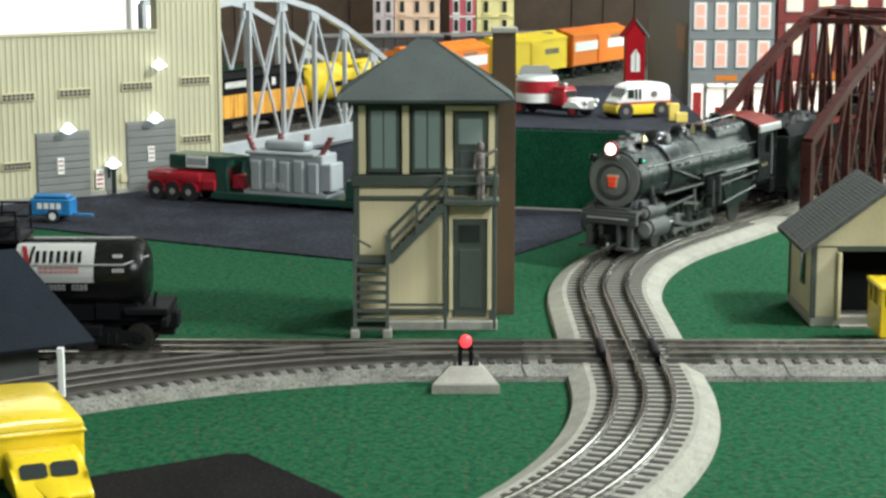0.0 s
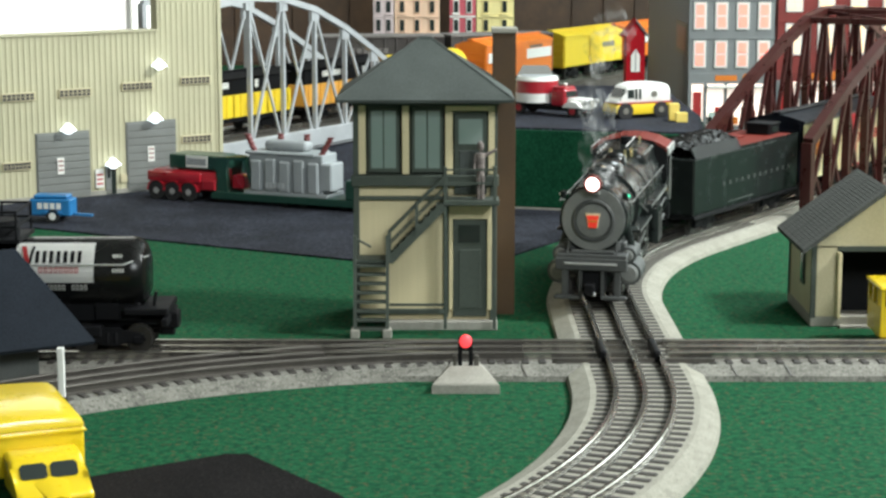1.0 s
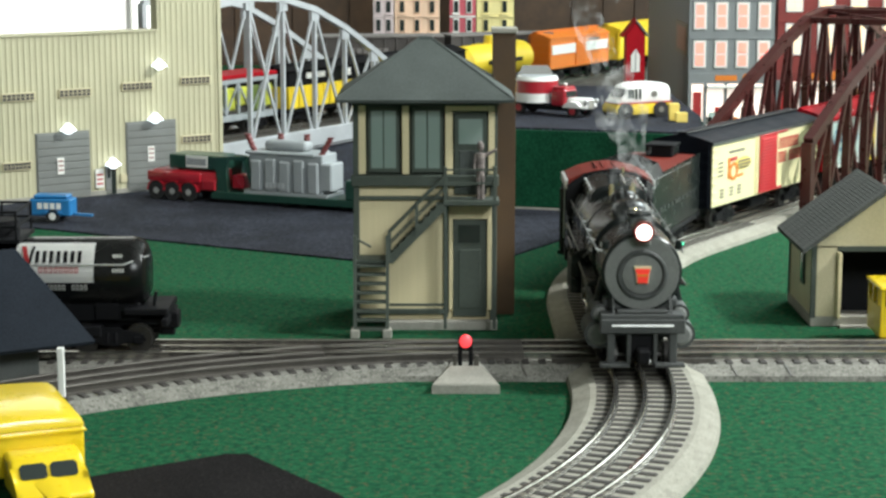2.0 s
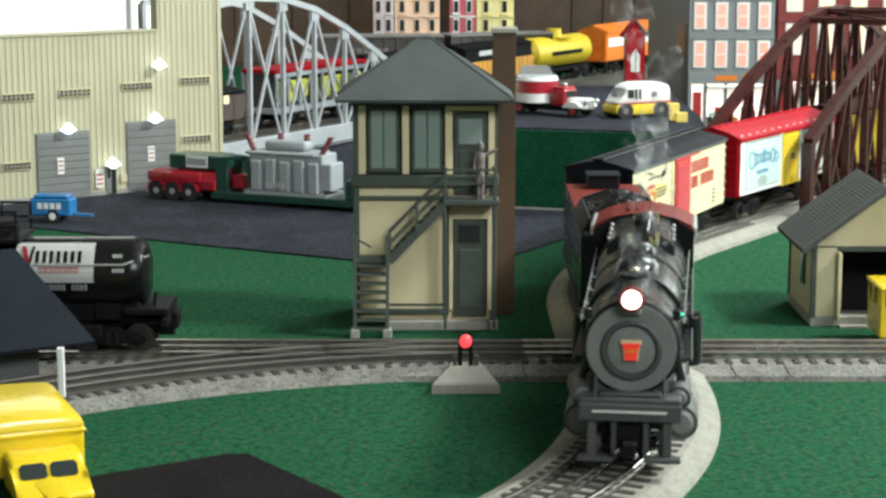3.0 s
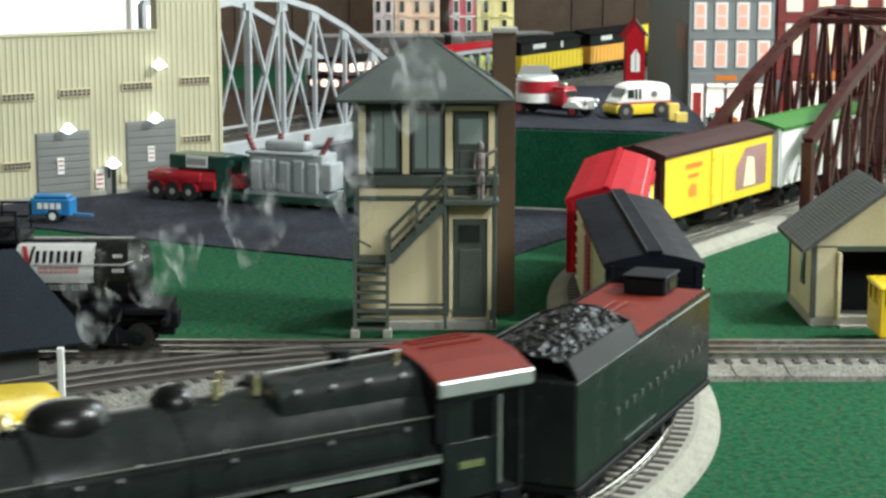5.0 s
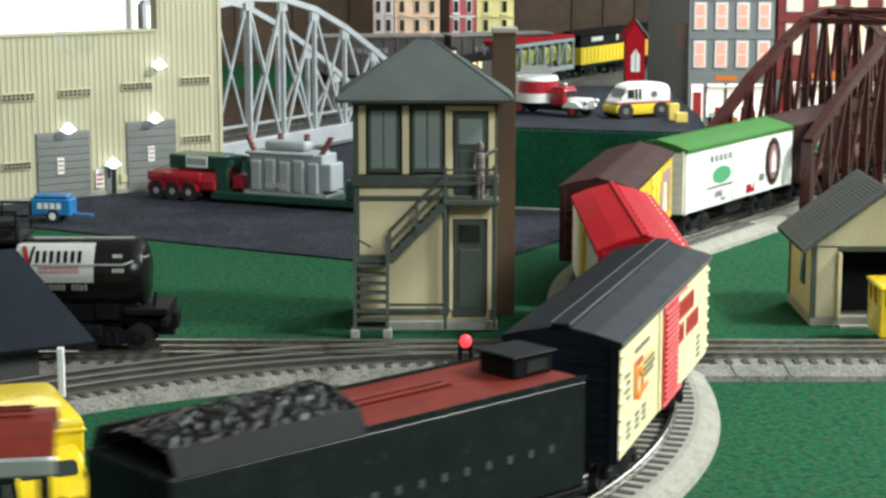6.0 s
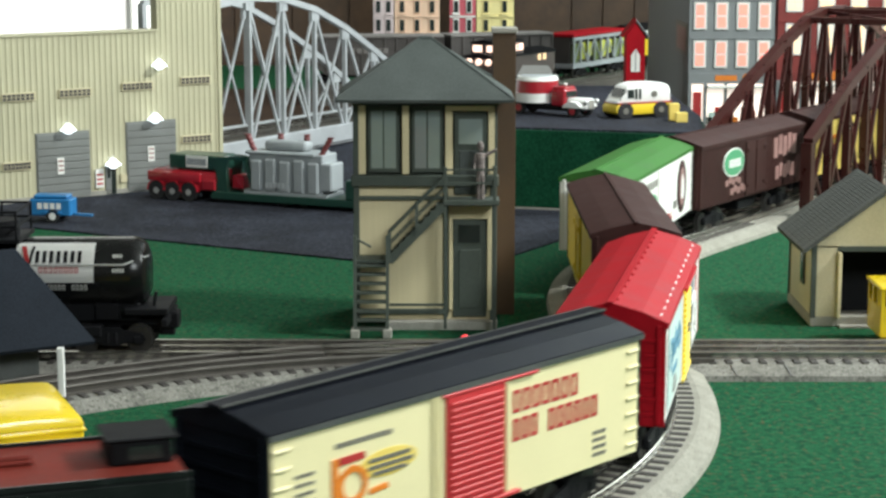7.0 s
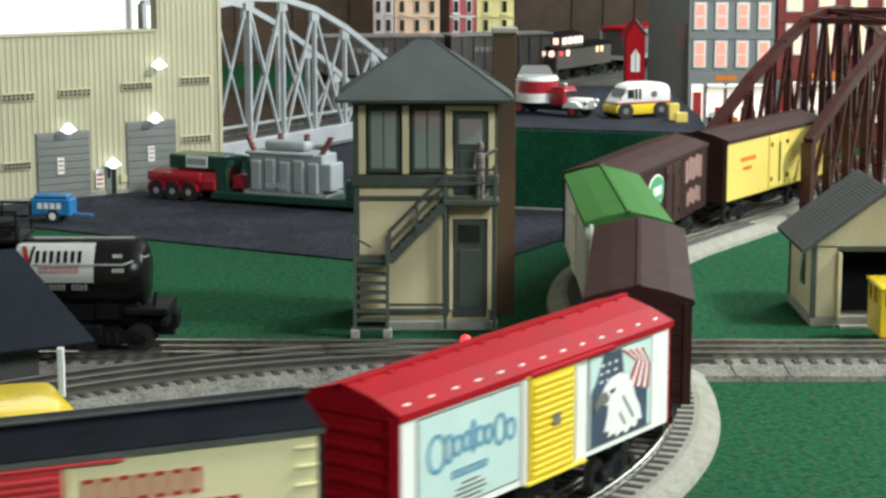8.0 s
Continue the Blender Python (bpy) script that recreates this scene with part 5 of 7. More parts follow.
def city_flat(x0, x1, z0, wall, label, seed, trim):
    th = empty("town_building", pose(0, 0, 0), label, "building", "town houses along the back wall")
    y = 3.36
    part("wall", box(x0, x1, y, y + 0.05, -0.0, 0.22), wall, th)
    rng = random.Random(seed)
    n = max(2, int((x1 - x0) / 0.023))
    for r in range(4):
        for c in range(n):
            cx = x0 + (x1 - x0) * (c + 0.5) / n
            z = z0 + 0.008 + r * 0.033
            f = part("window", box(cx - 0.0055, cx + 0.0055, y - 0.002, y, z - 0.002, z + 0.0225), trim, th)
            part("pane", box(cx - 0.0038, cx + 0.0038, y - 0.003, y - 0.0015, z, z + 0.020), PANE, f)
            if rng.random() < 0.5:
                part("sill", box(cx - 0.007, cx + 0.007, y - 0.005, y, z - 0.0045, z - 0.002), trim, f)
        part("ledge", box(x0, x1, y - 0.003, y, z0 + 0.033 * r - 0.001, z0 + 0.033 * r + 0.002), trim, th)
    return th


PINKSTONE = mat("pink_stone", (0.72, 0.50, 0.36), 0.8, vary=0.2, scale=30)
LILACSTONE = mat("lilac_stone", (0.60, 0.50, 0.50), 0.8, vary=0.2, scale=30)
REDSTONE = mat("rose_brick", (0.46, 0.085, 0.11), 0.8, vary=0.2, scale=30)
YELLOWSTONE = mat("yellow_stone", (0.74, 0.64, 0.30), 0.8, vary=0.2, scale=30)
city_flat(-0.124, -0.088, 0.068, LILACSTONE, "pale lilac stone town house against the panelled wall", 1, LILACSTONE)
city_flat(-0.086, -0.006, 0.068, PINKSTONE, "pinkish stone town house with small windows", 2, PINKSTONE)
city_flat(0.012, 0.058, 0.068, REDSTONE, "rose red brick town house with pale window frames", 3, INKWHITE)
city_flat(0.060, 0.126, 0.068, YELLOWSTONE, "pale yellow stone town house with tall windows", 4, YELLOWSTONE)


def hopper_car(x, y, turn, length):
    """Parked ribbed hopper car on the rearmost siding; origin on its rail."""
    th = empty("hopper_car", pose(x, y, 0.0, 0, 0, turn), "weathered dark grey ribbed hopper car on a rear siding", "railway car", "parked hopper cars")
    h = length / 2
    part("siding", box(-h - 0.004, h + 0.004, -0.026, 0.026, 0.0, 0.034, 0.001), RAIL_DARK, th, "dark raised siding under the car")
    part("body", prism([(-h, 0.058), (-h + 0.018, 0.046), (h - 0.018, 0.046), (h, 0.058), (h, 0.101), (-h, 0.101)], -0.024, 0.024, "y"), HOPPERGREY, th)
    part("top_rim", box(-h - 0.001, h + 0.001, -0.0262, 0.0262, 0.101, 0.1045, 0.0006), HOPPERRIM, th, "paler top edge")
    n = max(5, int(length / 0.017))
    for i in range(n + 1):
        rx = -h + length * i / n
        part("rib", box(rx - 0.0011, rx + 0.0011, -0.0258, -0.0238, 0.048, 0.101, 0.0004), HOPPERGREY, th)
    part("letter_bar", bars_row(bmesh.new(), -h * 0.55, 0.078, length * 0.36, 0.0075, 7, -0.0262, th=0.0022), HOPPERRIM, th)
    part("frame", box(-h, h, -0.012, 0.012, 0.042, 0.0465), BLACK, th)
    for tx in (-h + 0.030, h - 0.030):
        part("truck", box(tx - 0.020, tx + 0.020, -0.020, 0.020, 0.034, 0.0425, 0.002), BLACK, th)


HOPPERGREY = mat("weathered_grey", (0.060, 0.052, 0.048), 0.85, vary=0.35, scale=45)
HOPPERRIM = mat("worn_grey_edge", (0.17, 0.155, 0.145), 0.8, vary=0.3, scale=60)
hopper_car(-0.096, 2.80, 4, 0.190)
hopper_car(0.080, 2.845, 22, 0.165)


# ---- the trains ----
WHEELS = []     # (wheelset, radius, first angle, speed)
TRUCKS = []     # (truck, line, place of its pivot at the start, vehicle's front pivot, rear pivot, speed)


def car_body(th, L, w, z0, z1, side, roof, end, roof_rise=0.010, ribs=7, walk_board=True, end_ribs=6, board=0.0042):
    """Box body with steel ends, peaked roof with seams and running board."""
    part("body", box(-L / 2, L / 2, -w / 2, w / 2, z0, z1, 0.0005), side, th)
    for s in (-1, 1):
        x = s * L / 2
        e = part("end_wall", box(min(x, x + s * 0.0016), max(x, x + s * 0.0016), -w / 2 - 0.0002, w / 2 + 0.0002, z0 - 0.001, z1 + 0.001, 0.0004), end, th)
        for k in range(end_ribs):
            z = z0 + 0.004 + k * (z1 - z0 - 0.006) / end_ribs
            part("end_rib", box(min(x + s * 0.0014, x + s * 0.0024), max(x + s * 0.0014, x + s * 0.0024), -w / 2 + 0.004, w / 2 - 0.004, z, z + 0.0028, 0.0009), end, e)
        for y in (-w / 2 + 0.002, w / 2 - 0.0045):
            part("ladder", box(min(x + s * 0.0015, x + s * 0.003), max(x + s * 0.0015, x + s * 0.003), y, y + 0.0025, z0, z1, 0.0003), end, e)
    h = w / 2 + 0.0012
    prof = [(-h, z1 - 0.0016), (h, z1 - 0.0016), (h, z1 + 0.0014), (h * 0.55, z1 + roof_rise * 0.62), (0, z1 + roof_rise), (-h * 0.55, z1 + roof_rise * 0.62), (-h, z1 + 0.0014)]
    r = part("roof", prism(prof, -L / 2 - 0.0022, L / 2 + 0.0022, "x"), roof, th)
    for i in range(ribs):
        x = -L / 2 + L * (i + 0.5) / ribs
        seam = [(-h, z1 + 0.0010), (h, z1 + 0.0010), (h, z1 + 0.0016), (h * 0.55, z1 + roof_rise * 0.62 + 0.0003), (0, z1 + roof_rise + 0.0003),
                (-h * 0.55, z1 + roof_rise * 0.62 + 0.0003), (-h, z1 + 0.0016)]
        part("roof_seam", prism(seam, x - 0.0007, x + 0.0007, "x"), roof, r)
    if walk_board:
        part("running_board", box(-L / 2 - 0.004, L / 2 + 0.004, -board, board, z1 + roof_rise - 0.0004, z1 + roof_rise + (0.0014 if board > 0.003 else 0.0006)), roof, r)
    part("underframe", box(-L / 2 + 0.003, L / 2 - 0.003, -0.013, 0.013, z0 - 0.006, z0, 0.0005), BLACK, th)
    part("brake_gear", box(-0.020, 0.014, -0.018, 0.018, z0 - 0.013, z0 - 0.005, 0.001), BLACK, th)
    part("brake_tank", cyl((-0.034, 0.010, z0 - 0.008), (-0.018, 0.010, z0 - 0.008), 0.004, seg=12), BLACK, th)


def sliding_door(th, x0, x1, w, z0, z1, material, slats=12):
    for s in (-1, 1):
        y = s * w / 2
        d = part("door", box(x0, x1, min(y, y + s * 0.0016), max(y, y + s * 0.0016), z0, z1, 0.0004), material, th)
        for i in range(slats):
            z = z0 + 0.0015 + i * (z1 - z0 - 0.003) / slats
            part("slat", box(x0 + 0.002, x1 - 0.002, min(y + s * 0.0015, y + s * 0.0026), max(y + s * 0.0015, y + s * 0.0026), z, z + (z1 - z0) / slats * 0.55, 0.0003), material, d)
        part("door_rail", box(x0 - 0.010, x1 + 0.003, min(y, y + s * 0.0025), max(y, y + s * 0.0025), z0 - 0.0016, z0, 0.0003), material, d)
        part("door_rail", box(x0 - 0.022, x1 + 0.003, min(y, y + s * 0.0022), max(y, y + s * 0.0022), z1, z1 + 0.0013, 0.0003), material, d)


def side_ribs(th, L, w, z0, z1, material, xs):
    for x in xs:
        for s in (-1, 1):
            y = s * w / 2
            part("side_rib", box(x - 0.0009, x + 0.0009, min(y, y + s * 0.0012), max(y, y + s * 0.0012), z0, z1, 0.0003), material, th)


def new_car(name, label, L, u, line, speed, z, category="railway car", group=""):
    th = empty(name, pose(0, 0, 0), label, category, group)
    piv = L / 2 - 0.18 * L
    first = u - L / 2
    MOVERS.append((th, line, first, piv, piv, speed, z))
    for x in (piv, -piv):
        tr, sets = truck_frame(th, x)
        TRUCKS.append((tr, line, first + x, first + piv, first - piv, speed))
        for ws in sets:
            WHEELS.append((ws, 0.0080, random.Random(len(WHEELS)).uniform(0, 6.0), speed))
    return th


def flat_panel(name, th, x0, x1, z0, z1, w, material, proud=0.0004, label=""):
    return part(name, box(x0, x1, w / 2, w / 2 + proud, z0, z1), material, th, label)


def flat_shape(name, th, outline, w, material, proud=0.0008, label="", off=0.0):
    return part(name, prism(outline, w / 2 + off, w / 2 + proud, "y"), material, th, label)


W = 0.0535


def boxcar_cream():
    L = 0.2295
    th = new_car("boxcar", "cream boxcar with navy roof and crimson door in the train", L, -0.91844, main_line, SPEED, RAIL_TOP, group="cars of the train")
    z0, z1 = 0.0207, 0.0755
    car_body(th, L, W, z0, z1, CARCREAM, NAVY, NAVY, 0.0075, 0, True)
    # pale strips paint the highlight on both edges of the roof walk
    for y in (-0.0045, 0.0042):
        part("walk_glint", box(-L / 2 - 0.004, L / 2 + 0.004, y, y + 0.0004, z1 + 0.0082, z1 + 0.0092), DULLSTEEL, th, "pale strip painted as the highlight along the roof walk")
    part("eave_edge", box(-L / 2 - 0.002, L / 2 + 0.002, W / 2 + 0.0012, W / 2 + 0.0017, z1 - 0.0014, z1 + 0.0008), DULLSTEEL, th)
    # the camera side is +y; forward is +x, so the front lies to the left of it as seen
    sliding_door(th, -0.0180, 0.0185, W, z0 + 0.003, z1 - 0.003, DOORRED, 16)
    for s in (-1, 1):
        for x in (-L / 2, L / 2 - 0.010):
            for k in range(7):
                z = z0 + 0.004 + k * 0.0073
                part("grab_step", box(x + 0.0006, x + 0.0094, min(s * W / 2, s * (W / 2 + 0.0011)), max(s * W / 2, s * (W / 2 + 0.0011)), z, z + 0.0016, 0.0004), CARCREAM, th)
    side_ribs(th, L, W, z0 + 0.001, z1 - 0.001, CARCREAM, (0.0225, 0.0255, -0.0205))
    # big red two-line title as plain bars, behind the door
    title = bmesh.new()
    block_row(title, -0.0690, 0.0570, 0.0460, 0.0098, 7, W / 2, 0.0014, gap=0.26, thick=1.1)
    block_row(title, -0.0835, 0.0445, 0.0605, 0.0098, 10, W / 2, 0.0014, gap=0.26, thick=1.1, skip=(6,))
    part("title", title, INKRED, th, "two lines of red lettering blocks")
    # emblem in front of the door: orange stroke and loop, pale yellow oval with grey lines
    turn = [k * math.pi / 12 for k in range(24)]
    flat_shape("emblem", th, [(0.0520 + 0.0165 * math.cos(a), 0.0530 + 0.0056 * math.sin(a)) for a in turn], W, PALEYELLOW, 0.0004)
    flat_shape("emblem_block", th, [(0.0800, 0.0420), (0.0835, 0.0425), (0.0835, 0.0600), (0.0805, 0.0600)], W, INKORANGE, 0.0008)
    flat_shape("emblem_block", th, [(0.0655, 0.0575), (0.0795, 0.0570), (0.0795, 0.0600), (0.0660, 0.0602)], W, INKRED, 0.0008)
    part("emblem_loop", loft([[(0.0725 + (0.0070 + d) * math.cos(a), W / 2 + y, 0.0480 + (0.0066 + d) * math.sin(a)) for a in turn]
                              for d, y in ((0.0012, 0.0002), (0.0012, 0.0009), (-0.0014, 0.0009), (-0.0014, 0.0002))], cap=False), INKORANGE, th)
    flat_shape("emblem_block", th, [(0.0520, 0.0425), (0.0630, 0.0418), (0.0630, 0.0440), (0.0530, 0.0448)], W, INKORANGE, 0.0006)
    for x0, wd, z in ((0.0400, 0.024, 0.0545), (0.0385, 0.026, 0.0516), (0.0420, 0.020, 0.0489)):
        part("print_bar", bars_row(bmesh.new(), x0, z, wd, 0.0015, 7, W / 2, gap=0.2, th=0.0010), INKGREY, th)
    part("print_bar", bars_row(bmesh.new(), 0.0500, 0.0640, 0.032, 0.0020, 12, W / 2, gap=0.25, th=0.0004), INKGREY, th)
    for x0, n in ((0.091, 1), (0.056, 1), (0.072, 1)):
        b = bmesh.new()
        for k in range(3):
            bars_row(b, x0, 0.0270 + 0.0030 * k, 0.008, 0.0017, 3, W / 2, th=0.0004)
        part("print_bar", b, INKGREY, th)
    b = bmesh.new()
    for k in range(4):
        bars_row(b, 0.093, 0.046 + 0.0036 * k, 0.011, 0.0014, 3, W / 2, th=0.0004)
        bars_row(b, -0.090, 0.0255 + 0.0034 * k, 0.010, 0.0016, 3, W / 2, th=0.0004)
    part("print_bar", b, INKGREY, th)


def boxcar_red():
    L = 0.2132
    th = new_car("boxcar", "white boxcar with red roof, yellow door and eagle picture", L, -1.17209, main_line, SPEED, RAIL_TOP, group="cars of the train")
    z0, z1 = 0.0235, 0.0725
    car_body(th, L, W, z0, z1, CARWHITE, CARRED, CARRED, 0.0105, 0, True, board=0.0016)
    for i in range(13):
        x = -L / 2 + L * (i + 0.5) / 13
        part("roof_clip", box(x - 0.0018, x + 0.0018, W / 2 - 0.0038, W / 2 - 0.0027, z1 + 0.0026, z1 + 0.0038, 0.0004), INKWHITE, th)
        part("roof_rivet", box(x - 0.0016, x + 0.0016, 0.0016, 0.0034, z1 + 0.0094, z1 + 0.0108, 0.0005), CARRED, th)
    sliding_door(th, -0.0190, 0.0165, W, z0 + 0.001, z1 - 0.002, CARYELLOW, 14)
    part("door_track", box(-0.052, 0.0175, W / 2, W / 2 + 0.0030, z1 - 0.0018, z1 + 0.0004, 0.0004), CARRED, th)
    part("door_badge", box(-0.0055, 0.0000, W / 2 + 0.0020, W / 2 + 0.0030, 0.046, 0.0515), INKGREY, th)
    for x in (-0.0225, 0.0205):
        part("side_rib", box(x - 0.0010, x + 0.0010, W / 2, W / 2 + 0.0012, z0, z1 - 0.001, 0.0003), CARWHITE, th)
    flat_panel("panel", th, 0.0232, 0.0965, 0.0270, 0.0695, W, INKGREY, 0.0003, "dark line round the pale blue panel")
    flat_panel("panel", th, 0.0240, 0.0957, 0.0278, 0.0687, W, PALEBLUE, 0.0006, "pale blue panel")
    # blue brand script as plain loops and strokes on a rising arc
    b = bmesh.new()
    marks = ((0.0835, 0.0062, 0.0078), (0.0752, 0.0030, 0.0060), (0.0690, 0.0034, 0.0042), (0.0628, 0.0026, 0.0042), (0.0580, 0.0018, 0.0068), (0.0530, 0.0032, 0.0042),
             (0.0470, 0.0028, 0.0042), (0.0385, 0.0042, 0.0066), (0.0305, 0.0034, 0.0046))
    for i, (x, rx, rz) in enumerate(marks):
        zc = 0.0500 + rz * 0.35 + 0.0022 * math.sin(math.pi * i / 8)
        loop = [k * math.pi / 8 for k in range(16)]
        loft([[(x + (rx + d) * math.cos(a), W / 2 + yy, zc + (rz + d) * math.sin(a)) for a in loop] for d, yy in ((0.0006, 0.0004), (0.0006, 0.0009), (-0.0012, 0.0009), (-0.0012, 0.0004))], bm=b, cap=False)
    part("script", b, INKBLUE, th, "arc of plain blue loops")
    part("script", block_row(bmesh.new(), 0.0480, 0.0395, 0.026, 0.0036, 7, W / 2, 0.0007, th=0.0009), INKBLUE, th)
    b = bmesh.new()
    for k, (x0, wd) in enumerate(((0.054, 0.012), (0.050, 0.020), (0.049, 0.022), (0.052, 0.016))):
        box(x0, x0 + wd, W / 2, W / 2 + 0.0009, 0.0360 - 0.0022 * k, 0.0369 - 0.0022 * k, bm=b)
    part("print_bar", b, INKGREY, th)

    # picture panel: a white eagle's head before a dark starred field and a striped flag
    def at(u, v):
        return -0.0335 - 0.0555 * u, 0.0275 + 0.0415 * v

    def shape(name, outline, material, proud, label=""):
        return flat_shape(name, th, [at(u, v) for u, v in outline], W, material, proud, label)
    flat_panel("picture", th, -0.0902, -0.0323, 0.0265, 0.0700, W, INKGREY, 0.0003, "picture panel of an eagle before a flag")
    flat_panel("picture_ground", th, -0.0890, -0.0335, 0.0275, 0.0690, W, PALEBLUE, 0.0005)
    shape("picture_field", [(0.02, 0.0), (0.93, 0.0), (0.93, 0.45), (0.55, 0.62), (0.50, 1.0), (0.22, 1.0), (0.10, 0.72), (0.02, 0.60)], INKNAVY, 0.0007)
    for k in range(7):
        a, c = k / 7, (k + 0.86) / 7
        shape("flag_stripe", [(0.50 + 0.36 * a, 0.98 - 0.06 * a), (0.50 + 0.36 * c, 0.98 - 0.06 * c), (0.74 + 0.24 * c, 0.80 - 0.08 * c), (0.60 + 0.36 * c, 0.56 - 0.14 * c),
                              (0.60 + 0.36 * a, 0.56 - 0.14 * a), (0.74 + 0.24 * a, 0.80 - 0.08 * a)][::1], INKRED if k % 2 == 0 else CARWHITE, 0.0009)
    rng = random.Random(4)
    for k in range(9):
        u, v = 0.14 + 0.11 * (k % 3) + rng.uniform(0, 0.03), 0.70 + 0.09 * (k // 3)
        shape("star", [(u, v), (u + 0.025, v + 0.02), (u + 0.05, v), (u + 0.025, v - 0.02)], CARWHITE, 0.0009)
    shape("eagle", [(0.20, 0.44), (0.17, 0.53), (0.22, 0.63), (0.34, 0.71), (0.48, 0.73), (0.60, 0.67), (0.67, 0.56), (0.72, 0.40), (0.80, 0.26), (0.84, 0.10), (0.77, 0.12),
                    (0.73, 0.03), (0.66, 0.07), (0.58, 0.01), (0.50, 0.06), (0.42, 0.01), (0.38, 0.07), (0.29, 0.04), (0.29, 0.12), (0.22, 0.12), (0.27, 0.30), (0.28, 0.41)],
          CARWHITE, 0.0012)
    shape("eagle_beak", [(0.23, 0.58), (0.13, 0.56), (0.07, 0.47), (0.08, 0.37), (0.13, 0.44), (0.26, 0.45), (0.29, 0.50)], INKGREY, 0.0015)
    shape("eagle_eye", [(0.29, 0.57), (0.37, 0.59), (0.38, 0.55), (0.32, 0.53)], INKNAVY, 0.0015)
    for u, v in ((0.50, 0.45), (0.58, 0.32), (0.45, 0.27)):
        shape("feather_shade", [(u, v), (u + 0.10, v - 0.16), (u + 0.12, v - 0.15), (u + 0.02, v + 0.02)], INKGREY, 0.0014)


def reefer(label, u, side, roof, end, panels):
    L = 0.2160
    th = new_car("boxcar", label, L, u, main_line, SPEED, RAIL_TOP, group="cars of the train")
    z0, z1 = 0.0220, 0.0740
    car_body(th, L, W, z0, z1, side, roof, end, 0.0085, 0, True, board=0.0012)
    for s in (-1, 1):
        y = s * W / 2
        for x0, x1 in ((-0.021, -0.0005), (0.0005, 0.021)):
            d = part("door", box(x0, x1, min(y, y + s * 0.0014), max(y, y + s * 0.0014), z0 + 0.002, z1 - 0.003, 0.0004), side, th)
        for x in (-0.019, 0.016):
            for z in (z0 + 0.008, z1 - 0.013):
                part("hinge", box(x, x + 0.003, min(y, y + s * 0.0024), max(y, y + s * 0.0024), z, z + 0.004, 0.0004), BLACK if panels == "plain" else side, th)
        part("latch", box(-0.001, 0.001, min(y, y + s * 0.0024), max(y, y + s * 0.0024), z0 + 0.006, z1 - 0.010, 0.0003), BLACK if panels == "plain" else side, th)
    b = bmesh.new()
    for i in range(40):
        x = -L / 2 + L * i / 40
        box(x, x + 0.0004, W / 2, W / 2 + 0.0003, z0, z1, bm=b)
    part("board_seams", b, side, th)
    return th


def boxcar_yellow():
    th = reefer("yellow refrigerator car with brown roof in the train", -1.4165, CARYELLOW, CARBROWN, CARBROWN, "none")
    part("print_bar", bars_row(bmesh.new(), 0.040, 0.060, 0.030, 0.0040, 9, W / 2, th=0.0006), INKORANGE, th)
    part("print_bar", bars_row(bmesh.new(), 0.046, 0.052, 0.020, 0.0030, 7, W / 2, th=0.0006), INKORANGE, th)
    flat_shape("emblem", th, [(0.050, 0.036), (0.062, 0.036), (0.064, 0.042), (0.058, 0.047), (0.050, 0.045)], W, INKORANGE, 0.0006)
    flat_shape("picture", th, [(-0.030, 0.030), (-0.094, 0.030), (-0.094, 0.066), (-0.050, 0.066), (-0.030, 0.050)], W, INKPINK, 0.0006, "brown and cream picture")
    flat_shape("picture_figure", th, [(-0.045, 0.032), (-0.070, 0.032), (-0.066, 0.056), (-0.052, 0.058)], W, CARCREAM, 0.0010)


def boxcar_green():
    th = reefer("white refrigerator car with green roof in the train", -1.6565, CARWHITE, CARGREEN, CARWHITE, "none")
    flat_shape("emblem", th, [(0.030 + 0.018 * math.cos(a) + 0.012, 0.0480 + 0.0075 * math.sin(a)) for a in [i * math.pi / 9 for i in range(18)]], W, INKGREEN, 0.0006)
    part("title", bars_row(bmesh.new(), 0.024, 0.0600, 0.044, 0.0055, 5, W / 2, gap=0.5, th=0.0006), INKGREY, th)
    part("print_bar", bars_row(bmesh.new(), 0.020, 0.0375, 0.052, 0.0018, 16, W / 2, th=0.0006), INKGREY, th)
    m = Matrix.Translation((0.056, W / 2 + 0.0002, 0.0290)) @ Matrix.Rotation(math.pi, 4, "Z") @ Matrix.Rotation(math.pi / 2, 4, "X")
    part("title", lettering("LINE", 0.0085, m), INKGREY, th, "dark lettering")
    part("print_bar", bars_row(bmesh.new(), 0.034, 0.0255, 0.010, 0.0024, 3, W / 2, th=0.0006), INKGREY, th)
    flat_shape("medallion", th, [(-0.066 + 0.0165 * math.cos(a), 0.0475 + 0.0215 * math.sin(a)) for a in [i * math.pi / 12 for i in range(24)]], W, CARBROWN, 0.0006, "brown oval medallion")
    flat_shape("medallion_field", th, [(-0.066 + 0.0090 * math.cos(a), 0.0475 + 0.0155 * math.sin(a)) for a in [i * math.pi / 12 for i in range(24)]], W, INKPINK, 0.0010)
    flat_shape("medallion_figure", th, [(-0.061, 0.038), (-0.071, 0.038), (-0.070, 0.052), (-0.066, 0.058), (-0.062, 0.052)], W, CARWHITE, 0.0014)
    part("print_bar", box(-0.024, -0.006, W / 2, W / 2 + 0.0018, 0.0255, 0.0330), CARRED, th)
    part("print_bar", box(-0.046, -0.037, W / 2, W / 2 + 0.0008, 0.0330, 0.0390), INKGREY, th)


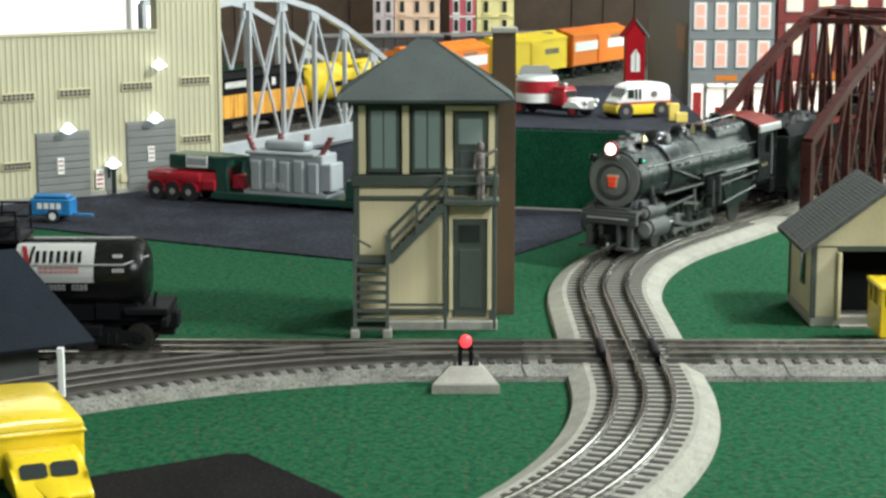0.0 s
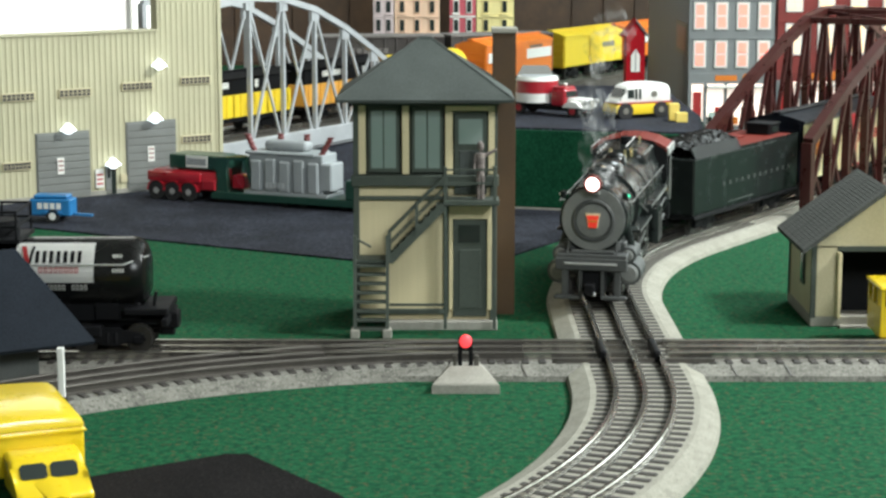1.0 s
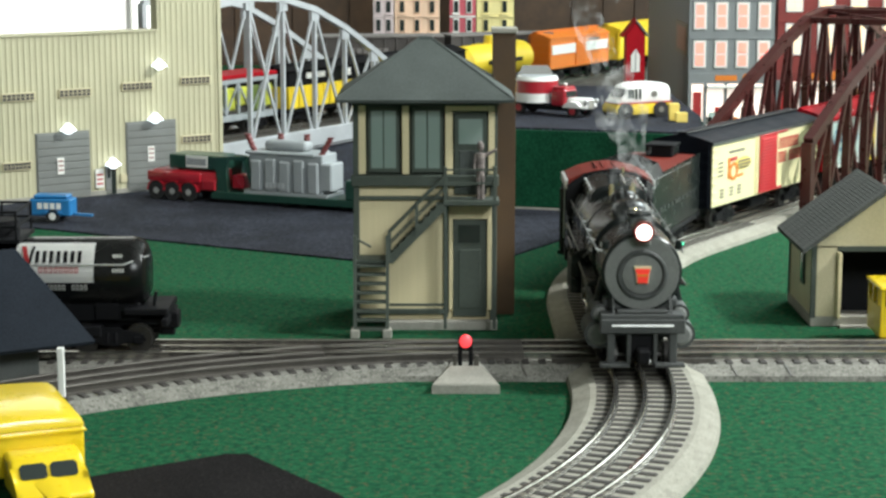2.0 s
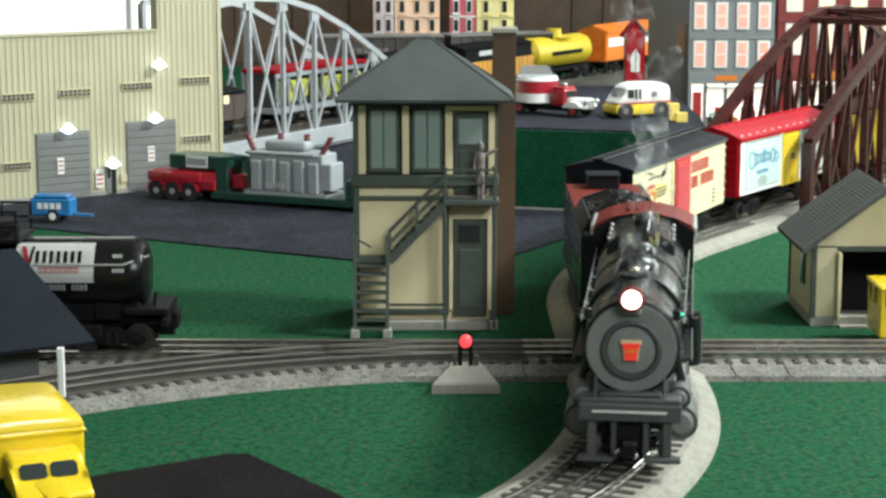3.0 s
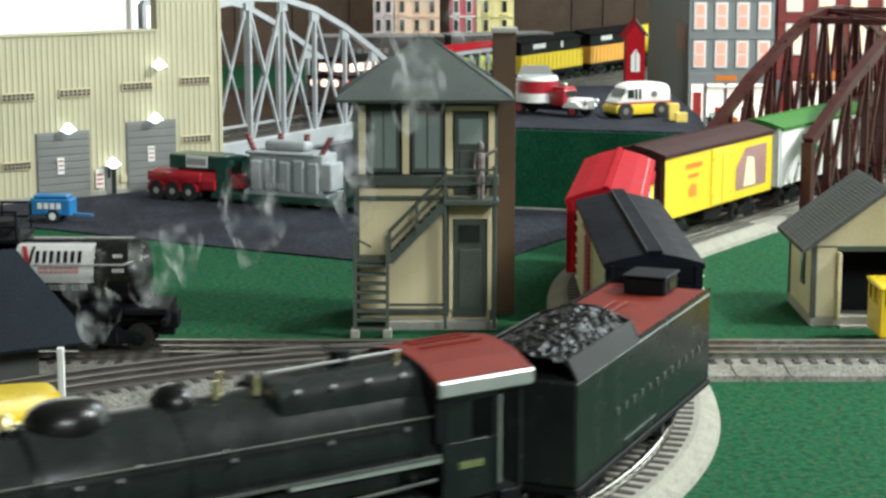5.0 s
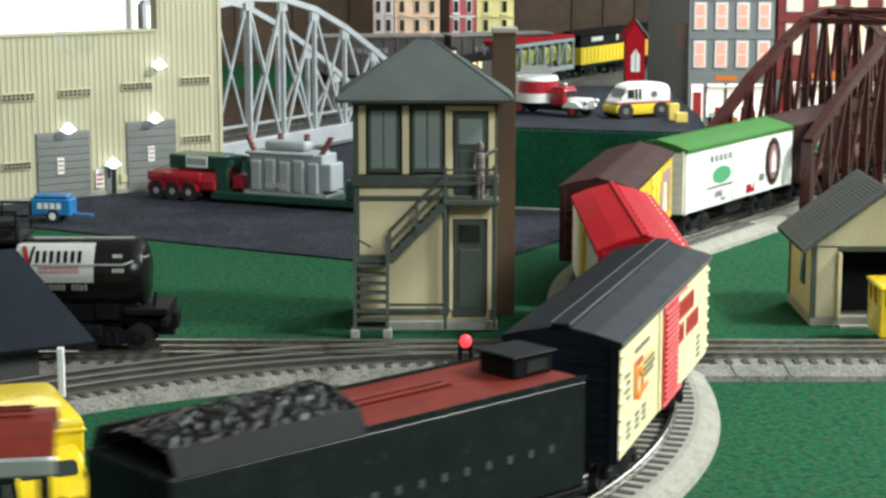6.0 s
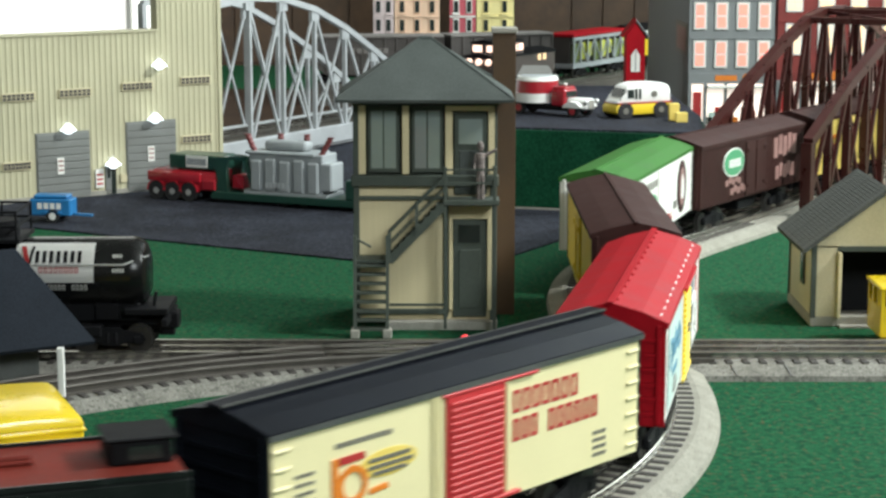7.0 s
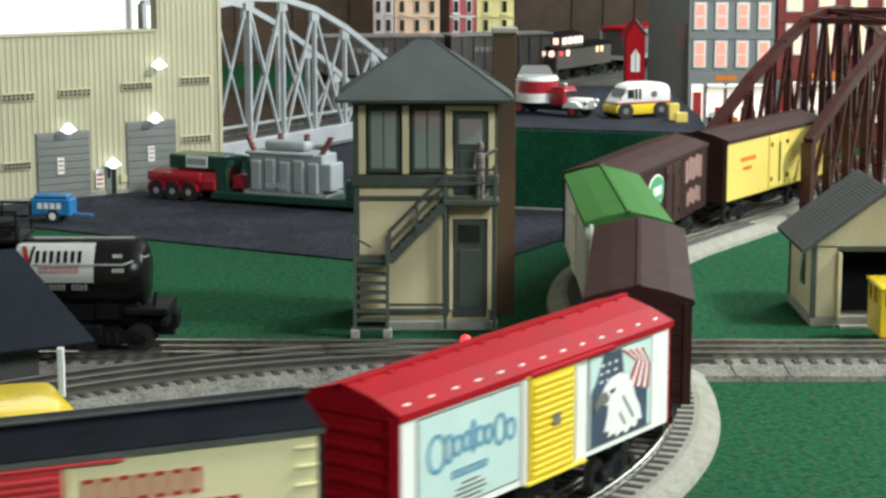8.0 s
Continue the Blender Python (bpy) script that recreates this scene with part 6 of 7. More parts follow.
def boxcar_brown():
    th = reefer("dark brown boxcar with green medallion in the train", -1.8800, CARBROWN, CARBROWN, CARBROWN, "none")
    oval = [i * math.pi / 10 for i in range(20)]
    flat_shape("medallion", th, [(0.045 + 0.0215 * math.cos(a), 0.0555 + 0.0125 * math.sin(a)) for a in oval], W, INKWHITE, 0.0006)
    flat_shape("medallion_field", th, [(0.045 + 0.0200 * math.cos(a), 0.0555 + 0.0112 * math.sin(a)) for a in oval], W, INKGREEN, 0.0010, "green oval medallion")
    part("title", bars_row(bmesh.new(), 0.033, 0.0515, 0.024, 0.0070, 5, W / 2, th=0.0014), INKWHITE, th)
    for x0, x1, z0, z1 in ((0.030, 0.062, 0.036, 0.042), (0.018, 0.052, 0.0275, 0.034), (-0.040, -0.092, 0.050, 0.069), (-0.045, -0.088, 0.030, 0.043)):
        n = 5
        b = bmesh.new()
        for i in range(n):
            a, c = x0 + (x1 - x0) * i / n, x0 + (x1 - x0) * (i + 0.8) / n
            dz = 0.002 * (i % 2)
            box(min(a, c), max(a, c), W / 2, W / 2 + 0.0007, z0 + dz, z1 - 0.001 + dz, bm=b)
        part("print_bar", b, INKPINK, th)


def boxcar_pale():
    th = reefer("pale yellow refrigerator car with brown roof and black hinges", -2.1270, PALEYELLOW, CARBROWN, CARBROWN, "plain")
    part("print_bar", bars_row(bmesh.new(), 0.050, 0.054, 0.032, 0.0036, 9, W / 2, th=0.0006), INKORANGE, th)
    part("print_bar", bars_row(bmesh.new(), 0.058, 0.046, 0.018, 0.0030, 6, W / 2, th=0.0006), INKORANGE, th)


def ring_xz(x, r, zc, n=28, flat=0.0):
    out = []
    for i in range(n):
        a = 2 * math.pi * i / n
        out.append((x, r * math.cos(a), zc + r * math.sin(a)))
    return out


def belpaire(x, hw, zb, zt, n=28):
    """Ring of a square-shouldered firebox: flat sides, gently crowned top."""
    out = []
    zc, hz = (zb + zt) / 2, (zt - zb) / 2
    for i in range(n):
        a = 2 * math.pi * i / n
        c, s = math.cos(a), math.sin(a)
        k = 0.62
        out.append((x, hw * math.copysign(abs(c) ** k, c), zc + hz * math.copysign(abs(s) ** k, s)))
    return out


DRIVERS = []
RODS = []


def locomotive():
    """Origin at the front of the smokebox, on the rail top; x forward, and back along -x."""
    th = empty("steam_locomotive", pose(0, 0, 0), "dark steam locomotive with red cab roof, lit headlight and keystone plate", "locomotive")
    zc, r = 0.0585, 0.0238
    part("smokebox", loft([ring_xz(0.0, r - 0.0012, zc), ring_xz(-0.0012, r, zc), ring_xz(-0.052, r, zc)]), LOCO, th, smooth=True)
    part("smokebox_skirt", box(-0.034, -0.002, -0.0185, 0.0185, 0.0345, 0.0440, 0.002), PILOTGREY, th, "grey saddle under the smokebox")
    part("smokebox_front", loft([ring_xz(-0.0004, r - 0.0016, zc), ring_xz(0.0006, r - 0.0020, zc)]), SMOKEBOX, th, "graphite grey smokebox front")
    part("boiler", loft([ring_xz(-0.0521, r + 0.0006, zc), ring_xz(-0.054, r + 0.0010, zc), ring_xz(-0.100, r + 0.0016, zc + 0.0002), ring_xz(-0.112, r + 0.0019, zc + 0.0003), ring_xz(-0.222, r + 0.0026, zc + 0.0006)]), LOCO, th, smooth=True)
    part("firebox", loft([belpaire(-0.150, 0.0150, 0.064, 0.0860), belpaire(-0.1525, 0.0190, 0.061, 0.0885), belpaire(-0.219, 0.0200, 0.061, 0.0890)]), LOCO, th, "raised square-shouldered firebox casing", smooth=True)
    for x in (-0.054, -0.112):
        rr = r + 0.0018 + max(0.0, (-x - 0.09)) * 0.028
        b = loft([ring_xz(x - 0.0009, rr, zc + 0.0004), ring_xz(x + 0.0009, rr, zc + 0.0004)])
        part("boiler_band", b, LOCO, th)
    # smokebox door with raised ring, plate and headlight
    door = part("smokebox_door", loft([ring_xz(-0.001, 0.0150, zc - 0.001), ring_xz(0.0016, 0.0150, zc - 0.001), ring_xz(0.0026, 0.0140, zc - 0.001),
                                       ring_xz(0.0026, 0.0128, zc - 0.001), ring_xz(0.0004, 0.0118, zc - 0.001), ring_xz(0.0020, 0.0060, zc - 0.001)]), PILOTGREY, th, smooth=True)
    part("door_face", loft([ring_xz(0.0006, 0.0117, zc - 0.001), ring_xz(0.0012, 0.0116, zc - 0.001), ring_xz(0.0024, 0.0050, zc - 0.001)]), SMOKEBOX, door, smooth=True)
    for i in range(14):
        a = i * 2 * math.pi / 14
        part("door_bolt", ball((0.0022, 0.0137 * math.cos(a), zc - 0.001 + 0.0137 * math.sin(a)), 0.0007, seg=6), PILOTGREY, door)
    key = [(-0.0050, 0.0044), (0.0050, 0.0044), (0.0050, 0.0026), (0.0043, 0.0022), (0.0034, -0.0056), (-0.0034, -0.0056), (-0.0043, 0.0022), (-0.0050, 0.0026)]
    part("keystone_border", prism([(u, zc + v) for u, v in key], 0.0024, 0.0040, "x"), CREAM, door)
    part("keystone_plate", prism([(u * 0.84, zc - 0.0006 + v * 0.84) for u, v in key], 0.0038, 0.0046, "x"), GLOW_PLATE, door, "red number plate")
    part("plate_print", box(0.0044, 0.0050, -0.0029, 0.0029, zc - 0.0014, zc - 0.0001), INKORANGE, door)
    hl = part("headlight", cyl((-0.008, 0, 0.0838), (0.0065, 0, 0.0838), 0.0062, seg=20), LOCO, th, smooth=True)
    part("lens", cyl((0.0060, 0, 0.0838), (0.0074, 0, 0.0838), 0.0048, seg=20), GLOW_HEAD, hl, "glowing headlight lens")
    part("bracket", box(-0.006, 0.004, -0.0045, 0.0045, 0.0755, 0.0785, 0.0006), SMOKEBOX, hl)
    part("rim", loft([ring_xz(0.0050, 0.0064, 0.0838), ring_xz(0.0078, 0.0061, 0.0838), ring_xz(0.0078, 0.0048, 0.0838), ring_xz(0.0064, 0.0048, 0.0838)]), CABRED, hl)
    for y in (-0.0215, 0.0215):
        m_ = part("marker_lamp", box(-0.006, -0.001, y - 0.002, y + 0.002, 0.0720, 0.0775, 0.0008), LOCO, th)
        part("lens", ball((-0.0035, y + math.copysign(0.0022, y), 0.0750), 0.0010, seg=8), GLOW_GREEN if y > 0 else SILVER, m_)
    # chimney, domes, bell, turret, valves
    part("chimney", loft([ring_z(-0.022, 0.0085, 0.0800), ring_z(-0.022, 0.0068, 0.0840), ring_z(-0.022, 0.0066, 0.0885), ring_z(-0.022, 0.0078, 0.0905), ring_z(-0.022, 0.0076, 0.0912)]), LOCO, th, smooth=True)
    dome = [(0.0, 1.0), (0.3, 0.99), (0.55, 0.93), (0.78, 0.80), (0.92, 0.58), (1.0, 0.25)]

    def dome_at(name, x, rx, ry, z0, h):
        rings = [[(x + rx * k * math.cos(a), ry * k * math.sin(a), z0 + h * f) for a in [i * math.pi / 12 for i in range(24)]] for f, k in dome]
        return part(name, loft(rings), BLACKSHINE, th, smooth=True)
    dome_at("sand_dome", -0.073, 0.0178, 0.0130, 0.0765, 0.0150)
    dome_at("steam_dome", -0.116, 0.0095, 0.0100, 0.0780, 0.0130)
    part("bell", loft([ring_z(-0.050, 0.0032, 0.0835), ring_z(-0.050, 0.0024, 0.0875), ring_z(-0.050, 0.0010, 0.0892)]), BRASS, th, "brass bell", smooth=True)
    part("bell_yoke", box(-0.0515, -0.0485, -0.005, 0.005, 0.0815, 0.0842), LOCO, th)
    part("turret", cyl((-0.190, 0.0, 0.0870), (-0.190, 0.0, 0.0945), 0.0050, 0.0044, 16), BLACK, th, smooth=True)
    for x in (-0.160, -0.176, -0.192, -0.208):
        for y in (-0.0186, 0.0186):
            part("stay_bolt", ball((x, y * 0.98, 0.0850), 0.0011, seg=8), SILVER, th)
    for x, y in ((-0.131, 0.006), (-0.147, 0.009), (-0.139, -0.006)):
        part("safety_valve", cyl((x, y, 0.084), (x, y, 0.0912), 0.0016, 0.0012, 10), BRASS, th, "bright brass valve")
    part("whistle", cyl((-0.212, 0.008, 0.086), (-0.212, 0.008, 0.0925), 0.0012, seg=8), BRASS, th)
    for s in (-1, 1):
        y = s * 0.0245
        part("hand_rail", cyl((-0.010, s * 0.0250, 0.0690), (-0.219, s * 0.0275, 0.0690), 0.0005, seg=6), DULLSTEEL, th)
        for x in (-0.020, -0.055, -0.090, -0.125):
            part("rail_stanchion", cyl((x, s * 0.022, 0.0680), (x, s * 0.0262, 0.0695), 0.0006, seg=6), SILVER, th)
        for x0, x1, z in ((-0.104, -0.030, 0.0450), (-0.219, -0.1042, 0.0520)):
            part("running_board", box(x0, x1, min(s * 0.018, s * 0.0295), max(s * 0.018, s * 0.0295), z, z + 0.0015, 0.0003), LOCO, th)
            part("board_edge", box(x0, x1, min(s * 0.0293, s * 0.0300), max(s * 0.0293, s * 0.0300), z, z + 0.0013), DULLSTEEL, th)
        part("board_riser", box(-0.1055, -0.1035, min(s * 0.018, s * 0.0297), max(s * 0.018, s * 0.0297), 0.0450, 0.0522), LOCO, th)
        part("air_tank", cyl((-0.200, s * 0.0225, 0.0455), (-0.140, s * 0.0225, 0.0455), 0.0050, seg=14), LOCO, th, smooth=True)
        part("cylinder", cyl((-0.036, s * 0.0245, 0.0200), (-0.006, s * 0.0245, 0.0200), 0.0085, seg=18), PILOTGREY, th, smooth=True)
        part("valve_chest", cyl((-0.036, s * 0.0235, 0.0325), (-0.006, s * 0.0235, 0.0325), 0.0058, seg=16), PILOTGREY, th, smooth=True)
        part("cylinder_saddle", box(-0.036, -0.006, min(s * 0.004, s * 0.022), max(s * 0.004, s * 0.022), 0.018, 0.042, 0.001), PILOTGREY, th)
        part("guide_bar", box(-0.075, -0.036, min(s * 0.0240, s * 0.0265), max(s * 0.0240, s * 0.0265), 0.0225, 0.0240), DULLSTEEL, th)
        part("valve_link", bar((-0.070, s * 0.0275, 0.0335), (-0.100, s * 0.0275, 0.0290), 0.0012, 0.0024), DULLSTEEL, th)
        part("ash_pan", prism([(-0.150, 0.040), (-0.215, 0.036), (-0.200, 0.018), (-0.160, 0.018)], min(s * 0.012, s * 0.0265), max(s * 0.012, s * 0.0265), "y"), LOCO, th)
        for k in range(2):
            px = -0.114 - 0.014 * k
            part("air_pump", cyl((px, s * 0.0300, 0.0240), (px, s * 0.0300, 0.0335), 0.0042, seg=14), LOCO, th, smooth=True)
            part("air_pump", cyl((px, s * 0.0300, 0.0355), (px, s * 0.0300, 0.0500), 0.0042, seg=14), LOCO, th, smooth=True)
            part("pump_fitting", cyl((px, s * 0.0345, 0.0255), (px, s * 0.0345, 0.0475), 0.0008, seg=6), DULLSTEEL, th)
        part("side_pipe", cyl((-0.140, s * 0.0290, 0.0400), (-0.217, s * 0.0290, 0.0430), 0.0008, seg=6), DULLSTEEL, th)
        part("side_pipe", cyl((-0.150, s * 0.0270, 0.0225), (-0.215, s * 0.0285, 0.0300), 0.0008, seg=6), DULLSTEEL, th)
    for s in (-1, 1):
        for x in (-0.066, -0.082, -0.128, -0.170, -0.205):
            part("washout_plug", cyl((x, s * 0.0235, 0.0640), (x, s * 0.0268, 0.0655), 0.0012, 0.0009, 8), DULLSTEEL, th)
        part("crosshead", box(-0.066, -0.056, min(s * 0.0235, s * 0.0275), max(s * 0.0235, s * 0.0275), 0.0180, 0.0255, 0.0006), DULLSTEEL, th)
        part("piston_rod", cyl((-0.060, s * 0.0250, 0.0200), (-0.034, s * 0.0250, 0.0200), 0.0010, seg=8), SILVER, th)
        part("cylinder_cover", cyl((-0.0062, s * 0.0245, 0.0200), (-0.0042, s * 0.0245, 0.0200), 0.0070, 0.0050, 16), SMOKEBOX, th)
        part("valve_cover", cyl((-0.0062, s * 0.0235, 0.0325), (-0.0046, s * 0.0235, 0.0325), 0.0044, 0.0030, 14), SMOKEBOX, th)
        part("radius_rod", bar((-0.036, s * 0.0270, 0.0330), (-0.092, s * 0.0270, 0.0370), 0.0012, 0.0018), DULLSTEEL, th)
        part("link_hanger", bar((-0.090, s * 0.0278, 0.0430), (-0.092, s * 0.0278, 0.0240), 0.0014, 0.0026), DULLSTEEL, th)
        part("steam_pipe", cyl((-0.021, s * 0.0195, 0.0560), (-0.021, s * 0.0240, 0.0360), 0.0030, seg=12), LOCO, th, smooth=True)
        part("injector_pipe", cyl((-0.052, s * 0.0262, 0.0630), (-0.104, s * 0.0268, 0.0490), 0.0008, seg=6), DULLSTEEL, th)
        part("cab_hand_rail", cyl((-0.2475, s * 0.0300, 0.0370), (-0.2475, s * 0.0300, 0.0740), 0.0005, seg=6), SILVER, th)
        part("tread_plate", box(-0.219, -0.150, min(s * 0.0265, s * 0.0296), max(s * 0.0265, s * 0.0296), 0.0500, 0.0520), SILVER, th)
    part("frame", box(-0.230, 0.006, -0.0095, 0.0095, 0.0090, 0.0300, 0.0006), BLACK, th)
    # pilot deck, beam, footboards and coupler
    part("pilot_deck", box(-0.006, 0.0090, -0.0245, 0.0245, 0.0320, 0.0350, 0.0005), PILOTGREY, th)
    part("pilot_beam", box(0.0060, 0.0105, -0.0250, 0.0250, 0.0240, 0.0325, 0.0006), PILOTGREY, th)
    part("beam_rail", cyl((0.0115, -0.0180, 0.0290), (0.0115, 0.0180, 0.0290), 0.0008, seg=8), SILVER, th)
    part("deck_step", box(-0.001, 0.006, -0.0150, 0.0150, 0.0350, 0.0370, 0.0006), PILOTGREY, th)
    for s in (-1, 1):
        part("pilot_post", box(0.0055, 0.0085, min(s * 0.016, s * 0.0205), max(s * 0.016, s * 0.0205), 0.0050, 0.0240, 0.0004), PILOTGREY, th)
        part("pilot_post", box(0.0055, 0.0085, min(s * 0.0065, s * 0.0090), max(s * 0.0065, s * 0.0090), 0.0050, 0.0240, 0.0004), PILOTGREY, th)
        part("foot_board", box(0.0050, 0.0120, min(s * 0.0075, s * 0.0250), max(s * 0.0075, s * 0.0250), 0.0040, 0.0062, 0.0004), PILOTGREY, th)
        part("deck_brace", bar((-0.002, s * 0.0165, 0.046), (0.0070, s * 0.0170, 0.034), 0.0012, 0.0012), PILOTGREY, th)
    part("coupler", box(0.0080, 0.0200, -0.0035, 0.0035, 0.0080, 0.0160, 0.001), BLACK, th)
    part("coupler_pin", ball((0.017, 0.0030, 0.0090), 0.0016, seg=8), SILVER, th)
    # cab
    cx0, cx1, cw = -0.260, -0.220, 0.0290
    for s in (-1, 1):
        y = s * cw
        part("cab_side", box(cx0 + 0.012, cx1, min(y, y - s * 0.002), max(y, y - s * 0.002), 0.0330, 0.0570, 0.0003), LOCO, th)
        part("cab_side", box(cx0 + 0.012, cx1, min(y, y - s * 0.002), max(y, y - s * 0.002), 0.0735, 0.0800, 0.0003), LOCO, th)
        for x0, x1 in ((cx0 + 0.012, cx0 + 0.0155), (cx0 + 0.0255, cx1)):
            part("cab_side", box(x0, x1, min(y, y - s * 0.002), max(y, y - s * 0.002), 0.0570, 0.0735, 0.0003), LOCO, th)
        part("window_frame", box(cx0 + 0.0153, cx0 + 0.0163, min(y - s * 0.0012, y + s * 0.0002), max(y - s * 0.0012, y + s * 0.0002), 0.0570, 0.0735), BLACK, th)
        part("rear_post", box(cx0, cx0 + 0.0022, min(y, y - s * 0.002), max(y, y - s * 0.002), 0.0330, 0.0800, 0.0003), LOCO, th)
        part("number_bar", box(cx0 + 0.020, cx0 + 0.032, min(y, y + s * 0.0005), max(y, y + s * 0.0005), 0.0455, 0.0485), BRASS, th)
        part("cab_step", box(cx0 + 0.001, cx0 + 0.011, min(y - s * 0.004, y), max(y - s * 0.004, y), 0.0200, 0.0330, 0.0005), BLACK, th)
    part("casing_rail", cyl((-0.154, 0.004, 0.0905), (-0.216, 0.004, 0.0915), 0.0007, seg=6), SILVER, th)
    part("front_arch", prism([(-cw - 0.001, 0.058), (cw + 0.001, 0.058), (cw + 0.001, 0.0795), (cw * 0.62, 0.0882), (0, 0.0912), (-cw * 0.62, 0.0882), (-cw - 0.001, 0.0795)], cx1, cx1 + 0.0038, "x"), BLACK, th)
    part("cab_front", prism([(-cw, 0.040), (cw, 0.040), (cw, 0.0780), (cw * 0.6, 0.0865), (0, 0.0890), (-cw * 0.6, 0.0865), (-cw, 0.0780)], cx1 - 0.002, cx1, "x"), LOCO, th)
    part("cab_floor", box(cx0, cx1, -cw + 0.003, cw - 0.003, 0.0300, 0.0330), BLACK, th)
    part("backhead", box(cx1 - 0.012, cx1 - 0.002, -0.020, 0.020, 0.033, 0.078, 0.002), BLACK, th)
    arc = [(-1.0, 0.0), (-0.93, 0.0060), (-0.62, 0.0118), (-0.3, 0.0148), (0, 0.0158), (0.3, 0.0148), (0.62, 0.0118), (0.93, 0.0060), (1.0, 0.0)]
    rw = cw + 0.0020
    outline = [(k * rw, 0.0790 + h * 0.76) for k, h in arc] + [(k * (rw - 0.0012), 0.0778 + h * 0.76) for k, h in reversed(arc)]
    part("cab_roof", prism(outline, cx0 - 0.004, cx1 + 0.003, "x"), CABRED, th, "red oxide cab roof")
    for s in (-1, 1):
        part("roof_gutter", box(cx0 - 0.004, cx1 + 0.003, min(s * rw * 0.93, s * rw * 1.02), max(s * rw * 0.93, s * rw * 1.02), 0.0765, 0.0832, 0.0008), SILVER, th)
    for y in (-0.009, -0.004, 0.004):
        part("roof_rib", box(cx0 + 0.004, cx1 - 0.006, y - 0.0006, y + 0.0006, 0.0905, 0.0916), CABRED, th)
    # wheels: pilot truck, four coupled axles, trailing axle
    for x in (-0.004, -0.040):
        b = cyl((0, -0.016, 0), (0, 0.016, 0), 0.0015, seg=8)
        for y in (-0.0172, 0.0140):
            cyl((0, y, 0), (0, y + 0.0032, 0), 0.0082, seg=18, bm=b)
        ws = part("wheelset", b, STEELWHEEL, th)
        ws.location = (x + 0.0, 0, 0.0082)
        WHEELS.append((ws, 0.0082, 0.0, SPEED))
    rd = 0.0172
    axles = (-0.068, -0.1035, -0.139)
    for i, x in enumerate(axles):
        ws = part("driving_wheelset", cyl((0, -0.016, 0), (0, 0.016, 0), 0.0022, seg=8), STEELWHEEL, th, "spoked driving wheels on their axle")
        for y in (-0.0180, 0.0145):
            b = cyl((0, y, 0), (0, y + 0.0038, 0), 0.0038, seg=12)
            loft([[(rr * math.cos(a), yy, rr * math.sin(a)) for a in [k * math.pi / 14 for k in range(28)]] for rr, yy in ((rd, y), (rd, y + 0.0035), (rd - 0.0022, y + 0.0035), (rd - 0.0022, y))], bm=b, cap=False)
            for k in range(12):
                box(-0.0009, 0.0009, y + 0.001, y + 0.0028, 0.002, rd - 0.0015, bm=b, m=Matrix.Rotation(k * math.pi / 6, 4, "Y"))
            wheel = part("wheel", b, STEELWHEEL, ws)
            part("crank_pin", cyl((0, y - 0.0008, -0.0072), (0, y + 0.0045, -0.0072), 0.0020, seg=8), DULLSTEEL, ws)
        ws.location = (x, 0, rd)
        DRIVERS.append((ws, rd))
    for s in (-1, 1):
        b = box(axles[-1] - 0.004, axles[0] + 0.004, -0.0009, 0.0009, -0.0018, 0.0018, 0.0005)
        for x in axles:
            cyl((x, -0.0013, 0), (x, 0.0013, 0), 0.0032, seg=12, bm=b)
        rod = part("side_rod", b, DULLSTEEL, th, "dull steel side rod")
        RODS.append((rod, s * 0.0205, rd))
        b = bar((0, 0, 0), (0.052, 0, 0.0), 0.0014, 0.0028)
        main = part("main_rod", b, DULLSTEEL, th, "dull steel main rod")
        RODS.append((main, s * 0.0228, rd))
    b = cyl((0, -0.016, 0), (0, 0.016, 0), 0.0018, seg=8)
    for y in (-0.0172, 0.0140):
        cyl((0, y, 0), (0, y + 0.0032, 0), 0.0115, seg=20, bm=b)
    ws = part("wheelset", b, STEELWHEEL, th)
    ws.location = (-0.195, 0, 0.0115)
    WHEELS.append((ws, 0.0115, 0.4, SPEED))
    return th


def ring_z(x, r, z, n=20):
    return [(x + r * math.cos(2 * math.pi * i / n), r * math.sin(2 * math.pi * i / n), z) for i in range(n)]


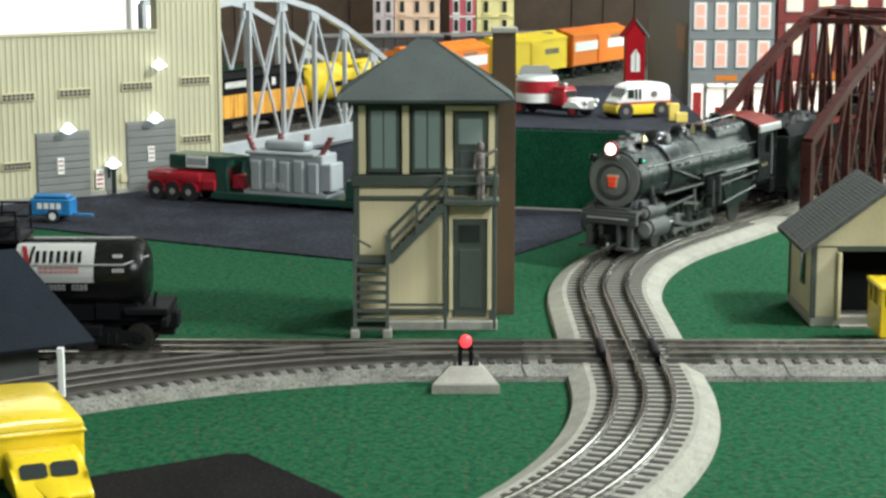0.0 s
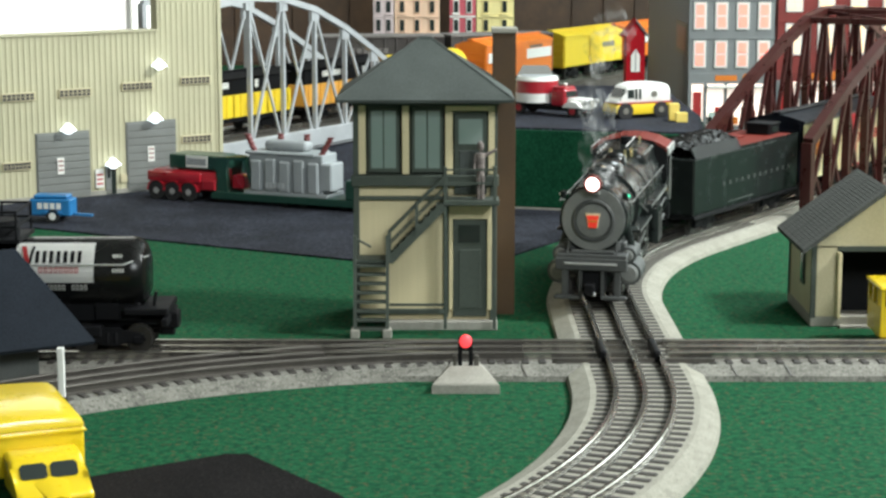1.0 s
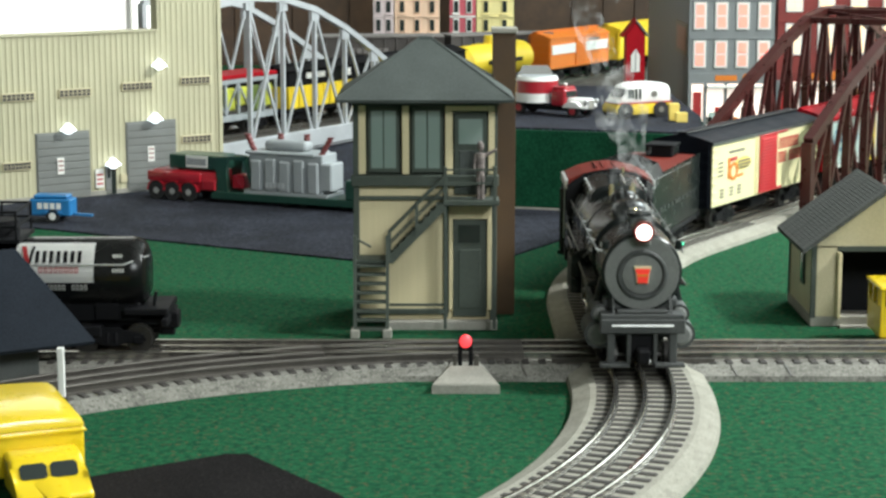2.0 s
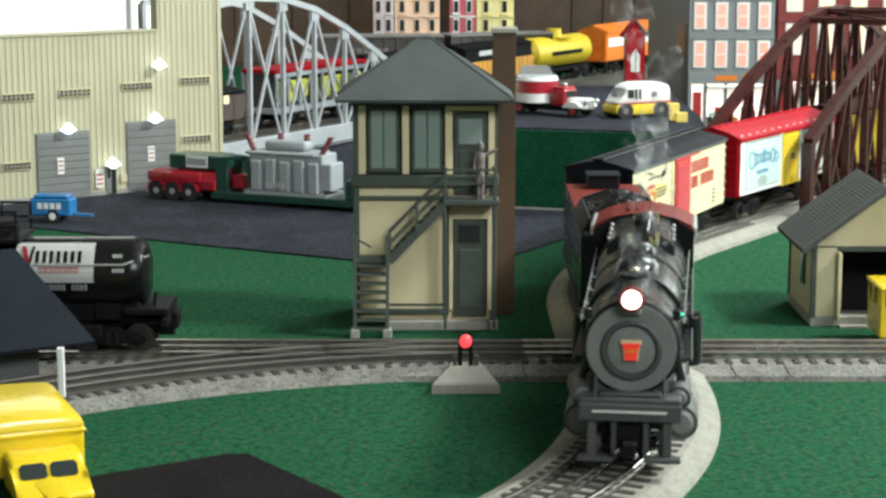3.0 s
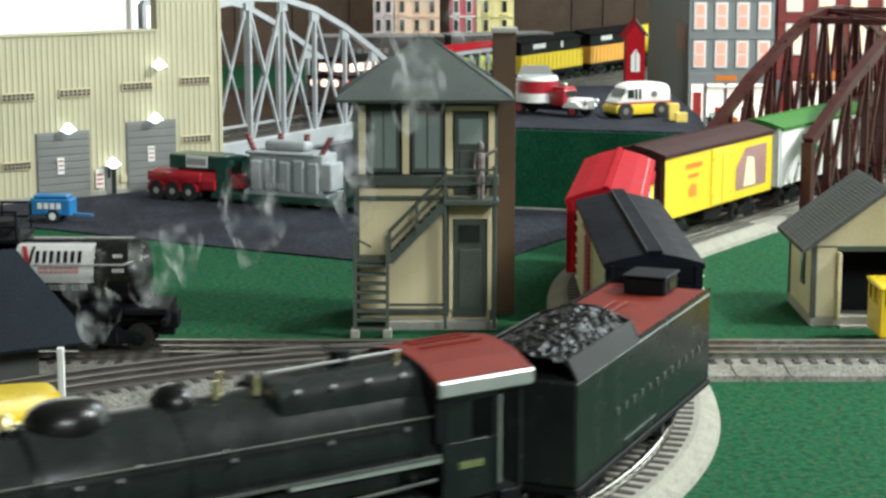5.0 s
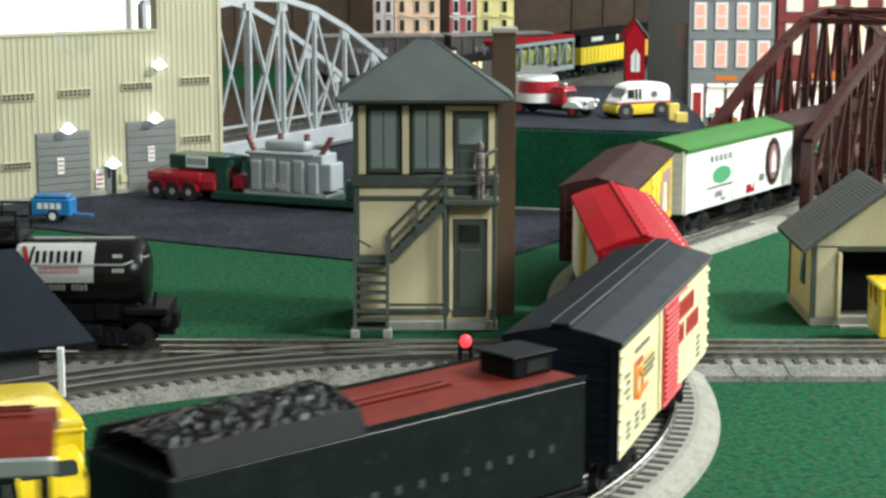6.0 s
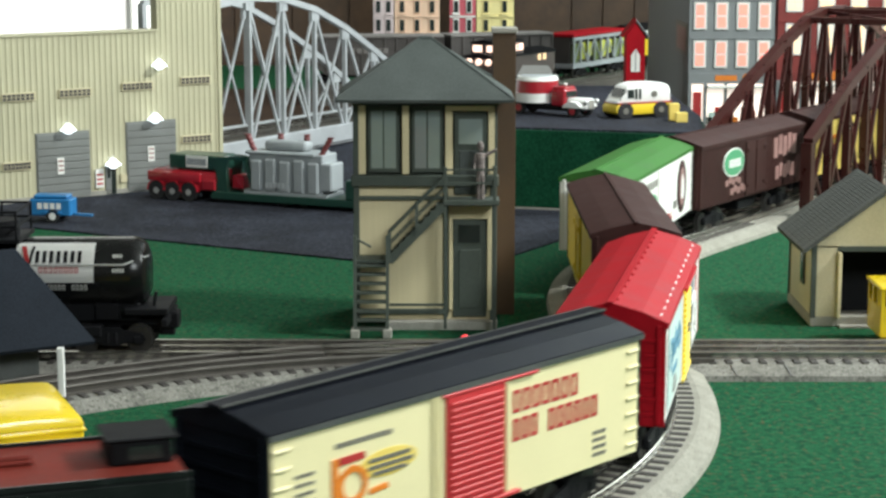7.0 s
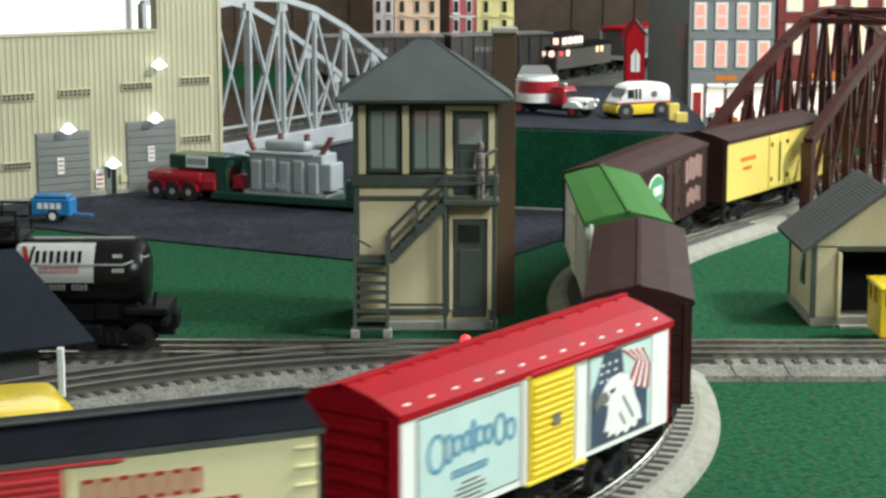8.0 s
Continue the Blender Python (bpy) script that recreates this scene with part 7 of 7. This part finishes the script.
def tender():
    L = 0.218
    th = new_car("tender", "dark green coal tender with red rear deck behind the locomotive", L, -0.6840, main_line, SPEED, RAIL_TOP, "tender")
    w, z0, z1 = 0.0570, 0.0185, 0.0665
    part("tank_body", box(-L / 2, L / 2, -w / 2, w / 2, z0, z1, 0.0012), LOCO, th)
    part("side_sill", box(-L / 2, L / 2, -w / 2 - 0.001, w / 2 + 0.001, z0 - 0.003, z0, 0.0004), BLACK, th)
    # coal bunker with inward sloping plates over the front part
    for s in (-1, 1):
        sl = [(s * w / 2, z1 - 0.0005), (s * (w / 2 - 0.0052), z1 + 0.0092), (s * (w / 2 - 0.0064), z1 + 0.0088), (s * (w / 2 - 0.0016), z1 - 0.0005)]
        part("bunker_plate", prism(sl, 0.0175, L / 2 - 0.003, "x"), BUNKER, th, "grey sloping bunker plate")
    part("bunker_back", prism([(-w / 2, z1), (w / 2, z1), (w / 2 - 0.0052, z1 + 0.0092), (0.006, z1 + 0.0150), (-0.006, z1 + 0.0150), (-w / 2 + 0.0052, z1 + 0.0092)], 0.0160, 0.0175, "x"), BUNKER, th)
    # heap of coal: one rough skin with loose lumps
    b = bmesh.new()
    rng = random.Random(11)
    nx, ny = 44, 20
    grid = []
    for i in range(nx + 1):
        row = []
        for j in range(ny + 1):
            u, v = i / nx, j / ny * 2 - 1
            x = 0.0178 + u * (L / 2 - 0.004 - 0.0178)
            y = v * (w / 2 - 0.0058)
            hgt = 0.0085 * (1 - v * v) * (0.45 + 0.55 * math.sin(min(1, (1 - u) * 1.6) * 1.57)) + 0.0062
            row.append(b.verts.new((x, y, z1 + hgt + rng.uniform(-0.0009, 0.0009))))
        grid.append(row)
    for i in range(nx):
        for j in range(ny):
            b.faces.new((grid[i][j], grid[i + 1][j], grid[i + 1][j + 1], grid[i][j + 1]))
    for k in range(260):
        i, j = rng.randrange(1, nx), rng.randrange(1, ny)
        c = grid[i][j].co
        s = rng.uniform(0.0004, 0.0009)
        t = bmesh.new()
        bmesh.ops.create_icosphere(t, subdivisions=1, radius=s)
        for vv in t.verts:
            vv.co *= rng.uniform(0.7, 1.2)
        join(b, t, Matrix.Translation((c.x, c.y, c.z + s * 0.3)))
    part("coal_load", b, COAL, th, "heap of shiny black coal")
    deck = part("rear_deck", box(-L / 2 + 0.0012, 0.0158, -w / 2 + 0.0015, w / 2 - 0.0015, z1, z1 + 0.0008), CABRED, th, "red oxide rear deck")
    for s in (-1, 1):
        part("deck_rim", box(-L / 2, 0.0160, min(s * w / 2, s * (w / 2 - 0.0009)), max(s * w / 2, s * (w / 2 - 0.0009)), z1, z1 + 0.0022), LOCO, th)
    for y in (-0.008, -0.002):
        part("deck_pipe", cyl((0.002, y, z1 + 0.0018), (-0.056, y, z1 + 0.0018), 0.0010, seg=8), CABRED, deck)
    hatch = part("brakeman_box", box(-0.106, -0.082, -0.012, 0.011, z1 + 0.0005, z1 + 0.0100, 0.0012), BLACK, th, "black box on the rear deck")
    part("box_roof", box(-0.1075, -0.0805, -0.0130, 0.0120, z1 + 0.0098, z1 + 0.0112, 0.0006), BLACK, hatch)
    part("box_window", box(-0.101, -0.089, 0.0108, 0.0116, z1 + 0.003, z1 + 0.0080), SHADOWPANE, hatch)
    for s in (-1, 1):
        b = bars_row(bmesh.new(), -0.088, 0.0380, 0.150, 0.0034, 12, s * w / 2 - (0.0004 if s < 0 else 0.0), gap=0.80, th=0.0006)
        part("letter_bar", b, DULLSTEEL, th, "row of spaced faded letter bars")
        part("stripe", box(-0.010, 0.040, min(s * w / 2, s * (w / 2 + 0.0004)), max(s * w / 2, s * (w / 2 + 0.0004)), 0.0228, 0.0234), DULLSTEEL, th)
    b = bmesh.new()
    for i in range(30):
        for k in range(2):
            box(-L / 2 + 0.003 + i * 0.0072, -L / 2 + 0.0036 + i * 0.0072, w / 2, w / 2 + 0.0004, z0 + 0.003 + k * 0.040, z0 + 0.0036 + k * 0.040, bm=b)
    part("rivets", b, LOCO, th)
    return th


def car_for_back(kind, u, label, side, roof, stripe=None):
    L = 0.200
    th = new_car("boxcar" if kind == "box" else kind, label, L, u, back_line, BACK_SPEED, BACK_Z, group="cars of the back train")
    w, z0, z1 = 0.050, 0.020, 0.066
    if kind == "tank_car":
        rings = []
        for x, k in ((-L / 2 + 0.006, 0.6), (-L / 2 + 0.012, 0.95), (-L / 2 + 0.018, 1.0), (L / 2 - 0.018, 1.0), (L / 2 - 0.012, 0.95), (L / 2 - 0.006, 0.6)):
            rings.append([(x, 0.0235 * k * math.cos(a), 0.044 + 0.0235 * k * math.sin(a)) for a in [i * math.pi / 14 for i in range(28)]])
        t = part("tank", loft(rings), side, th, smooth=True)
        part("dome", cyl((0, 0, 0.064), (0, 0, 0.078), 0.013, 0.011, 18), side, t, smooth=True)
        part("frame", box(-L / 2, L / 2, -0.012, 0.012, 0.014, 0.020), BLACK, th)
        part("platform", box(-0.02, 0.02, -0.022, 0.022, 0.064, 0.066), side, t)
        part("stripe", box(-0.05, 0.05, -0.0245, -0.0236, 0.040, 0.046), BLACK, t)
    elif kind == "stock_car":
        # bright lower sides, dark upper works with a few white marks
        part("body", box(-L / 2, L / 2, -w / 2, w / 2, z0, z0 + 0.026, 0.0005), side, th)
        part("upper_body", box(-L / 2 + 0.002, L / 2 - 0.002, -w / 2 + 0.002, w / 2 - 0.002, z0 + 0.026, z1 - 0.001, 0.001), BLACK, th)
        r_ = part("roof", prism([(-w / 2 - 0.001, z1 - 0.001), (w / 2 + 0.001, z1 - 0.001), (0, z1 + 0.005)], -L / 2 - 0.002, L / 2 + 0.002, "x"), BLACK, th)
        part("running_board", box(-L / 2, L / 2, -0.004, 0.004, z1 + 0.0046, z1 + 0.0058), BLACK, r_)
        part("side_sill", box(-L / 2, L / 2, -w / 2 - 0.001, w / 2 + 0.001, z0 - 0.005, z0, 0.0004), BLACK, th)
        for i in range(15):
            rx = -L / 2 + L * (i + 0.5) / 15
            part("side_rib", box(rx - 0.0008, rx + 0.0008, -w / 2 - 0.0010, -w / 2, z0, z0 + 0.026), side, th)
        part("print_bar", bars_row(bmesh.new(), -0.060, z1 - 0.012, 0.040, 0.007, 8, -w / 2 + 0.0014, th=0.0008), INKWHITE, th)
        part("print_bar", box(0.030, 0.036, -w / 2 + 0.0012, -w / 2 + 0.002, z1 - 0.014, z1 - 0.005), INKWHITE, th)
    elif kind == "auto_rack_car":
        # open frame sides under a red roof, yellow-green loads showing between the braces
        part("floor", box(-L / 2, L / 2, -w / 2, w / 2, z0 - 0.004, z0 + 0.003, 0.0005), LOADGREY, th)
        part("core", box(-L / 2 + 0.002, L / 2 - 0.002, -0.016, 0.016, z0 + 0.003, z1 - 0.002), HOPPERGREY, th)
        part("roof", box(-L / 2, L / 2, -w / 2, w / 2, z1 - 0.002, z1 + 0.003, 0.001), CARRED, th, "red roof")
        for s_ in (-1, 1):
            y = s_ * (w / 2 - 0.0012)
            part("top_rail", box(-L / 2, L / 2, y - 0.0012, y + 0.0012, z1 - 0.007, z1 - 0.002), LOADGREY, th)
            for i in range(9):
                px = -L / 2 + 0.003 + (L - 0.006) * i / 8
                part("post", box(px - 0.0016, px + 0.0016, y - 0.0012, y + 0.0012, z0 + 0.003, z1 - 0.006), LOADGREY, th)
                if i < 8:
                    nx = px + (L - 0.006) / 8
                    up = i % 2 == 0
                    part("brace", bar((px, y, z0 + 0.004 if up else z1 - 0.007), (nx, y, z1 - 0.007 if up else z0 + 0.004), 0.0014, 0.0020), LOADGREY, th)
                    part("load", box(px + 0.003, nx - 0.003, min(s_ * 0.0165, s_ * 0.022), max(s_ * 0.0165, s_ * 0.022), z0 + 0.004 + 0.004 * (i % 3), z1 - 0.012, 0.002), LOADYELLOW if i % 3 else LOADGREEN, th)
    else:
        car_body(th, L, w, z0, z1, side, roof, side, 0.009, 7, True, 4)
        sliding_door(th, -0.018, 0.018, w, z0 + 0.002, z1 - 0.002, side, 8)
        if stripe is not None:
            part("panel", box(-0.096, 0.096, -w / 2 - 0.0012, -w / 2, z0 + 0.022, z1 - 0.010), stripe, th)
            part("print_bar", bars_row(bmesh.new(), 0.030, z1 - 0.009, 0.04, 0.004, 7, -w / 2 - 0.0008, th=0.0008), INKGREY, th)
        else:
            part("print_bar", bars_row(bmesh.new(), 0.030, z0 + 0.024, 0.045, 0.008, 7, -w / 2 - 0.0006, th=0.0006), INKGREY, th)
    return th


BACK_SPEED = 0.196


def caboose(u, label):
    """Dull brown caboose with a cupola, its windows and end lamps lit."""
    L = 0.188
    th = new_car("caboose", label, L, u, back_line, BACK_SPEED, BACK_Z, group="cars of the back train")
    w, z0, z1 = 0.050, 0.018, 0.049
    car_body(th, L, w, z0, z1, CABOOSE, BLACK, CABOOSE, 0.006, 5, False, 3)
    c0, c1 = -0.078, 0.000
    cup = part("cupola", box(c0, c1, -w / 2 + 0.002, w / 2 - 0.002, z1 - 0.002, z1 + 0.0195, 0.001), CABOOSE, th, "raised cupola with lit windows")
    part("cupola_roof", prism([(-w / 2, z1 + 0.0192), (w / 2, z1 + 0.0192), (0.0, z1 + 0.0245)], c0 - 0.003, c1 + 0.003, "x"), BLACK, cup)
    for k in range(4):
        px = c0 + 0.006 + k * 0.0180
        part("window", box(px, px + 0.0120, -w / 2 + 0.0008, -w / 2 + 0.0024, z1 + 0.0065, z1 + 0.0160), GLOW_TRAIN, cup, "lit cupola window")
    for y in (-0.019, 0.004):
        part("window", box(c0 - 0.0012, c0 + 0.0004, y, y + 0.0145, z1 + 0.0065, z1 + 0.0160), GLOW_TRAIN, cup, "lit cupola window")
    for y in (-0.0175, -0.0015, 0.0145):
        part("end_lamp", cyl((-L / 2 - 0.0050, y, z1 - 0.0065), (-L / 2 - 0.0015, y, z1 - 0.0065), 0.0047, seg=14), GLOW_TRAIN, th, "glowing end lamp")
    part("marker_lamp", cyl((-L / 2 + 0.010, -w / 2 - 0.0030, z1 - 0.0065), (-L / 2 + 0.010, -w / 2, z1 - 0.0065), 0.0035, seg=12), GLOW_RED, th, "glowing red marker")
    for px, g in ((-0.062, "a"), (0.040, "b"), (0.056, "c")):
        part("window", box(px, px + 0.0080, -w / 2 - 0.0010, -w / 2 + 0.0002, z1 - 0.0115, z1 - 0.0025), GLOW_TRAIN if g == "a" else GLOW_CREAM, th, "lit side window")
    part("end_rail", box(-L / 2 - 0.014, -L / 2 - 0.0026, -w / 2 + 0.002, w / 2 - 0.002, z0 - 0.004, z0 - 0.001), BLACK, th)


CABOOSE = mat("dull_brown_grey", (0.085, 0.062, 0.055), 0.6, vary=0.25, scale=40)
LOADYELLOW = mat("yellow_green_load", (0.48, 0.50, 0.05), 0.5, vary=0.3, scale=60)
LOADGREEN = mat("olive_load", (0.10, 0.14, 0.03), 0.5, vary=0.3, scale=60)
GLOW_TRAIN = glow("lit_carriage", (1.0, 0.70, 0.56), 2.0)

loco = locomotive()
tender()
boxcar_cream()
boxcar_red()
boxcar_yellow()
boxcar_green()
boxcar_brown()
boxcar_pale()

# places along the back line at the start of the clip (front of each car)
REARS = (0.850, 0.625, 0.380, 0.143, -0.070, -0.300, -0.523, -0.7745)
car_for_back("box", REARS[0] + 0.2, "orange boxcar with white band on the back line", CARORANGE, CARORANGE, CARWHITE)
car_for_back("box", REARS[1] + 0.2, "yellow boxcar on the back line", CARYELLOW, CARYELLOW)
car_for_back("box", REARS[2] + 0.2, "orange boxcar with white band on the back line", CARORANGE, CARORANGE, CARWHITE)
car_for_back("tank_car", REARS[3] + 0.2, "yellow tank car on the back line", CARYELLOW, CARYELLOW)
car_for_back("stock_car", REARS[4] + 0.2, "wooden stock car, orange below and black above, behind the bridge", AMBERSIDE, BLACK)
car_for_back("stock_car", REARS[5] + 0.2, "wooden stock car, yellow below and black above, behind the bridge", CARYELLOW, BLACK)
car_for_back("auto_rack_car", REARS[6] + 0.2, "grey open-framed rack car with red roof and yellow-green loads", LOADGREY, CARRED)
caboose(REARS[7] + 0.188, "dull brown caboose with lit cupola behind the last car")


# ---- smoke: thin rigid wisps that leave the chimney and rise out of sight ----
def smoke_material():
    m = bpy.data.materials.new("thin_smoke")
    m.use_nodes = True
    nt = m.node_tree
    n, l = nt.nodes, nt.links
    b = n["Principled BSDF"]
    b.inputs["Base Color"].default_value = (0.62, 0.62, 0.62, 1)
    b.inputs["Roughness"].default_value = 1.0
    b.inputs["Specular IOR Level"].default_value = 0.0
    tc = n.new("ShaderNodeTexCoord")
    nz = n.new("ShaderNodeTexNoise")
    nz.inputs["Scale"].default_value = 130
    nz.inputs["Detail"].default_value = 6
    l.new(tc.outputs["Object"], nz.inputs["Vector"])
    mr = n.new("ShaderNodeMapRange")
    mr.inputs["From Min"].default_value = 0.46
    mr.inputs["From Max"].default_value = 0.86
    mr.inputs["To Min"].default_value = 0.0
    mr.inputs["To Max"].default_value = 0.34
    l.new(nz.outputs["Fac"], mr.inputs["Value"])
    l.new(mr.outputs["Result"], b.inputs["Alpha"])
    return m


SMOKE = smoke_material()
PUFFS = []


def smoke_wisps():
    for i in range(42):
        rng = random.Random(40 + i)
        b = bmesh.new()
        bmesh.ops.create_icosphere(b, subdivisions=3, radius=rng.uniform(0.0060, 0.0125))
        off = Vector((rng.uniform(0, 9), rng.uniform(0, 9), i))
        for v in b.verts:
            v.co *= 1.0 + 0.95 * noise.noise(v.co * 110 + off)
            v.co.z *= 1.45
        ob = part("smoke_wisp", b, SMOKE, None, "", smooth=True)
        tagged(ob, "thin grey wisp of smoke from the locomotive", "smoke", "smoke wisps")
        ob.visible_shadow = False
        PUFFS.append((ob, 0.05 + 0.112 * i, rng.uniform(-0.015, 0.010), rng.uniform(-0.004, 0.012), rng.uniform(0.010, 0.030)))


smoke_wisps()

# ties last of the structure: the nearest ones singly
ties(main_track, main_line, -0.62, 0.55, 0.01042)
ties(cross_track, cross_line, -0.34, 0.082, 0.01042)
ties(cross_track, cross_line, 0.150, 0.42, 0.01042)
ties(branch_track, branch_line, 0.0, 0.42, 0.01042, z=0.0061)


# ---- everything that moves ----
def motions():
    steps = [i / 10 for i in range(81)]
    fine = [i / 30 for i in range(241)]
    for th, line, first, pf, pr, speed, z in MOVERS:
        rows = []
        for t in steps:
            s = first + speed * t
            m, h = between(line, s + pf, s - pr, z)
            rows.append((t, m))
        walk(th, rows)
    for tr, line, place, front, rear, speed in TRUCKS:
        rows = []
        for t in steps:
            _, hc = between(line, front + speed * t, rear + speed * t, 0)
            _, _, ht = line(place + speed * t)
            d = math.degrees((ht - hc + math.pi) % (2 * math.pi) - math.pi)
            rows.append((t, pose(tr.location.x, 0, 0, 0, 0, d)))
        walk(tr, rows)
    for ws, r, a0, speed in WHEELS:
        c = ws.location.copy()
        walk(ws, [(t, Matrix.Translation(c) @ Matrix.Rotation(a0 + speed * t / r, 4, "Y")) for t in fine])
    # the locomotive rides on two pivots behind its smokebox front
    rows = []
    for t in steps:
        s = -0.39615 + SPEED * t
        ax, ay, _ = main_line(s - 0.0675)
        bx_, by_, _ = main_line(s - 0.1975)
        h = math.atan2(ay - by_, ax - bx_)
        rows.append((t, Matrix.Translation((ax + 0.0675 * math.cos(h), ay + 0.0675 * math.sin(h), RAIL_TOP)) @ Matrix.Rotation(h, 4, "Z")))
    walk(loco, rows)
    stack = {round(t * 10): m @ Vector((-0.022, 0, 0.072)) for t, m in rows}
    for ob, start, vx, vy, vz in PUFFS:
        puff = []
        for t in steps:
            if t <= start:
                p = stack[round(t * 10)]
            else:
                k = round(start * 10 + 0.49)
                age = t - start
                p = stack[min(80, k)] + Vector((vx * age, vy * age, 0.045 * min(1, age / 0.3) + vz * age + 0.052 * age * age))
            puff.append((t, Matrix.Translation(p) @ Matrix.Rotation(0.25 * t, 4, "Z")))
        walk(ob, puff)
    for ws, r in DRIVERS:
        c = ws.location.copy()
        walk(ws, [(t, Matrix.Translation(c) @ Matrix.Rotation(SPEED * t / r, 4, "Y")) for t in fine])
    for rod, y, r in RODS:
        rows = []
        for t in fine:
            a = SPEED * t / r
            px, pz = -0.0072 * math.sin(a), r - 0.0072 * math.cos(a)
            if rod.name.startswith("side"):
                rows.append((t, Matrix.Translation((px, y, pz))))
            else:
                x0 = -0.1035 + px
                tilt = math.asin((0.0200 - pz) / 0.052)
                rows.append((t, Matrix.Translation((x0, y, pz)) @ Matrix.Rotation(-tilt, 4, "Y")))
        walk(rod, rows)


motions()
